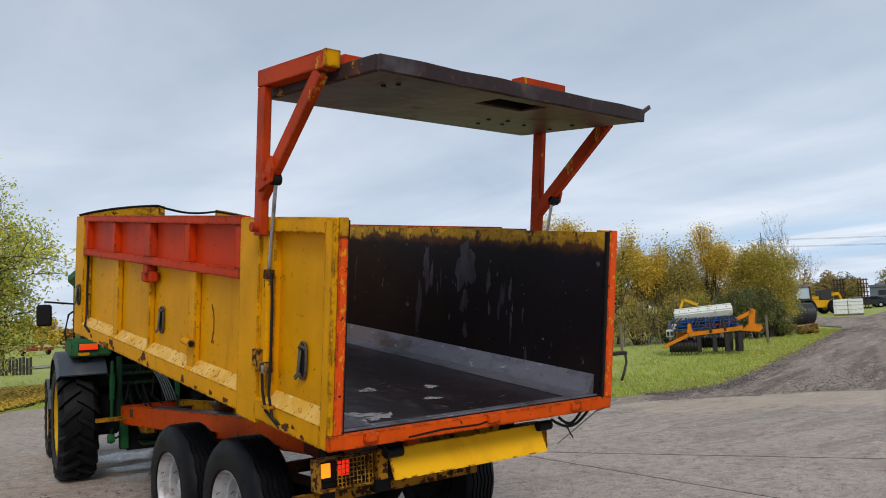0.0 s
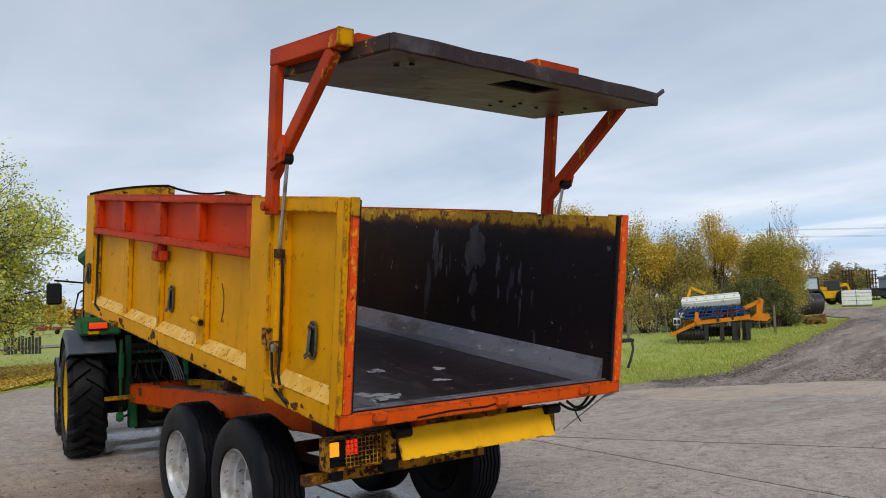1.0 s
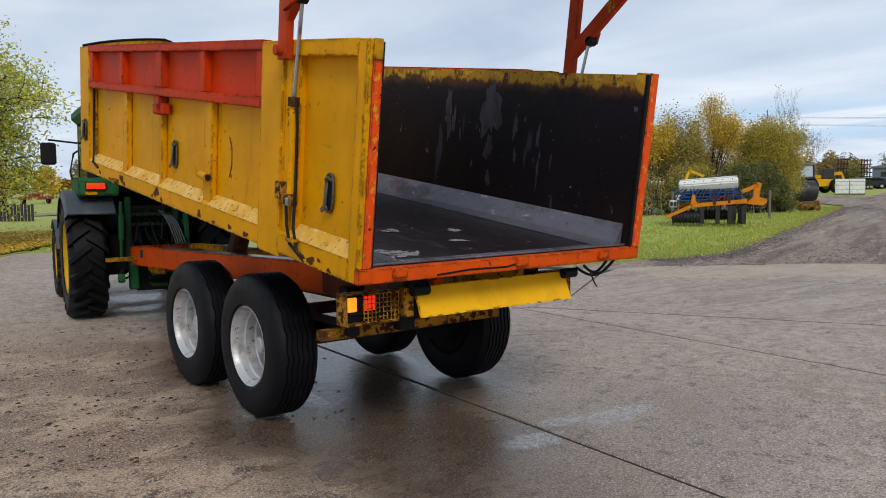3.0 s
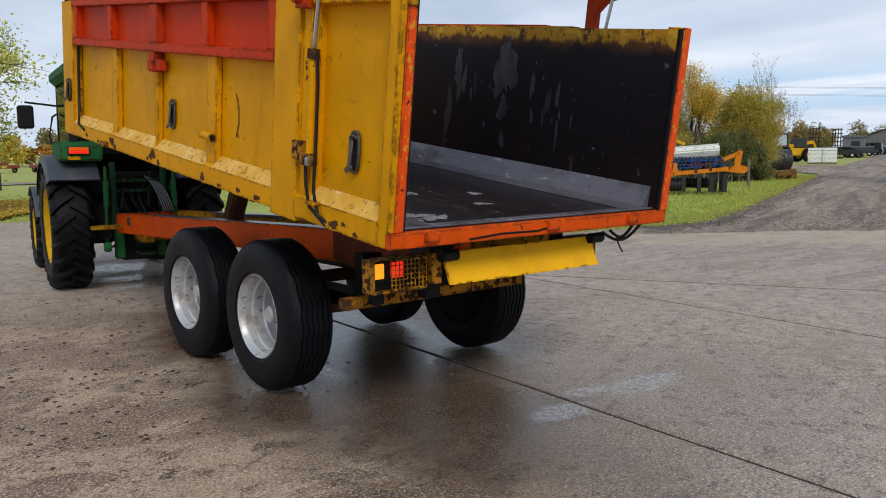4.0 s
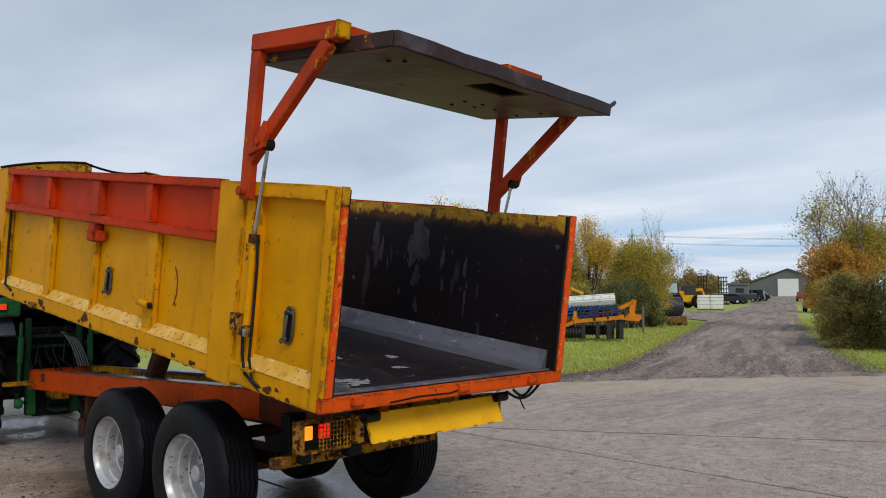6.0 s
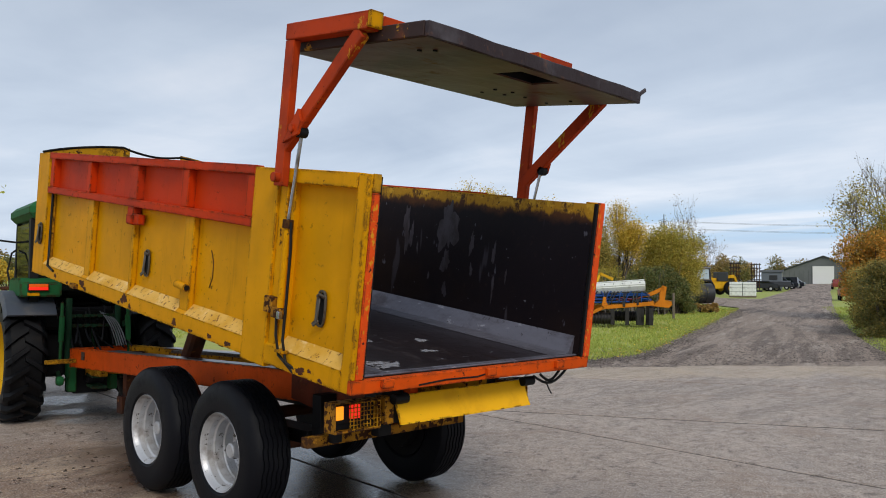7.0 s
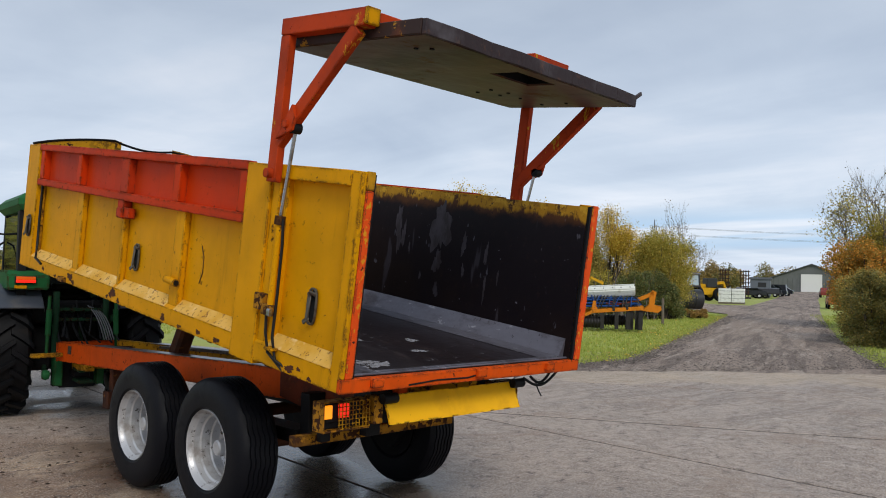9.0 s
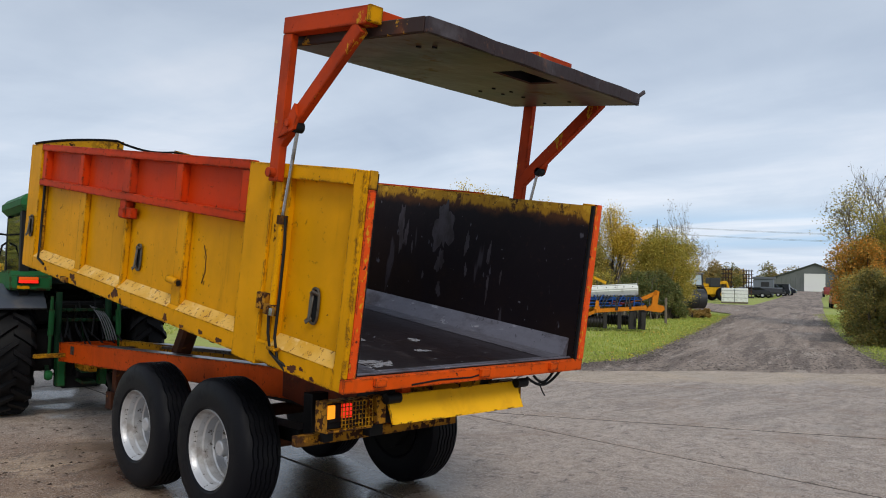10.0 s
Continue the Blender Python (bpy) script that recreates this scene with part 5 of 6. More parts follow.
def sheet(left, right, n, lift):
    """A strip of land between two lines, laid on the ground."""
    def along(line, t):
        d = [0]
        for p, q in zip(line, line[1:]):
            d.append(d[-1] + math.dist(p, q))
        s = t * d[-1]
        for i in range(len(line) - 1):
            if s <= d[i + 1] or i == len(line) - 2:
                f = (s - d[i]) / (d[i + 1] - d[i])
                return Vector(line[i]).lerp(Vector(line[i + 1]), f)
    bm, m = bmesh.new(), 8
    grid = []
    for i in range(n + 1):
        a, b = along(left, i / n), along(right, i / n)
        grid.append([])
        for j in range(m + 1):
            p = a.lerp(b, j / m)
            grid[-1].append(bm.verts.new((p.x, p.y, rise(p.x, p.y) + lift)))
    for i in range(n):
        for j in range(m):
            bm.faces.new((grid[i][j], grid[i][j + 1], grid[i + 1][j + 1], grid[i + 1][j]))
    return bm


road = whole("road", sheet([(7.5, 8.2), (11.3, 7.4), (13.2, 7.15), (16.0, 8.0), (25.0, 11.3), (38, 16.2), (45.5, 19.2), (55.0, 22.8), (62.3, 25.2), (91, 34.8), (120, 45.2), (178, 65.6)],
                           [(13.6, -3.0), (15.2, -0.5), (17.5, 2.1), (20.5, 3.8), (27, 6.5), (39.6, 11.3), (56.8, 17.6), (70, 22.2), (80, 25.8), (97, 31.9), (120, 39.6), (179, 59.6)], 60, -0.012), "track", "worn grey-brown dirt and stone farm track", "road", "structure", smooth=60)
whole("side_road", sheet([(42.5, 17.6), (46.5, 22.0), (58, 31.5), (90, 54)], [(62.0, 24.6), (60.5, 27.6), (67, 33), (95, 51)], 30, -0.006), "track", "dirt track that leaves the main track", "road", "structure", smooth=60)

# yard slabs, cast in rows with open joints
bed = bmesh.new()
prism(bed, [(-60, -60), (16, -60), (16.0, 1.2), (8.8, 6.7), (4.9, 19.4), (-60, 19.4)], "z", -0.06, -0.007)
pavement = whole("pavement", bed, "joint", "wet stained concrete yard of large slabs with dirt-filled joints", "pavement", "structure")


def slab(pts, gap=0.015):
    """One slab; its corners, in order, a little inside the joint lines."""
    ins, n = [], len(pts)
    for i in range(n):
        p, a, b = Vector(pts[i]), Vector(pts[i - 1]), Vector(pts[(i + 1) % n])
        d, e = (p - a).normalized(), (b - p).normalized()
        k = 1 + d.dot(e)
        ins.append(p + (Vector((-d.y, d.x)) + Vector((-e.y, e.x))) * gap / max(k, 0.15))
    bm = bmesh.new()
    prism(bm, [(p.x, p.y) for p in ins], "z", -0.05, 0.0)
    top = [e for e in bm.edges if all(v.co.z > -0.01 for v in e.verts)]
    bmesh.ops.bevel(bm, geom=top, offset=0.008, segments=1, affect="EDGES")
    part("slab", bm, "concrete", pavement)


def row_x(i, y):
    """The joint line number i, a little askew to the yard's edge."""
    return 0.42 + 0.06 * y + 3.55 * i if i <= 0 else 3.92 + 0.035 * y


yj = [-7.6, -2.3, 4.3, 9.9, 15.2, 19.5]
for i in range(-4, 0):
    for ya, yb in zip(yj, yj[1:]):
        slab([(row_x(i, ya), ya), (row_x(i + 1, ya), ya), (row_x(i + 1, yb), yb), (row_x(i, yb), yb)])
for ya, yb in zip(yj, yj[1:]):
    slab([(row_x(0, ya), ya), (row_x(1, ya), ya), (row_x(1, yb), yb), (row_x(0, yb), yb)])
slab([(3.66, -7.6), (11.1, -7.6), (4.22, 4.3), (4.07, 4.3)], 0.026)
ragged = random.Random(3)
slab([(11.13, -7.6), (16.0, -7.6), (7.97, 6.22), (5.0, 4.3), (4.25, 4.3)], 0.018)
slab([(16.03, -7.6), (16.5, -7.6), *[(16.3 - 7.3 * t / 40 + ragged.gauss(0, 0.07), 1.3 + 5.6 * t / 40 + 0.55 * math.sin(math.pi * t / 40) + ragged.gauss(0, 0.09)) for t in range(41)], (8.0, 6.24)], 0.010)
slab([(4.07, 4.3), (5.0, 4.3), (9.0, 6.9), (4.3, 9.9)])
slab([(4.25, 9.9), (7.9, 9.9), (5.0, 19.5), (4.6, 19.5)])
slab([(-40, -7.6), (-13.9, -7.6), (-12.6, 19.5), (-40, 19.5)])
slab([(-40, -50), (16, -50), (16, -7.62), (-40, -7.62)])


verge = bmesh.new()
vr = random.Random(12)
prism(verge, [(-32, 12.4), (-4.6, 12.5), *[(-4.3 + 5.2 * t / 20 + vr.gauss(0, 0.10), 12.9 + 7.5 * t / 20) for t in range(21)], (-32, 20.4)], "z", -0.02, 0.022)
whole("grass_verge", verge, "grass", "grass verge that runs out over the yard's edge", "grass", "structure")

# ---- plants ----


def leaf(bm, p, size, r):
    """One folded leaf or small spray of leaves."""
    d = Vector((r.gauss(0, 1), r.gauss(0, 1), r.gauss(0, 0.7))).normalized()
    s = d.cross(Vector((r.gauss(0, 1), r.gauss(0, 1), r.gauss(0, 1)))).normalized()
    a, b = p + d * size, p - d * size
    bm.faces.new([bm.verts.new(q) for q in (a, p + s * size * 0.55, b, p - s * size * 0.55)])


def limbs(bm, p, d, length, radius, depth, r, tips, spread=0.6, up=0.15):
    n = 4
    pts = [p]
    for i in range(n):
        d = (d + Vector((r.gauss(0, 0.10), r.gauss(0, 0.10), r.gauss(0, 0.06) + up * 0.2))).normalized()
        pts.append(pts[-1] + d * length / n)
    tube(bm, pts, radius, 6 if depth > 1 else 4, radius * 0.55)
    if depth == 0:
        tips.extend(pts[1:])
        return
    if depth <= 1:
        tips.extend(pts[2:])
    for i in range(r.choice((3, 3, 4))):
        k = pts[r.choice((2, 3, 4, 4))]
        side = Vector((r.gauss(0, 1), r.gauss(0, 1), r.gauss(0, 0.5))).normalized()
        limbs(bm, k, (d + side * spread + Vector((0, 0, up))).normalized(), length * r.uniform(0.55, 0.78), radius * 0.55, depth - 1, r, tips, spread, up)


def tree(name, x, y, h, label, mat, seed, leaves=2500, size=0.10, spread=0.55, depth=4, fuzz=0.35, trunk=0.3, up=0.2, low=0, thick=1.0, bark="bark"):
    r = random.Random(seed)
    z = rise(x, y) - 0.05
    root = thing(name, label, "tree", (x, y, z))
    wood, tips = bmesh.new(), []
    base = h * trunk
    tube(wood, [(0, 0, 0), (0.02, 0, base * 0.5), (0, 0.03, base)], h * 0.020 * thick, 8, h * 0.015 * thick)
    for i in range(4):
        a = 2 * math.pi * (i + r.random() * 0.5) / 4
        limbs(wood, Vector((0, 0.03, base)), Vector((math.cos(a) * spread, math.sin(a) * spread, 1)).normalized(), h * (1 - trunk) * 0.42, h * 0.011 * thick, depth - 1, r, tips, spread, up)
    limbs(wood, Vector((0, 0.03, base)), Vector((0, 0, 1)), h * (1 - trunk) * 0.55, h * 0.014 * thick, depth - 1, r, tips, spread, up)
    for i in range(low):
        a = 2.4 * i + r.random()
        limbs(wood, Vector((0, 0, h * (0.15 + 0.05 * (i % 6)))), Vector((math.cos(a), math.sin(a), 0.32)).normalized(), h * 0.20, h * 0.007, depth - 2, r, tips, spread, 0.02)
    top = max(t.z for t in tips)
    f = h / top
    for v in wood.verts:
        v.co *= f
    part("trunk", wood, bark, root)
    if leaves:
        crown = bmesh.new()
        for i in range(leaves):
            t = r.choice(tips) * f
            leaf(crown, t + Vector((r.gauss(0, fuzz), r.gauss(0, fuzz), r.gauss(0, fuzz * 0.8))), size * r.uniform(0.6, 1.3), r)
        part("crown", crown, mat, root)
    return root


def bush(name, x, y, rx, ry, h, label, mat, seed, leaves=4000, size=0.09, low=0.0, lumps=26, cat="bush", full=0.5):
    """A dense shrub: leafy lumps over a thicket of stems."""
    r = random.Random(seed)
    z = rise(x, y) - 0.05
    root = thing(name, label, cat, (x, y, z))
    stems = bmesh.new()
    balls = []
    for i in range(lumps):
        a, u = r.uniform(0, 6.283), math.sqrt(r.random()) * 0.72
        px, py = rx * u * math.cos(a), ry * u * math.sin(a)
        cap = h * max(0.05, 1 - u * u) ** full
        pz = low + (cap - low) * r.uniform(0.25, 0.80)
        rad = min(rx, ry, h * 0.5) * r.uniform(0.22, 0.44)
        balls.append((Vector((px, py, pz)), rad))
        tube(stems, [(px * 0.3, py * 0.3, 0), (px * 0.7, py * 0.7, pz * 0.6), (px, py, pz + rad * 0.6)], 0.035, 5, 0.012)
    part("thicket", stems, "bark", root)
    crown = bmesh.new()
    for i in range(leaves):
        c, rad = r.choice(balls)
        d = Vector((r.gauss(0, 1), r.gauss(0, 1), r.gauss(0, 1))).normalized()
        p = c + d * rad * (r.random() ** 0.35) * (r.uniform(0.9, 1.18) if r.random() < 0.86 else r.uniform(1.1, 1.55))
        if p.z < 0.03:
            p.z = abs(p.z) + 0.03
        leaf(crown, p, size * r.uniform(0.6, 1.35), r)
    part("crown", crown, mat, root)
    return root


# wood edge behind the implement
tree("birch", 30.0, 21.9, 6.0, "golden autumn birch at the wood edge", "leaf_gold", 11, 15000, 0.050, 0.26, 4, 0.24, 0.15, 0.40)
tree("birch", 31.7, 21.6, 4.9, "olive and brown young tree at the wood edge", "leaf_brown", 12, 13000, 0.052, 0.42, 4, 0.34, 0.12, 0.3)
tree("birch", 33.9, 20.8, 6.0, "golden orange birch at the wood edge", "leaf_gold", 13, 15000, 0.050, 0.28, 4, 0.26, 0.15, 0.40)
tree("birch", 32.6, 22.6, 5.3, "olive and brown young tree at the wood edge", "leaf_brown", 14, 12000, 0.052, 0.42, 4, 0.34, 0.12, 0.3)
tree("birch", 28.4, 22.6, 5.4, "olive and brown young tree at the wood edge", "leaf_olive", 19, 12000, 0.052, 0.40, 4, 0.32, 0.12, 0.3)
tree("birch", 26.6, 24.0, 6.6, "golden autumn birch at the wood edge", "leaf_gold", 15, 19000, 0.052, 0.32, 4, 0.3, 0.15, 0.35)
tree("birch", 39.4, 37.5, 8.9, "tall thin golden birch behind the wood edge", "leaf_gold", 16, 5184, 0.084, 0.28, 4, 0.3, 0.2, 0.35)
for x, y, h, seed in ((37.3, 21.8, 5.4, 17), (32.0, 23.4, 6.0, 23), (35.4, 22.2, 5.2, 24), (29.2, 23.6, 5.8, 25)):
    tree("bare_tree", x, y, h, "bare grey young tree with fine twigs", "leaf_dry", seed, 150, 0.05, 0.36, 5, 0.1, 0.1, 0.4, 0, 0.5, "twig")
tree("bare_tree", 40.4, 20.0, 7.0, "bare tree with a few last leaves", "leaf_dry", 18, 1000, 0.045, 0.46, 5, 0.16, 0.2, 0.30, 0, 0.5, "twig")
bush("dome_bush", 36.5, 19.25, 2.15, 2.1, 5.4, "dense olive and golden dome-shaped bush", "leaf_olive", 21, 56000, 0.046, 0.2, 70, full=0.22)
tree("birch", 36.3, 19.0, 4.2, "golden sapling grown into the dome-shaped bush", "leaf_gold", 26, 5000, 0.048, 0.45, 4, 0.30, 0.12, 0.3)
for i, (x, y, w, h) in enumerate(((29.4, 20.2, 1.0, 2.0), (30.5, 19.4, 1.0, 2.3), (31.4, 18.6, 1.0, 2.6), (32.2, 18.0, 1.0, 3.1), (32.9, 17.6, 1.0, 3.1), (33.6, 17.3, 0.9, 2.5), (34.3, 17.2, 0.7, 1.9))):
    bush("hedge_bush", x, y, w, w, h, "dark green undergrowth along the wood edge", "leaf_dark", 30 + i, 12000, 0.045, 0.0, 30)
for i, (x, y, w, h, mt) in enumerate(((28.2, 21.0, 1.5, 2.6, "leaf_brown"), (29.7, 20.2, 1.4, 2.9, "leaf_brown"), (26.0, 21.8, 1.6, 2.6, "leaf_brown"), (31.4, 20.2, 1.5, 3.3, "leaf_olive"), (35.2, 19.6, 1.6, 3.4, "leaf_brown"))):
    bush("hedge_bush", x, y, w, w, h, "brown autumn undergrowth along the wood edge", mt, 44 + i, 7000, 0.045, 0.0, 34)
for i in range(22):
    q = random.Random(300 + i)
    x, y = 26.6 + 0.30 * i + q.gauss(0, 0.15), 20.8 - 0.19 * i + q.gauss(0, 0.35)
    sap = thing("sapling", "thin bare grey sapling stem at the wood edge", "sapling", (x, y, rise(x, y) - 0.05), group="saplings of the wood edge")
    part("stem", tube(bmesh.new(), [(0, 0, 0), (q.gauss(0, 0.1), q.gauss(0, 0.1), 0.9), (q.gauss(0, 0.25), q.gauss(0, 0.25), q.uniform(1.7, 2.8))], q.uniform(0.022, 0.045), 6, 0.010), "twig", sap)

# right of the track
bush("roadside_bush", 27.8, 5.7, 1.35, 1.4, 3.1, "green and brown roadside bush", "leaf_brown", 51, 20000, 0.040, 0.1, 34)
bush("roadside_bush", 25.2, 4.70, 1.15, 1.3, 3.3, "dense brown-green roadside bush with yellow leaves", "leaf_hedge", 52, 30000, 0.038, -0.8, 44)
bush("roadside_bush", 24.6, 2.6, 1.6, 1.6, 3.4, "dark green roadside bush", "leaf_dark", 53, 18000, 0.042, 0.1, 30)
bush("autumn_bush", 34.6, 7.9, 1.8, 1.8, 5.5, "rusty orange and green roadside thicket", "leaf_rust", 54, 26000, 0.055, 0.4, 36)
tree("autumn_tree", 36.4, 7.5, 6.8, "olive and brown roadside tree", "leaf_olive", 56, 30000, 0.05, 0.42, 5, 0.35, 0.12, 0.25)
tree("bare_tree", 36.0, 7.7, 8.2, "bare roadside tree with a few last leaves", "leaf_dry", 55, 420, 0.06, 0.66, 5, 0.10, 0.25, 0.25, 0, 0.55, "twig")

# left of the yard
tree("lime_tree", -0.75, 23.4, 7.6, "yellow-green tree hanging over the grass", "leaf_lime", 61, 30000, 0.055, 0.80, 5, 0.22, 0.16, 0.04, 24)
bush("low_shrub", -1.2, 25.6, 1.5, 1.3, 2.6, "bright yellow shrub below the tree", "leaf_yellow", 62, 9000, 0.05)
bush("low_shrub", -2.4, 22.0, 1.6, 1.4, 3.4, "bright yellow shrub below the tree", "leaf_yellow", 63, 10000, 0.05)
for i in range(7):
    bush("far_hedge", 5.0 + 4.4 * i, 86 + 1.2 * i, 3.6, 2.4, 3.0 + 0.5 * (i % 3), "far orange autumn hedge", "leaf_rust" if i % 2 else "leaf_gold", 70 + i, 4500, 0.15, 0.0, 16, "hedge")

# far woods on the skyline, crown by crown
M["far_olive"] = leafy("far_olive_leaves", [(0.13, 0.14, 0.05), (0.22, 0.20, 0.07), (0.17, 0.17, 0.06)])
M["far_gold"] = leafy("far_golden_leaves", [(0.40, 0.28, 0.07), (0.52, 0.36, 0.08), (0.33, 0.24, 0.07)])


def far_crowns(count, at, tall, per, size, seed):
    q = random.Random(seed)
    kinds = {"leaf_far": bmesh.new(), "far_olive": bmesh.new(), "far_gold": bmesh.new()}
    for i in range(count):
        x, y = at(q.random(), q)
        bm = kinds[q.choice(("leaf_far", "leaf_far", "leaf_far", "far_olive", "far_olive", "far_gold"))]
        h, w = tall * q.uniform(0.55, 1.20), tall * q.uniform(0.22, 0.45)
        z = rise(x, y)
        for _ in range(per):
            d = Vector((q.gauss(0, 1), q.gauss(0, 1), q.gauss(0, 1))).normalized() * q.random() ** 0.4
            leaf(bm, Vector((x + d.x * w, y + d.y * w, z + h * (0.52 + 0.48 * d.z) + q.gauss(0, 0.15))), size * q.uniform(0.6, 1.3), q)
    for kind, bm in kinds.items():
        whole("far_woods", bm, kind, {"leaf_far": "far brown autumn woods on the skyline", "far_olive": "far olive green woods on the skyline", "far_gold": "far golden autumn woods on the skyline"}[kind], "woods", "stuff")


far_crowns(230, lambda t, q: (205 - 62 * t + q.gauss(0, 4), 76 + 98 * t + q.gauss(0, 4)), 6.8, 420, 0.27, 91)
far_crowns(70, lambda t, q: (-60 + 150 * t, 190 - 8 * t + q.gauss(0, 4)), 6.4, 420, 0.36, 92)

# ---- machines in the field ----
k = Mat("ivory_plastic", (0.78, 0.80, 0.78), 0.5)
k.over((0.52, 0.52, 0.49), k.ramp(k.noise(4, 4), 0.5, 0.75))
M["white"] = k.m
M["blue"] = painted("blue_machine_paint", (0.02, 0.08, 0.28))
M["machine_orange"] = painted("orange_machine_paint", (0.68, 0.22, 0.018), amount=0.70)
M["machine_yellow"] = painted("yellow_machine_paint", (0.66, 0.36, 0.02), amount=0.70)
M["disc"] = Mat("dark_disc_steel", (0.03, 0.027, 0.026), 0.5, 0.4).m
M["far_glass"] = Mat("pale_cab_glass", (0.42, 0.52, 0.58), 0.15).m
M["car_black"] = Mat("dark_car_paint", (0.015, 0.018, 0.024), 0.25).m
M["car_red"] = Mat("dull_red_paint", (0.22, 0.03, 0.02), 0.4).m
M["car_orange"] = Mat("orange_car_paint", (0.55, 0.17, 0.03), 0.35).m
k = Mat("cladding", (0.120, 0.130, 0.132), 0.6)
k.over((0.095, 0.104, 0.106), k.ramp(k.noise(0.6, 4), 0.4, 0.7))
M["cladding"] = k.m
M["roof_sheet"] = Mat("roof_sheeting", (0.075, 0.082, 0.085), 0.6).m
M["door_white"] = Mat("white_door", (0.72, 0.73, 0.72), 0.5).m
M["post_wood"] = Mat("weathered_post", (0.16, 0.13, 0.10), 0.85).m
M["dark_wood"] = Mat("dark_damp_timber", (0.035, 0.032, 0.027), 0.85).m
M["wire"] = Mat("power_cable", (0.11, 0.12, 0.135), 0.5).m
M["plastic_black"] = Mat("black_plastic_tank", (0.02, 0.021, 0.023), 0.4).m


def face_camera_turn(dx, dy):
    return math.degrees(math.atan2(dy, dx))


# disc cultivator with a seed hopper; its long side runs along local x
IMP = (23.1, 13.8)
cult = thing("disc_cultivator", "orange disc cultivator with blue pipes and white seed hopper on grass", "cultivator", (*IMP, rise(*IMP) - 0.05), face_camera_turn(0.53, -0.85))
cult.matrix_basis = cult.matrix_basis @ Matrix.Diagonal((0.85, 1.0, 0.98, 1.0))
tank = bmesh.new()
prism(tank, [(-0.32, 1.80), (-0.36, 1.62), (-0.20, 1.36), (0.20, 1.36), (0.36, 1.62), (0.32, 1.80)], "x", -1.28, 1.22)
bmesh.ops.bevel(tank, geom=list(tank.edges), offset=0.04, segments=2, affect="EDGES")
part("hopper", tank, "white", cult, "white plastic seed hopper", pose(0, 0, 0.02, 0, -3.5, 0), 40)
part("hopper_lid", boxes((-1.25, 1.2, -0.31, 0.31, 1.803, 1.845), b=0.02), "white", cult, "", pose(0, 0, 0.02, 0, -3.5, 0))
for i in range(6):
    part("hopper_clip", boxes((-1.04 + 0.4 * i, -1.00 + 0.4 * i, -0.345, -0.30, 1.71, 1.75)), "plastic_black", cult, "", pose(0, 0, 0.02, 0, -3.5, 0))
part("side_beam", beams(((-1.85, -0.75, 0.36), (-0.75, -0.75, 0.80), 0.12, 0.14), ((-0.80, -0.75, 0.80), (1.5, -0.75, 0.98), 0.12, 0.16), side=(0, 1, 0)), "machine_orange", cult)
part("rear_beam", beams(((-1.4, 0.6, 0.75), (1.5, 0.6, 0.98), 0.12, 0.16), side=(0, 1, 0)), "machine_orange", cult)
part("bracket", prism(bmesh.new(), [(-0.86, 0.78), (-0.50, 0.82), (-0.62, 1.0), (-0.64, 1.22), (-0.78, 1.22)], "y", -0.74, -0.68), "machine_orange", cult)
part("draw_arm", beams(((0.55, -0.3, 1.02), (1.95, -0.3, 1.58), 0.12, 0.16), side=(0, 1, 0)), "machine_orange", cult)
part("hitch_plate", prism(bmesh.new(), [(1.40, 0.86), (2.15, 0.80), (2.32, 0.92), (2.28, 1.06), (1.98, 1.12), (2.08, 1.62), (1.92, 1.70), (1.78, 1.55), (1.74, 1.12)], "y", -0.36, -0.24), "machine_orange", cult)
part("hitch_plate", prism(bmesh.new(), [(1.40, 0.86), (2.15, 0.80), (2.32, 0.92), (2.28, 1.06), (1.98, 1.12), (2.08, 1.62), (1.92, 1.70), (1.78, 1.55), (1.74, 1.12)], "y", 0.24, 0.36), "machine_orange", cult)
part("lift_ram", beams(((-1.15, 0.35, 1.75), (-0.95, 0.35, 2.18), 0.10, 0.12), ((-0.97, 0.35, 2.16), (-0.35, 0.35, 1.92), 0.10, 0.12), side=(0, 1, 0)), "machine_yellow", cult)
for i in range(9):
    u = -1.55 + 0.14 * i
    part("disc", lathe(bmesh.new(), [(0, 0), (0.05, 0.15), (0.0, 0.29), (-0.012, 0.29), (0.035, 0.15), (-0.012, 0)], 18, (u, -0.55, 0.36)), "disc", cult, smooth=50)
for i in range(5):
    u = 0.86 + 0.14 * i
    part("disc", lathe(bmesh.new(), [(0, 0), (0.05, 0.16), (0.0, 0.32), (-0.012, 0.32), (0.035, 0.16), (-0.012, 0)], 18, (u, -0.5, 0.42)), "disc", cult, smooth=50)
for i in range(9):
    u = -0.35 + 0.13 * i
    part("disc", lathe(bmesh.new(), [(0, 0), (0.05, 0.15), (0.0, 0.28), (-0.012, 0.28), (0.035, 0.15), (-0.012, 0)], 18, (u, 0.45, 0.42)), "disc", cult, smooth=50)
for u in (-0.35, 0.30, 0.82, 1.36):
    part("leg", boxes((u - 0.09, u + 0.09, -0.80, -0.60, 0.12, 0.80)), "disc", cult)
part("roller", tube(bmesh.new(), [(-1.62, -0.55, 0.36), (-0.36, -0.55, 0.36)], 0.225, 18), "disc", cult, "dark packer roller", smooth=40)
part("roller", tube(bmesh.new(), [(-0.40, 0.45, 0.42), (0.75, 0.45, 0.42)], 0.20, 18), "disc", cult, "dark packer roller", smooth=40)
for u, v in ((0.86, -0.70), (1.28, -0.62)):
    part("soil_plate", beams(((u, v, 0.12), (u + 0.03, v, 0.86), 0.34, 0.04), b=0.012), "disc", cult, "dark worn soil plate")
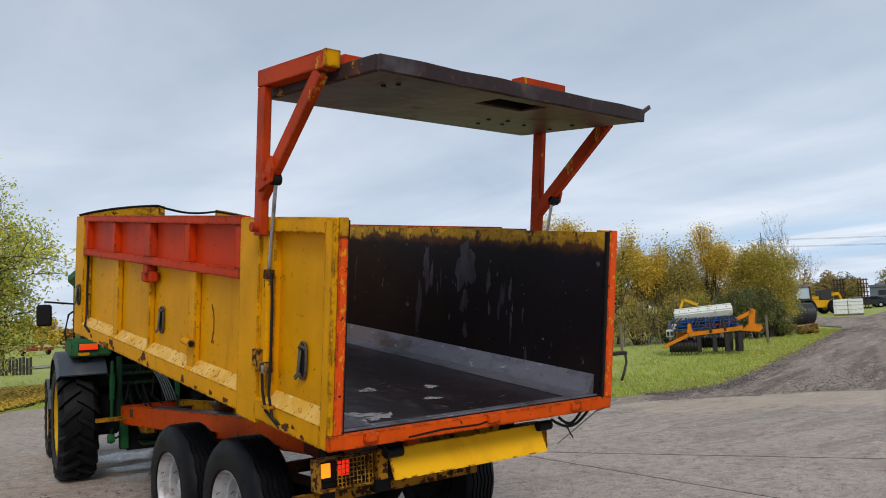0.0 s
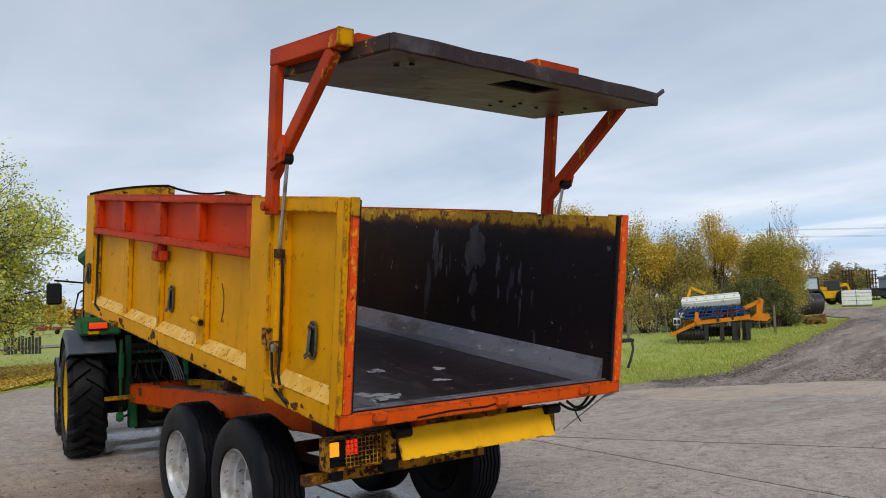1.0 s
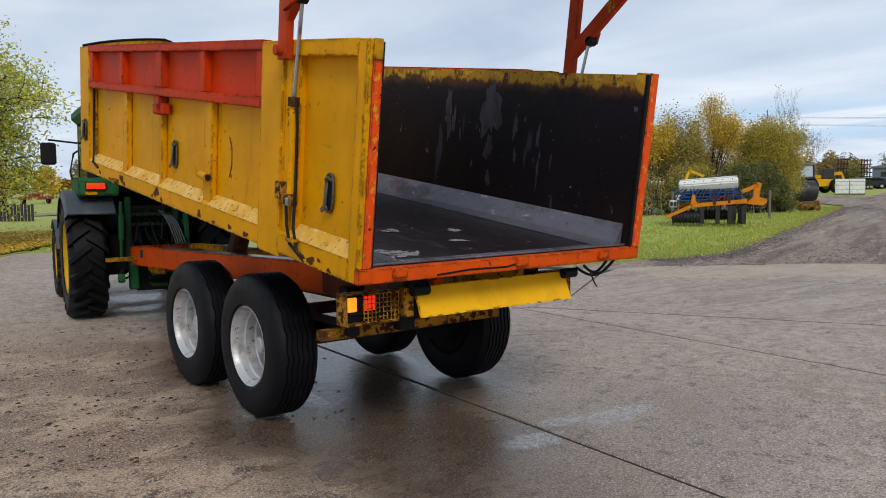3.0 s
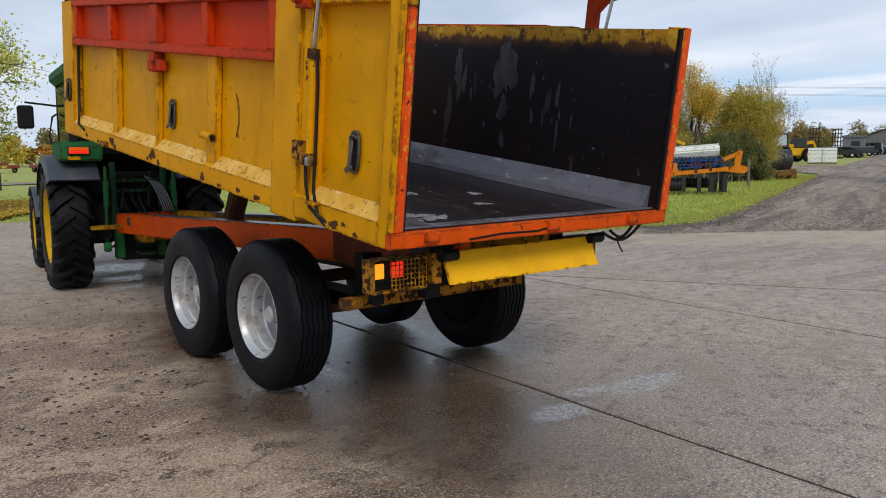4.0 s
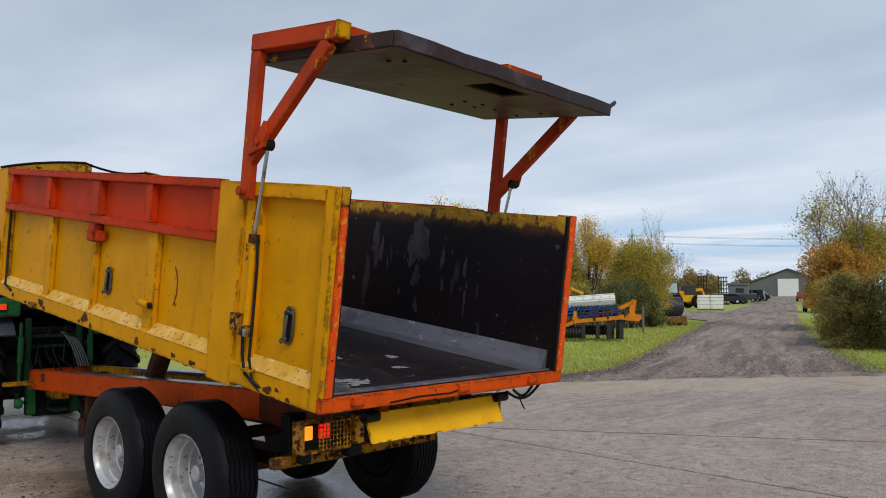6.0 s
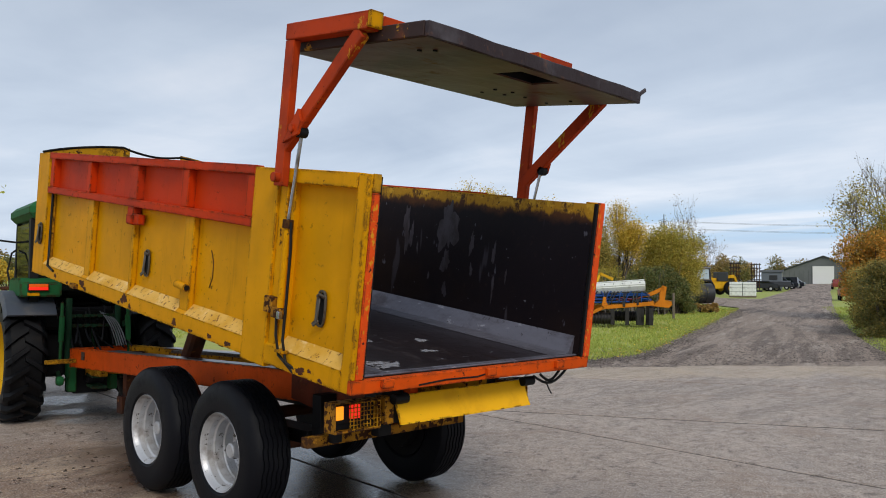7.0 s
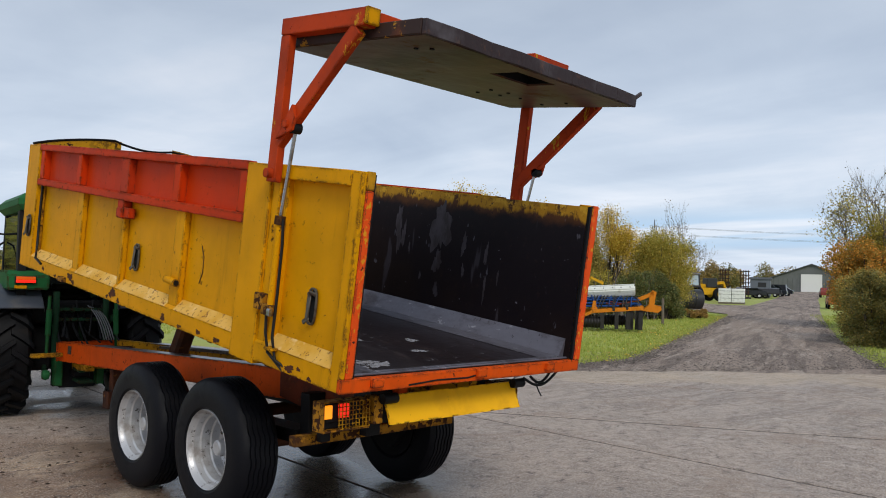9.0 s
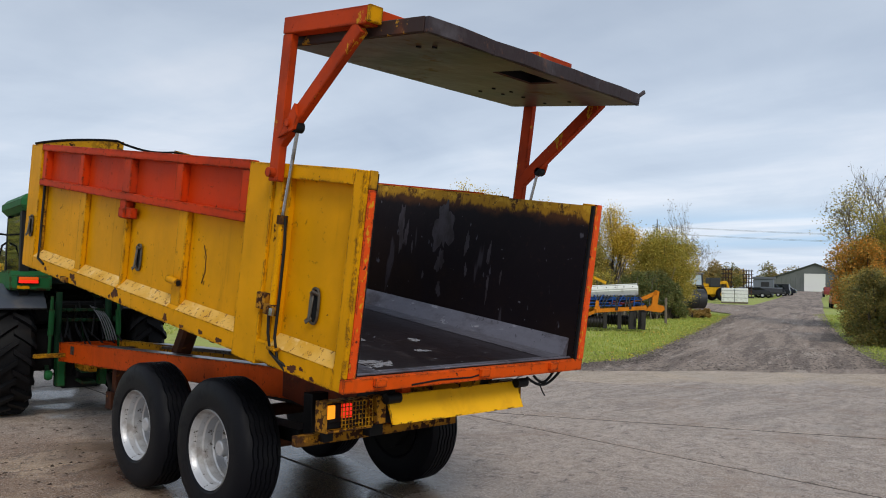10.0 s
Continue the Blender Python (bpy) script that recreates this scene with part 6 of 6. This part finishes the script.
for u0, u1, z0 in ((-0.2, 0.7, 1.14), (0.0, 1.0, 1.20)):
    part("red_hose", tube(bmesh.new(), arc((u0, -0.62, z0), (u1, -0.60, z0 + 0.02), 0.07, 8), 0.022, 6), "car_red", cult, "red hydraulic hose", smooth=60)
part("tool_carrier", boxes((-1.3, 1.4, -0.45, -0.35, 1.08, 1.16), (-1.3, 1.4, 0.25, 0.35, 1.08, 1.16), *[(u, u + 0.08, -0.35, 0.25, 1.09, 1.15) for u in (-1.2, -0.4, 0.4, 1.2)]), "blue", cult, "blue pipe carrier frame")
rr_ = random.Random(8)
for i in range(17):
    u = -1.35 + 0.155 * i
    part("seed_pipe", tube(bmesh.new(), arc((u, -0.28, 1.42), (u + rr_.uniform(-0.35, 0.25), -0.72, 0.82 + rr_.uniform(0, 0.25)), 0.14, 6, (0, -0.6, 0.8)), 0.028, 6), ("blue", "plastic_black", "disc")[i % 3], cult, smooth=60)
for u0, z0, u1 in ((-1.2, 1.30, 0.3), (-0.5, 1.36, 1.2), (0.1, 1.26, 1.35)):
    part("hose", tube(bmesh.new(), arc((u0, -0.42, z0), (u1, -0.40, z0 - 0.02), 0.08, 8), 0.025, 6), "blue" if u0 < -1 else "plastic_black", cult, smooth=60)
for u0, u1, v, z in ((-1.3, 1.3, -0.50, 1.24), (-1.35, 1.2, -0.58, 1.10), (-1.2, 1.35, -0.30, 1.30), (-1.3, 0.4, -0.66, 0.98)):
    part("manifold_pipe", tube(bmesh.new(), [(u0, v, z), (u1, v, z + 0.06)], 0.035, 8), "blue", cult, smooth=50)
# black block added as the dark interior between hopper and beam
part("carrier_deck", boxes((-1.25, 1.25, -0.30, 0.30, 0.98, 1.06), (-1.1, 1.1, -0.12, 0.12, 1.06, 1.36), b=0.02), "plastic_black", cult, "black block filling the dark space below the hopper")
part("metering_box", boxes((-1.75, -1.45, -0.5, 0.1, 0.72, 1.0), (-1.5, -1.3, -0.35, 0.1, 1.0, 1.2), b=0.02), "white", cult)
for u in (-1.68, -1.52):
    part("motor", boxes((u - 0.04, u + 0.07, -0.56, -0.50, 0.78, 0.94)), "plastic_black", cult)
for row in ((0.5, 0.95, -0.62, -0.40, 1.04, 1.20), (-0.2, 0.05, -0.62, -0.42, 0.98, 1.16), (0.1, 0.22, -0.84, -0.74, 0.84, 1.04), (0.72, 0.82, -0.84, -0.74, 0.90, 1.08)):
    part("hydraulic_block", boxes(row, b=0.02), "plastic_black", cult)

# part of a second implement on the grass beside the yard
imp2 = thing("tined_implement", "grey tined implement with red wheel on the grass", "implement", (13.2, 10.2, 0.0), face_camera_turn(0.53, -0.85))
part("frame_bar", beams(((-1.6, 0, 0.62), (0.45, 0, 0.74), 0.09, 0.10), ((-1.6, 0.7, 0.62), (0.3, 0.7, 0.72), 0.09, 0.10), ((-1.2, 0, 0.65), (-1.2, 0.7, 0.65), 0.08, 0.08), ((0.1, 0, 0.72), (0.1, 0.7, 0.70), 0.08, 0.08), side=(0, 0, 1)), "disc", imp2)
for u in (0.40, -0.1, -0.7, -1.3):
    part("tine", tube(bmesh.new(), [(u, 0, 0.70), (u + 0.02, -0.02, 0.5), (u - 0.04, -0.08, 0.26), (u - 0.12, -0.16, 0.03)], 0.035, 6), "disc", imp2, smooth=50)
part("wheel", lathe(bmesh.new(), [(-0.06, 0), (-0.06, 0.22), (-0.03, 0.27), (0.03, 0.27), (0.06, 0.22), (0.06, 0)], 20, (-0.35, 0.2, 0.27)), "car_red", imp2, "dull red wheel", smooth=40)
part("prop", beams(((0.05, 0.1, 0.72), (0.0, 0.1, 1.0), 0.05, 0.05)), "green", imp2)

# fence along the wood edge
for i, (x, y) in enumerate(((24.2, 18.9), (25.8, 17.5), (27.6, 16.1), (29.2, 14.9))):
    fp = thing("fence_post", "weathered wooden fence post with wire", "fence post", (x, y, rise(x, y) - 0.08), group="field fence")
    part("post", tube(bmesh.new(), [(0, 0, 0), (0, 0, 1.25)], 0.06, 8), "post_wood", fp)
wires = bmesh.new()
for z in (0.55, 0.95, 1.15):
    tube(wires, [(24.2, 18.9, z), (25.8, 17.5, z - 0.02), (27.6, 16.1, z), (29.2, 14.9, z + 0.05)], 0.006, 4)
whole("fence_wire", wires, "wire", "thin slack fence wire", "fence wire", "stuff")
bush("leaf_heap", 36.5, 17.0, 1.6, 1.0, 0.62, "heap of fallen brown leaves and cuttings", "leaf_heap", 95, 9000, 0.05, 0.0, 22, "leaf heap")


def far_wheel(parent, x, y, r, w, mat="tyre", rim="wheel_yellow"):
    wl_ = part("wheel", lathe(bmesh.new(), [(-w / 2, r * 0.5), (-w / 2, r * 0.9), (-w * 0.3, r), (w * 0.3, r), (w / 2, r * 0.9), (w / 2, r * 0.5)], 24, (x, y, r)), mat, parent, smooth=40)
    part("rim", lathe(bmesh.new(), [(-w * 0.45, 0), (-w * 0.45, r * 0.52), (w * 0.45, r * 0.52), (w * 0.45, 0)], 18, (x, y, r)), rim, wl_, smooth=40)


def vehicle_at(name, label, cat, x, y, turn):
    return thing(name, label, cat, (x, y, rise(x, y) - 0.05), turn)


# black round tank
tk = vehicle_at("round_tank", "black ribbed plastic tank lying by the track", "tank", 48.7, 23.55, -35)
part("shell", lathe(bmesh.new(), [(-0.7, 0), (-0.7, 0.6), (-0.62, 0.72), (-0.3, 0.72), (-0.27, 0.69), (0.0, 0.69), (0.03, 0.72), (0.62, 0.72), (0.7, 0.6), (0.7, 0)], 28, (0, 0, 0.72)), "plastic_black", tk, smooth=40)
part("end_cap", lathe(bmesh.new(), [(-0.73, 0), (-0.73, 0.45), (-0.70, 0.5)], 24, (0, 0, 0.72)), "fender", tk, smooth=40)

# far blue-cabbed tractor and yellow loader
ft = vehicle_at("far_tractor", "dark old tractor with pale blue cab beside the track", "tractor", 57.8, 28.5, -25)
for s in (-1, 1):
    far_wheel(ft, s * 0.8, 0, 0.80, 0.45)
    far_wheel(ft, s * 0.75, 2.2, 0.5, 0.3)
part("hull", boxes((-0.35, 0.35, -0.3, 2.7, 0.7, 1.45), (-0.8, 0.8, -0.6, 0.5, 1.45, 1.65), b=0.05), "plastic_black", ft)
for row in (((-0.7, -0.5, 1.6), (-0.65, -0.45, 2.55), 0.1, 0.1), ((0.7, -0.5, 1.6), (0.65, -0.45, 2.55), 0.1, 0.1), ((-0.7, 0.8, 1.6), (-0.65, 0.7, 2.55), 0.1, 0.1), ((0.7, 0.8, 1.6), (0.65, 0.7, 2.55), 0.1, 0.1)):
    part("cab_pillar", beams(row), "plastic_black", ft)
part("cab_window", boxes((-0.64, 0.64, -0.44, 0.7, 1.66, 2.5), b=0), "far_glass", ft, "pale blue cab glass")
part("cab_roof", boxes((-0.75, 0.75, -0.6, 0.9, 2.55, 2.68), b=0.04), "cable", ft)
ld = vehicle_at("loader", "yellow farm loader standing on the grass", "loader", 72.5, 33.4, 60)
for s in (-1, 1):
    far_wheel(ld, s * 0.9, 0, 0.68, 0.4)
    far_wheel(ld, s * 0.9, 2.6, 0.55, 0.35)
part("hull", boxes((-0.7, 0.7, -0.6, 3.0, 0.6, 1.35), (-0.5, 0.5, 1.2, 3.0, 1.35, 1.7), b=0.06), "machine_yellow", ld)
part("boom", beams(((0.5, 2.6, 1.5), (0.5, -1.4, 1.9), 0.25, 0.3), ((0.5, -1.4, 1.9), (0.5, -1.9, 0.7), 0.2, 0.22)), "machine_yellow", ld)
part("cab", boxes((-0.75, 0.1, 0.1, 1.3, 1.35, 2.3), b=0.06), "plastic_black", ld)

# stacked white crates
for j in range(2):
    for i in range(2):
        x, y = 65.4 + 0.42 * i + 1.0 * j, 28.9 - 1.04 * i + 0.4 * j
        cr = thing("white_crate", "white plastic-wrapped crate stack on the grass", "crate", (x, y, rise(x, y) - 0.05), -68, group="white crates")
        part("load", boxes((-0.54, 0.54, -0.5, 0.5, 0.14, 1.38), b=0.03), "white", cr)
        for z in (0.5, 0.85, 1.15):
            part("band", boxes((-0.55, 0.55, -0.51, 0.51, z, z + 0.03), b=0.004), "cable", cr)
        part("base", boxes((-0.56, 0.56, -0.5, 0.5, 0.0, 0.138)), "post_wood", cr)


def harrow(x, y, turn):
    hw = vehicle_at("folded_harrow", "tall narrow folded dark harrow frame", "harrow", x, y, turn)
    for u in (-0.42, -0.14, 0.14, 0.42):
        part("upright", boxes((u - 0.05, u + 0.05, -0.06, 0.06, 0.2, 3.4)), "rust", hw)
    for z in (0.5, 0.95, 1.4, 1.85, 2.3, 2.75, 3.2):
        part("bar", boxes((-0.62, 0.62, -0.12, -0.03, z, z + 0.10)), "disc", hw)
    for i in range(12):
        part("tine", beams(((-0.55 + 0.1 * i, -0.1, 0.8 + 0.6 * (i % 4)), (-0.55 + 0.1 * i, -0.45, 0.6 + 0.6 * (i % 4)), 0.05, 0.05), b=0), "disc", hw)
    part("skid", boxes((-0.7, 0.7, -0.4, 0.4, 0.0, 0.2)), "disc", hw)


harrow(79.4, 35.6, -60)
harrow(88.2, 37.2, -60)


def far_car(name, label, x, y, turn, mat, length=4.2, height=1.5, boxy=False):
    c = vehicle_at(name, label, "car", x, y, turn)
    hl = length / 2
    low = bmesh.new()
    prism(low, [(-hl, 0.35), (hl, 0.35), (hl, 0.75), (hl * 0.9, 0.9), (-hl * 0.95, 0.95), (-hl, 0.8)], "x", -0.85, 0.85)
    bmesh.ops.bevel(low, geom=list(low.edges), offset=0.05, segments=1, affect="EDGES")
    part("body", low, mat, c)
    top = bmesh.new()
    if boxy:
        prism(top, [(-hl * 0.95, 0.9), (hl * 0.45, 0.9), (hl * 0.35, height), (-hl * 0.92, height)], "x", -0.8, 0.8)
    else:
        prism(top, [(-hl * 0.85, 0.92), (hl * 0.45, 0.92), (hl * 0.12, height), (-hl * 0.5, height)], "x", -0.75, 0.75)
    part("cabin", top, mat, c)
    part("window", prism(bmesh.new(), [(-hl * 0.7, 1.0), (hl * 0.33, 1.0), (hl * 0.1, height - 0.12), (-hl * 0.5, height - 0.12)], "x", -0.82, 0.82), "glass", c)
    for s in (-1, 1):
        for y_ in (-hl * 0.62, hl * 0.62):
            far_wheel(c, s * 0.78, y_, 0.32, 0.2, "tyre", "wheel")


M["cabin_grey"] = Mat("blue_grey_sheet", (0.13, 0.15, 0.175), 0.5).m
cab_ = vehicle_at("site_cabin", "blue-grey box cabin with a dark roof beside the track", "cabin", 97.8, 39.3, 20)
part("wall", boxes((-1.1, 1.1, -1.2, 1.2, 0.25, 2.35), b=0.02), "cabin_grey", cab_)
part("roof", prism(bmesh.new(), [(-1.25, 2.35), (1.25, 2.35), (0.9, 2.62), (-0.9, 2.62)], "y", -1.35, 1.35), "roof_sheet", cab_)
part("window", boxes((-1.115, -1.09, -0.7, 0.3, 1.35, 1.95), b=0), "plastic_black", cab_)
part("base", boxes((-1.0, 1.0, -1.1, 1.1, 0.0, 0.25), b=0.02), "plastic_black", cab_)
far_car("parked_car", "dark parked car beside the track", 103.5, 41.2, 20, "car_black", 4.4, 1.6)
far_car("parked_car", "dark parked car beside the track", 108.5, 42.4, 15, "car_black", 4.4, 1.7, True)
far_car("parked_car", "dark parked car by the barn", 114.0, 43.6, 15, "car_black", 4.2, 1.5)
flat = vehicle_at("flat_trailer", "low dark flat trailer with a covered load beside the track", "trailer", 93.5, 38.0, 22)
part("bed", boxes((-1.1, 1.1, -3.0, 3.0, 0.55, 0.75), b=0.02), "plastic_black", flat)
part("load", prism(bmesh.new(), [(-1.0, 0.75), (1.0, 0.75), (0.8, 1.15), (0.2, 1.3), (-0.7, 1.2)], "y", -2.6, 2.4), "plastic_black", flat, "black sheeted load")
for s in (-1, 1):
    for y_ in (-1.0, 0.1):
        far_wheel(flat, s * 0.85, y_, 0.38, 0.25, "tyre", "wheel")
far_car("parked_car", "dark trailer parked beside the track", 92.0, 38.6, 25, "car_black", 4.6, 1.3)
far_car("pickup", "orange and white pickup parked on the verge", 64.5, 18.85, -68, "car_orange", 4.2, 1.6)
far_car("parked_car", "dull red car parked near the barn", 113.0, 36.4, -68, "car_red", 4.0, 1.4)
far_car("parked_car", "dull red car parked further up the verge", 97.5, 30.1, -68, "car_red", 4.6, 1.9, True)

# barn at the end of the track: front wall with a tall door, low side wings
barn = thing("barn", "grey-green clad farm barn with a tall white door", "barn", (179.0, 62.2, rise(179, 62.2)), -70.6)
part("wall", prism(bmesh.new(), [(-8.3, -0.2), (8.3, -0.2), (8.3, 3.0), (0, 6.1), (-8.3, 3.0)], "y", 0.0, 24.0), "cladding", barn, "grey-green sheet cladding")
for s in (-1, 1):
    part("roof", prism(bmesh.new(), [(s * 8.7, 2.92), (s * 8.7, 3.05), (0, 6.32), (0, 6.17)], "y", -0.5, 24.5), "roof_sheet", barn)
part("door", boxes((-2.15, 2.15, -0.09, -0.01, 0.0, 3.95)), "door_white", barn, "tall white sliding door")
part("door_frame", boxes((-2.35, -2.17, -0.12, -0.01, 0, 4.1), (2.17, 2.35, -0.12, -0.01, 0, 4.1), (-2.35, 2.35, -0.12, -0.01, 3.97, 4.15)), "cladding", barn)
for i in range(17):
    u = -7.8 + 0.97 * i
    if abs(u) > 2.5:
        part("seam", boxes((u - 0.04, u + 0.04, -0.05, -0.005, 0.0, 3.0), b=0), "roof_sheet", barn)

# overhead lines and pylon
pyl = thing("pylon", "far grey lattice power pylon", "pylon", (221, 125.5, 1.5))
for sx in (-1, 1):
    for sy in (-1, 1):
        part("leg", beams(((sx * 2.2, sy * 2.2, 0), (sx * 0.4, sy * 0.4, 19.5), 0.18, 0.18), b=0), "wire", pyl)
part("cross_arm", beams(((-4.0, 0, 17.2), (4.0, 0, 17.2), 0.14, 0.14), ((-4.0, 0, 17.2), (0, 0, 18.0), 0.12, 0.12), ((4.0, 0, 17.2), (0, 0, 18.0), 0.12, 0.12), ((-3.0, 0, 19.4), (3.0, 0, 19.4), 0.14, 0.14), ((-3.0, 0, 19.4), (0, 0, 20.1), 0.12, 0.12), ((3.0, 0, 19.4), (0, 0, 20.1), 0.12, 0.12), b=0), "wire", pyl)
part("peak", beams(((0, 0, 19), (0, 0, 21.6), 0.2, 0.2), b=0), "wire", pyl)
for z in (4, 8, 12, 15.5):
    q = 2.2 - 1.7 * z / 19.5
    part("brace", beams(((-q, -q, z), (q, q, z + 3), 0.12, 0.12), ((q, -q, z), (-q, q, z + 3), 0.12, 0.12), ((-q, -q, z), (q, -q, z), 0.12, 0.12), b=0), "wire", pyl)
copy_thing(pyl, pose(300, 2, 1.5))
for i, (z, off) in enumerate(((17.2, 3.9), (17.2, -3.9), (19.4, 2.9), (19.4, -2.9))):
    whole("power_line", tube(bmesh.new(), arc((221 + off, 125.5, z + 1.5), (300 + off, 2, z + 1.5), 2.2, 12), 0.032, 5), "wire", "thin dark overhead power line between pylons", "power line", group="overhead lines")

# far left: a row of machinery before the hedge, a low fence, fallen leaves
for i in range(5):
    x, y = 6.5 + 3.4 * i, 66 + 0.6 * i
    mc = vehicle_at("stored_machine", "low red farm machine stored by the hedge", "machine", x, y, 15)
    part("hull", boxes((-1.2, 1.2, -0.5, 0.5, 0.35, 0.62), (-0.5, 0.4, -0.4, 0.4, 0.62, 0.85), b=0.05), "car_red" if i % 3 else "rust", mc)
    for s in (-1, 1):
        far_wheel(mc, s * 1.0, 0, 0.30, 0.2, "tyre", "car_red")
for i in range(11):
    x, y = 2.9 + 0.13 * i, 38.6 - 0.1 * i
    pk = thing("picket", "weathered wooden picket of a low fence", "fence picket", (x, y, rise(x, y) - 0.06), group="low picket fence")
    part("board", boxes((-0.06, 0.06, -0.015, 0.015, 0.0, 0.78 + 0.04 * (i % 3))), "dark_wood", pk)
whole("field_path", sheet([(-30, 44), (0, 42.5), (30, 44)], [(-30, 47), (0, 45.5), (30, 47)], 20, -0.01), "track", "pale path across the far grass", "path", "structure", smooth=60)

# ---- grass, fallen leaves and stones ----
r = random.Random(5)
blades = bmesh.new()


def tuft(x, y, n, hgt):
    z = rise(x, y) - 0.055
    for _ in range(n):
        a, l = r.uniform(0, 6.283), hgt * r.uniform(0.5, 1.25)
        px, py = x + r.gauss(0, 0.06), y + r.gauss(0, 0.06)
        dx, dy = math.cos(a) * 0.018, math.sin(a) * 0.018
        lean = (r.gauss(0, 0.4) * l, r.gauss(0, 0.4) * l)
        blades.faces.new([blades.verts.new(q) for q in ((px - dx, py - dy, z), (px + dx, py + dy, z), (px + lean[0], py + lean[1], z + l))])


def edge_left(x):
    """The track's left edge, by x."""
    pts = [(7.5, 8.2), (11.3, 7.4), (13.2, 7.15), (16.0, 8.0), (25.0, 11.3), (38, 16.2), (45.5, 19.2)]
    for (a, b), (c, d) in zip(pts, pts[1:]):
        if a <= x <= c:
            return b + (d - b) * (x - a) / (c - a)
    return 99


n = 0
while n < 7000:
    x = 8 + 34 * r.random() ** 1.6
    y = edge_left(x) + abs(r.gauss(0, 1)) * 3.4 - 0.12
    tuft(x, y, 4, 0.09 if y - edge_left(x) > 0.4 else 0.11)
    n += 1
n = 0
while n < 2500:
    x = 17 + 32 * r.random() ** 1.4
    y = 2.1 + (x - 17.5) * 0.42 - abs(r.gauss(0, 1)) * 2.4 + 0.25
    tuft(x, y, 4, 0.10)
    n += 1
n = 0
while n < 2500:
    tuft(r.uniform(-9, 12), 19.6 + abs(r.gauss(0, 1)) * 7, 4, 0.09)
    yy = r.uniform(12.6, 20)
    tuft(-4.4 + (yy - 12.9) * 0.69 - abs(r.gauss(0, 1)) * 1.6, yy, 4, 0.13)
    n += 1
whole("grass", blades, "blades", "short uneven green grass with pale tips", "grass", "stuff")
lit = bmesh.new()


def flat_leaf(p, size):
    """A fallen leaf that lies almost flat."""
    a = r.uniform(0, 6.283)
    d, e = Vector((math.cos(a), math.sin(a), r.gauss(0, 0.22))) * size, Vector((-math.sin(a), math.cos(a), r.gauss(0, 0.22))) * size * 0.6
    lit.faces.new([lit.verts.new(q) for q in (p + d, p + e, p - d, p - e)])


for i in range(52000):
    y = 17.2 + 11 * r.random() ** 1.15
    x = 0.15 + (y - 19.35) * 0.69 - abs(r.gauss(0, 1)) * 4.0
    flat_leaf(Vector((x, y, rise(x, y) + r.uniform(0.026, 0.06))), r.uniform(0.04, 0.085))
for i in range(1100):
    x = 12 + 28 * r.random()
    y = edge_left(x) + abs(r.gauss(0, 1)) * (1.6 if i % 3 else 0.25) - 0.1
    flat_leaf(Vector((x, y, rise(x, y) + r.uniform(-0.04, 0.03))), r.uniform(0.025, 0.06))
whole("fallen_leaves", lit, "litter", "yellow fallen leaves on the grass and yard edge", "leaves", "stuff")


def stones(count, place, lo, hi, mat, label, name):
    bm = bmesh.new()
    for _ in range(count):
        x, y = place()
        s = lo + (hi - lo) * r.random() ** 2.5
        z = (0.0 if math.hypot(x + 3, y + 3.5) < 20 else rise(x, y)) - 0.004
        top = [bm.verts.new((x + s * r.uniform(-0.3, 0.3), y + s * r.uniform(-0.3, 0.3), z + s * r.uniform(0.25, 0.5)))]
        m = 5
        a0 = r.uniform(0, 6)
        base = [bm.verts.new((x + s * r.uniform(0.7, 1.2) * math.cos(a0 + 6.283 * i / m), y + s * r.uniform(0.6, 1.1) * math.sin(a0 + 6.283 * i / m), z)) for i in range(m)]
        for i in range(m):
            bm.faces.new((base[i], base[(i + 1) % m], top[0]))
    return whole(name, bm, mat, label, "stones", "stuff")


M["grit"] = leafy("loose_grit", [(0.10, 0.08, 0.065), (0.20, 0.165, 0.14), (0.06, 0.048, 0.04), (0.30, 0.26, 0.23)])
M["clod"] = leafy("mud_clods", [(0.045, 0.032, 0.024), (0.07, 0.05, 0.036), (0.10, 0.072, 0.05)])
stones(9000, lambda: (r.uniform(-4.5, 14), -2.6 + 12 * r.random() ** 1.3), 0.004, 0.014, "grit", "loose grit and small stones on the yard", "grit")
stones(3200, lambda: (r.gauss(-2.6, 1.5), 1.2 + 5.5 * r.random()), 0.006, 0.035, "clod", "dark trodden mud clods on the concrete", "mud_clods")
stones(5000, lambda: (lambda t, u: (9.9 + 9 * t + 3.0 * u, 6.2 - 4.8 * t + 3.6 * u))(r.random(), r.random() ** 1.5), 0.008, 0.035, "grit", "loose stones where track and yard meet", "track_stones")

# gravel and dirt that the wheels have thrown up along both edges of the track
stones(6000, lambda: (lambda x: (x, edge_left(x) + r.gauss(-0.25, 0.28)))(11 + 30 * r.random() ** 1.5), 0.010, 0.045, "grit", "gravel along the edge of the track", "edge_gravel")
stones(4000, lambda: (lambda x: (x, 2.1 + (x - 17.5) * 0.425 + r.gauss(0.2, 0.3)))(17 + 24 * r.random() ** 1.4), 0.010, 0.045, "grit", "gravel along the edge of the track", "edge_gravel")
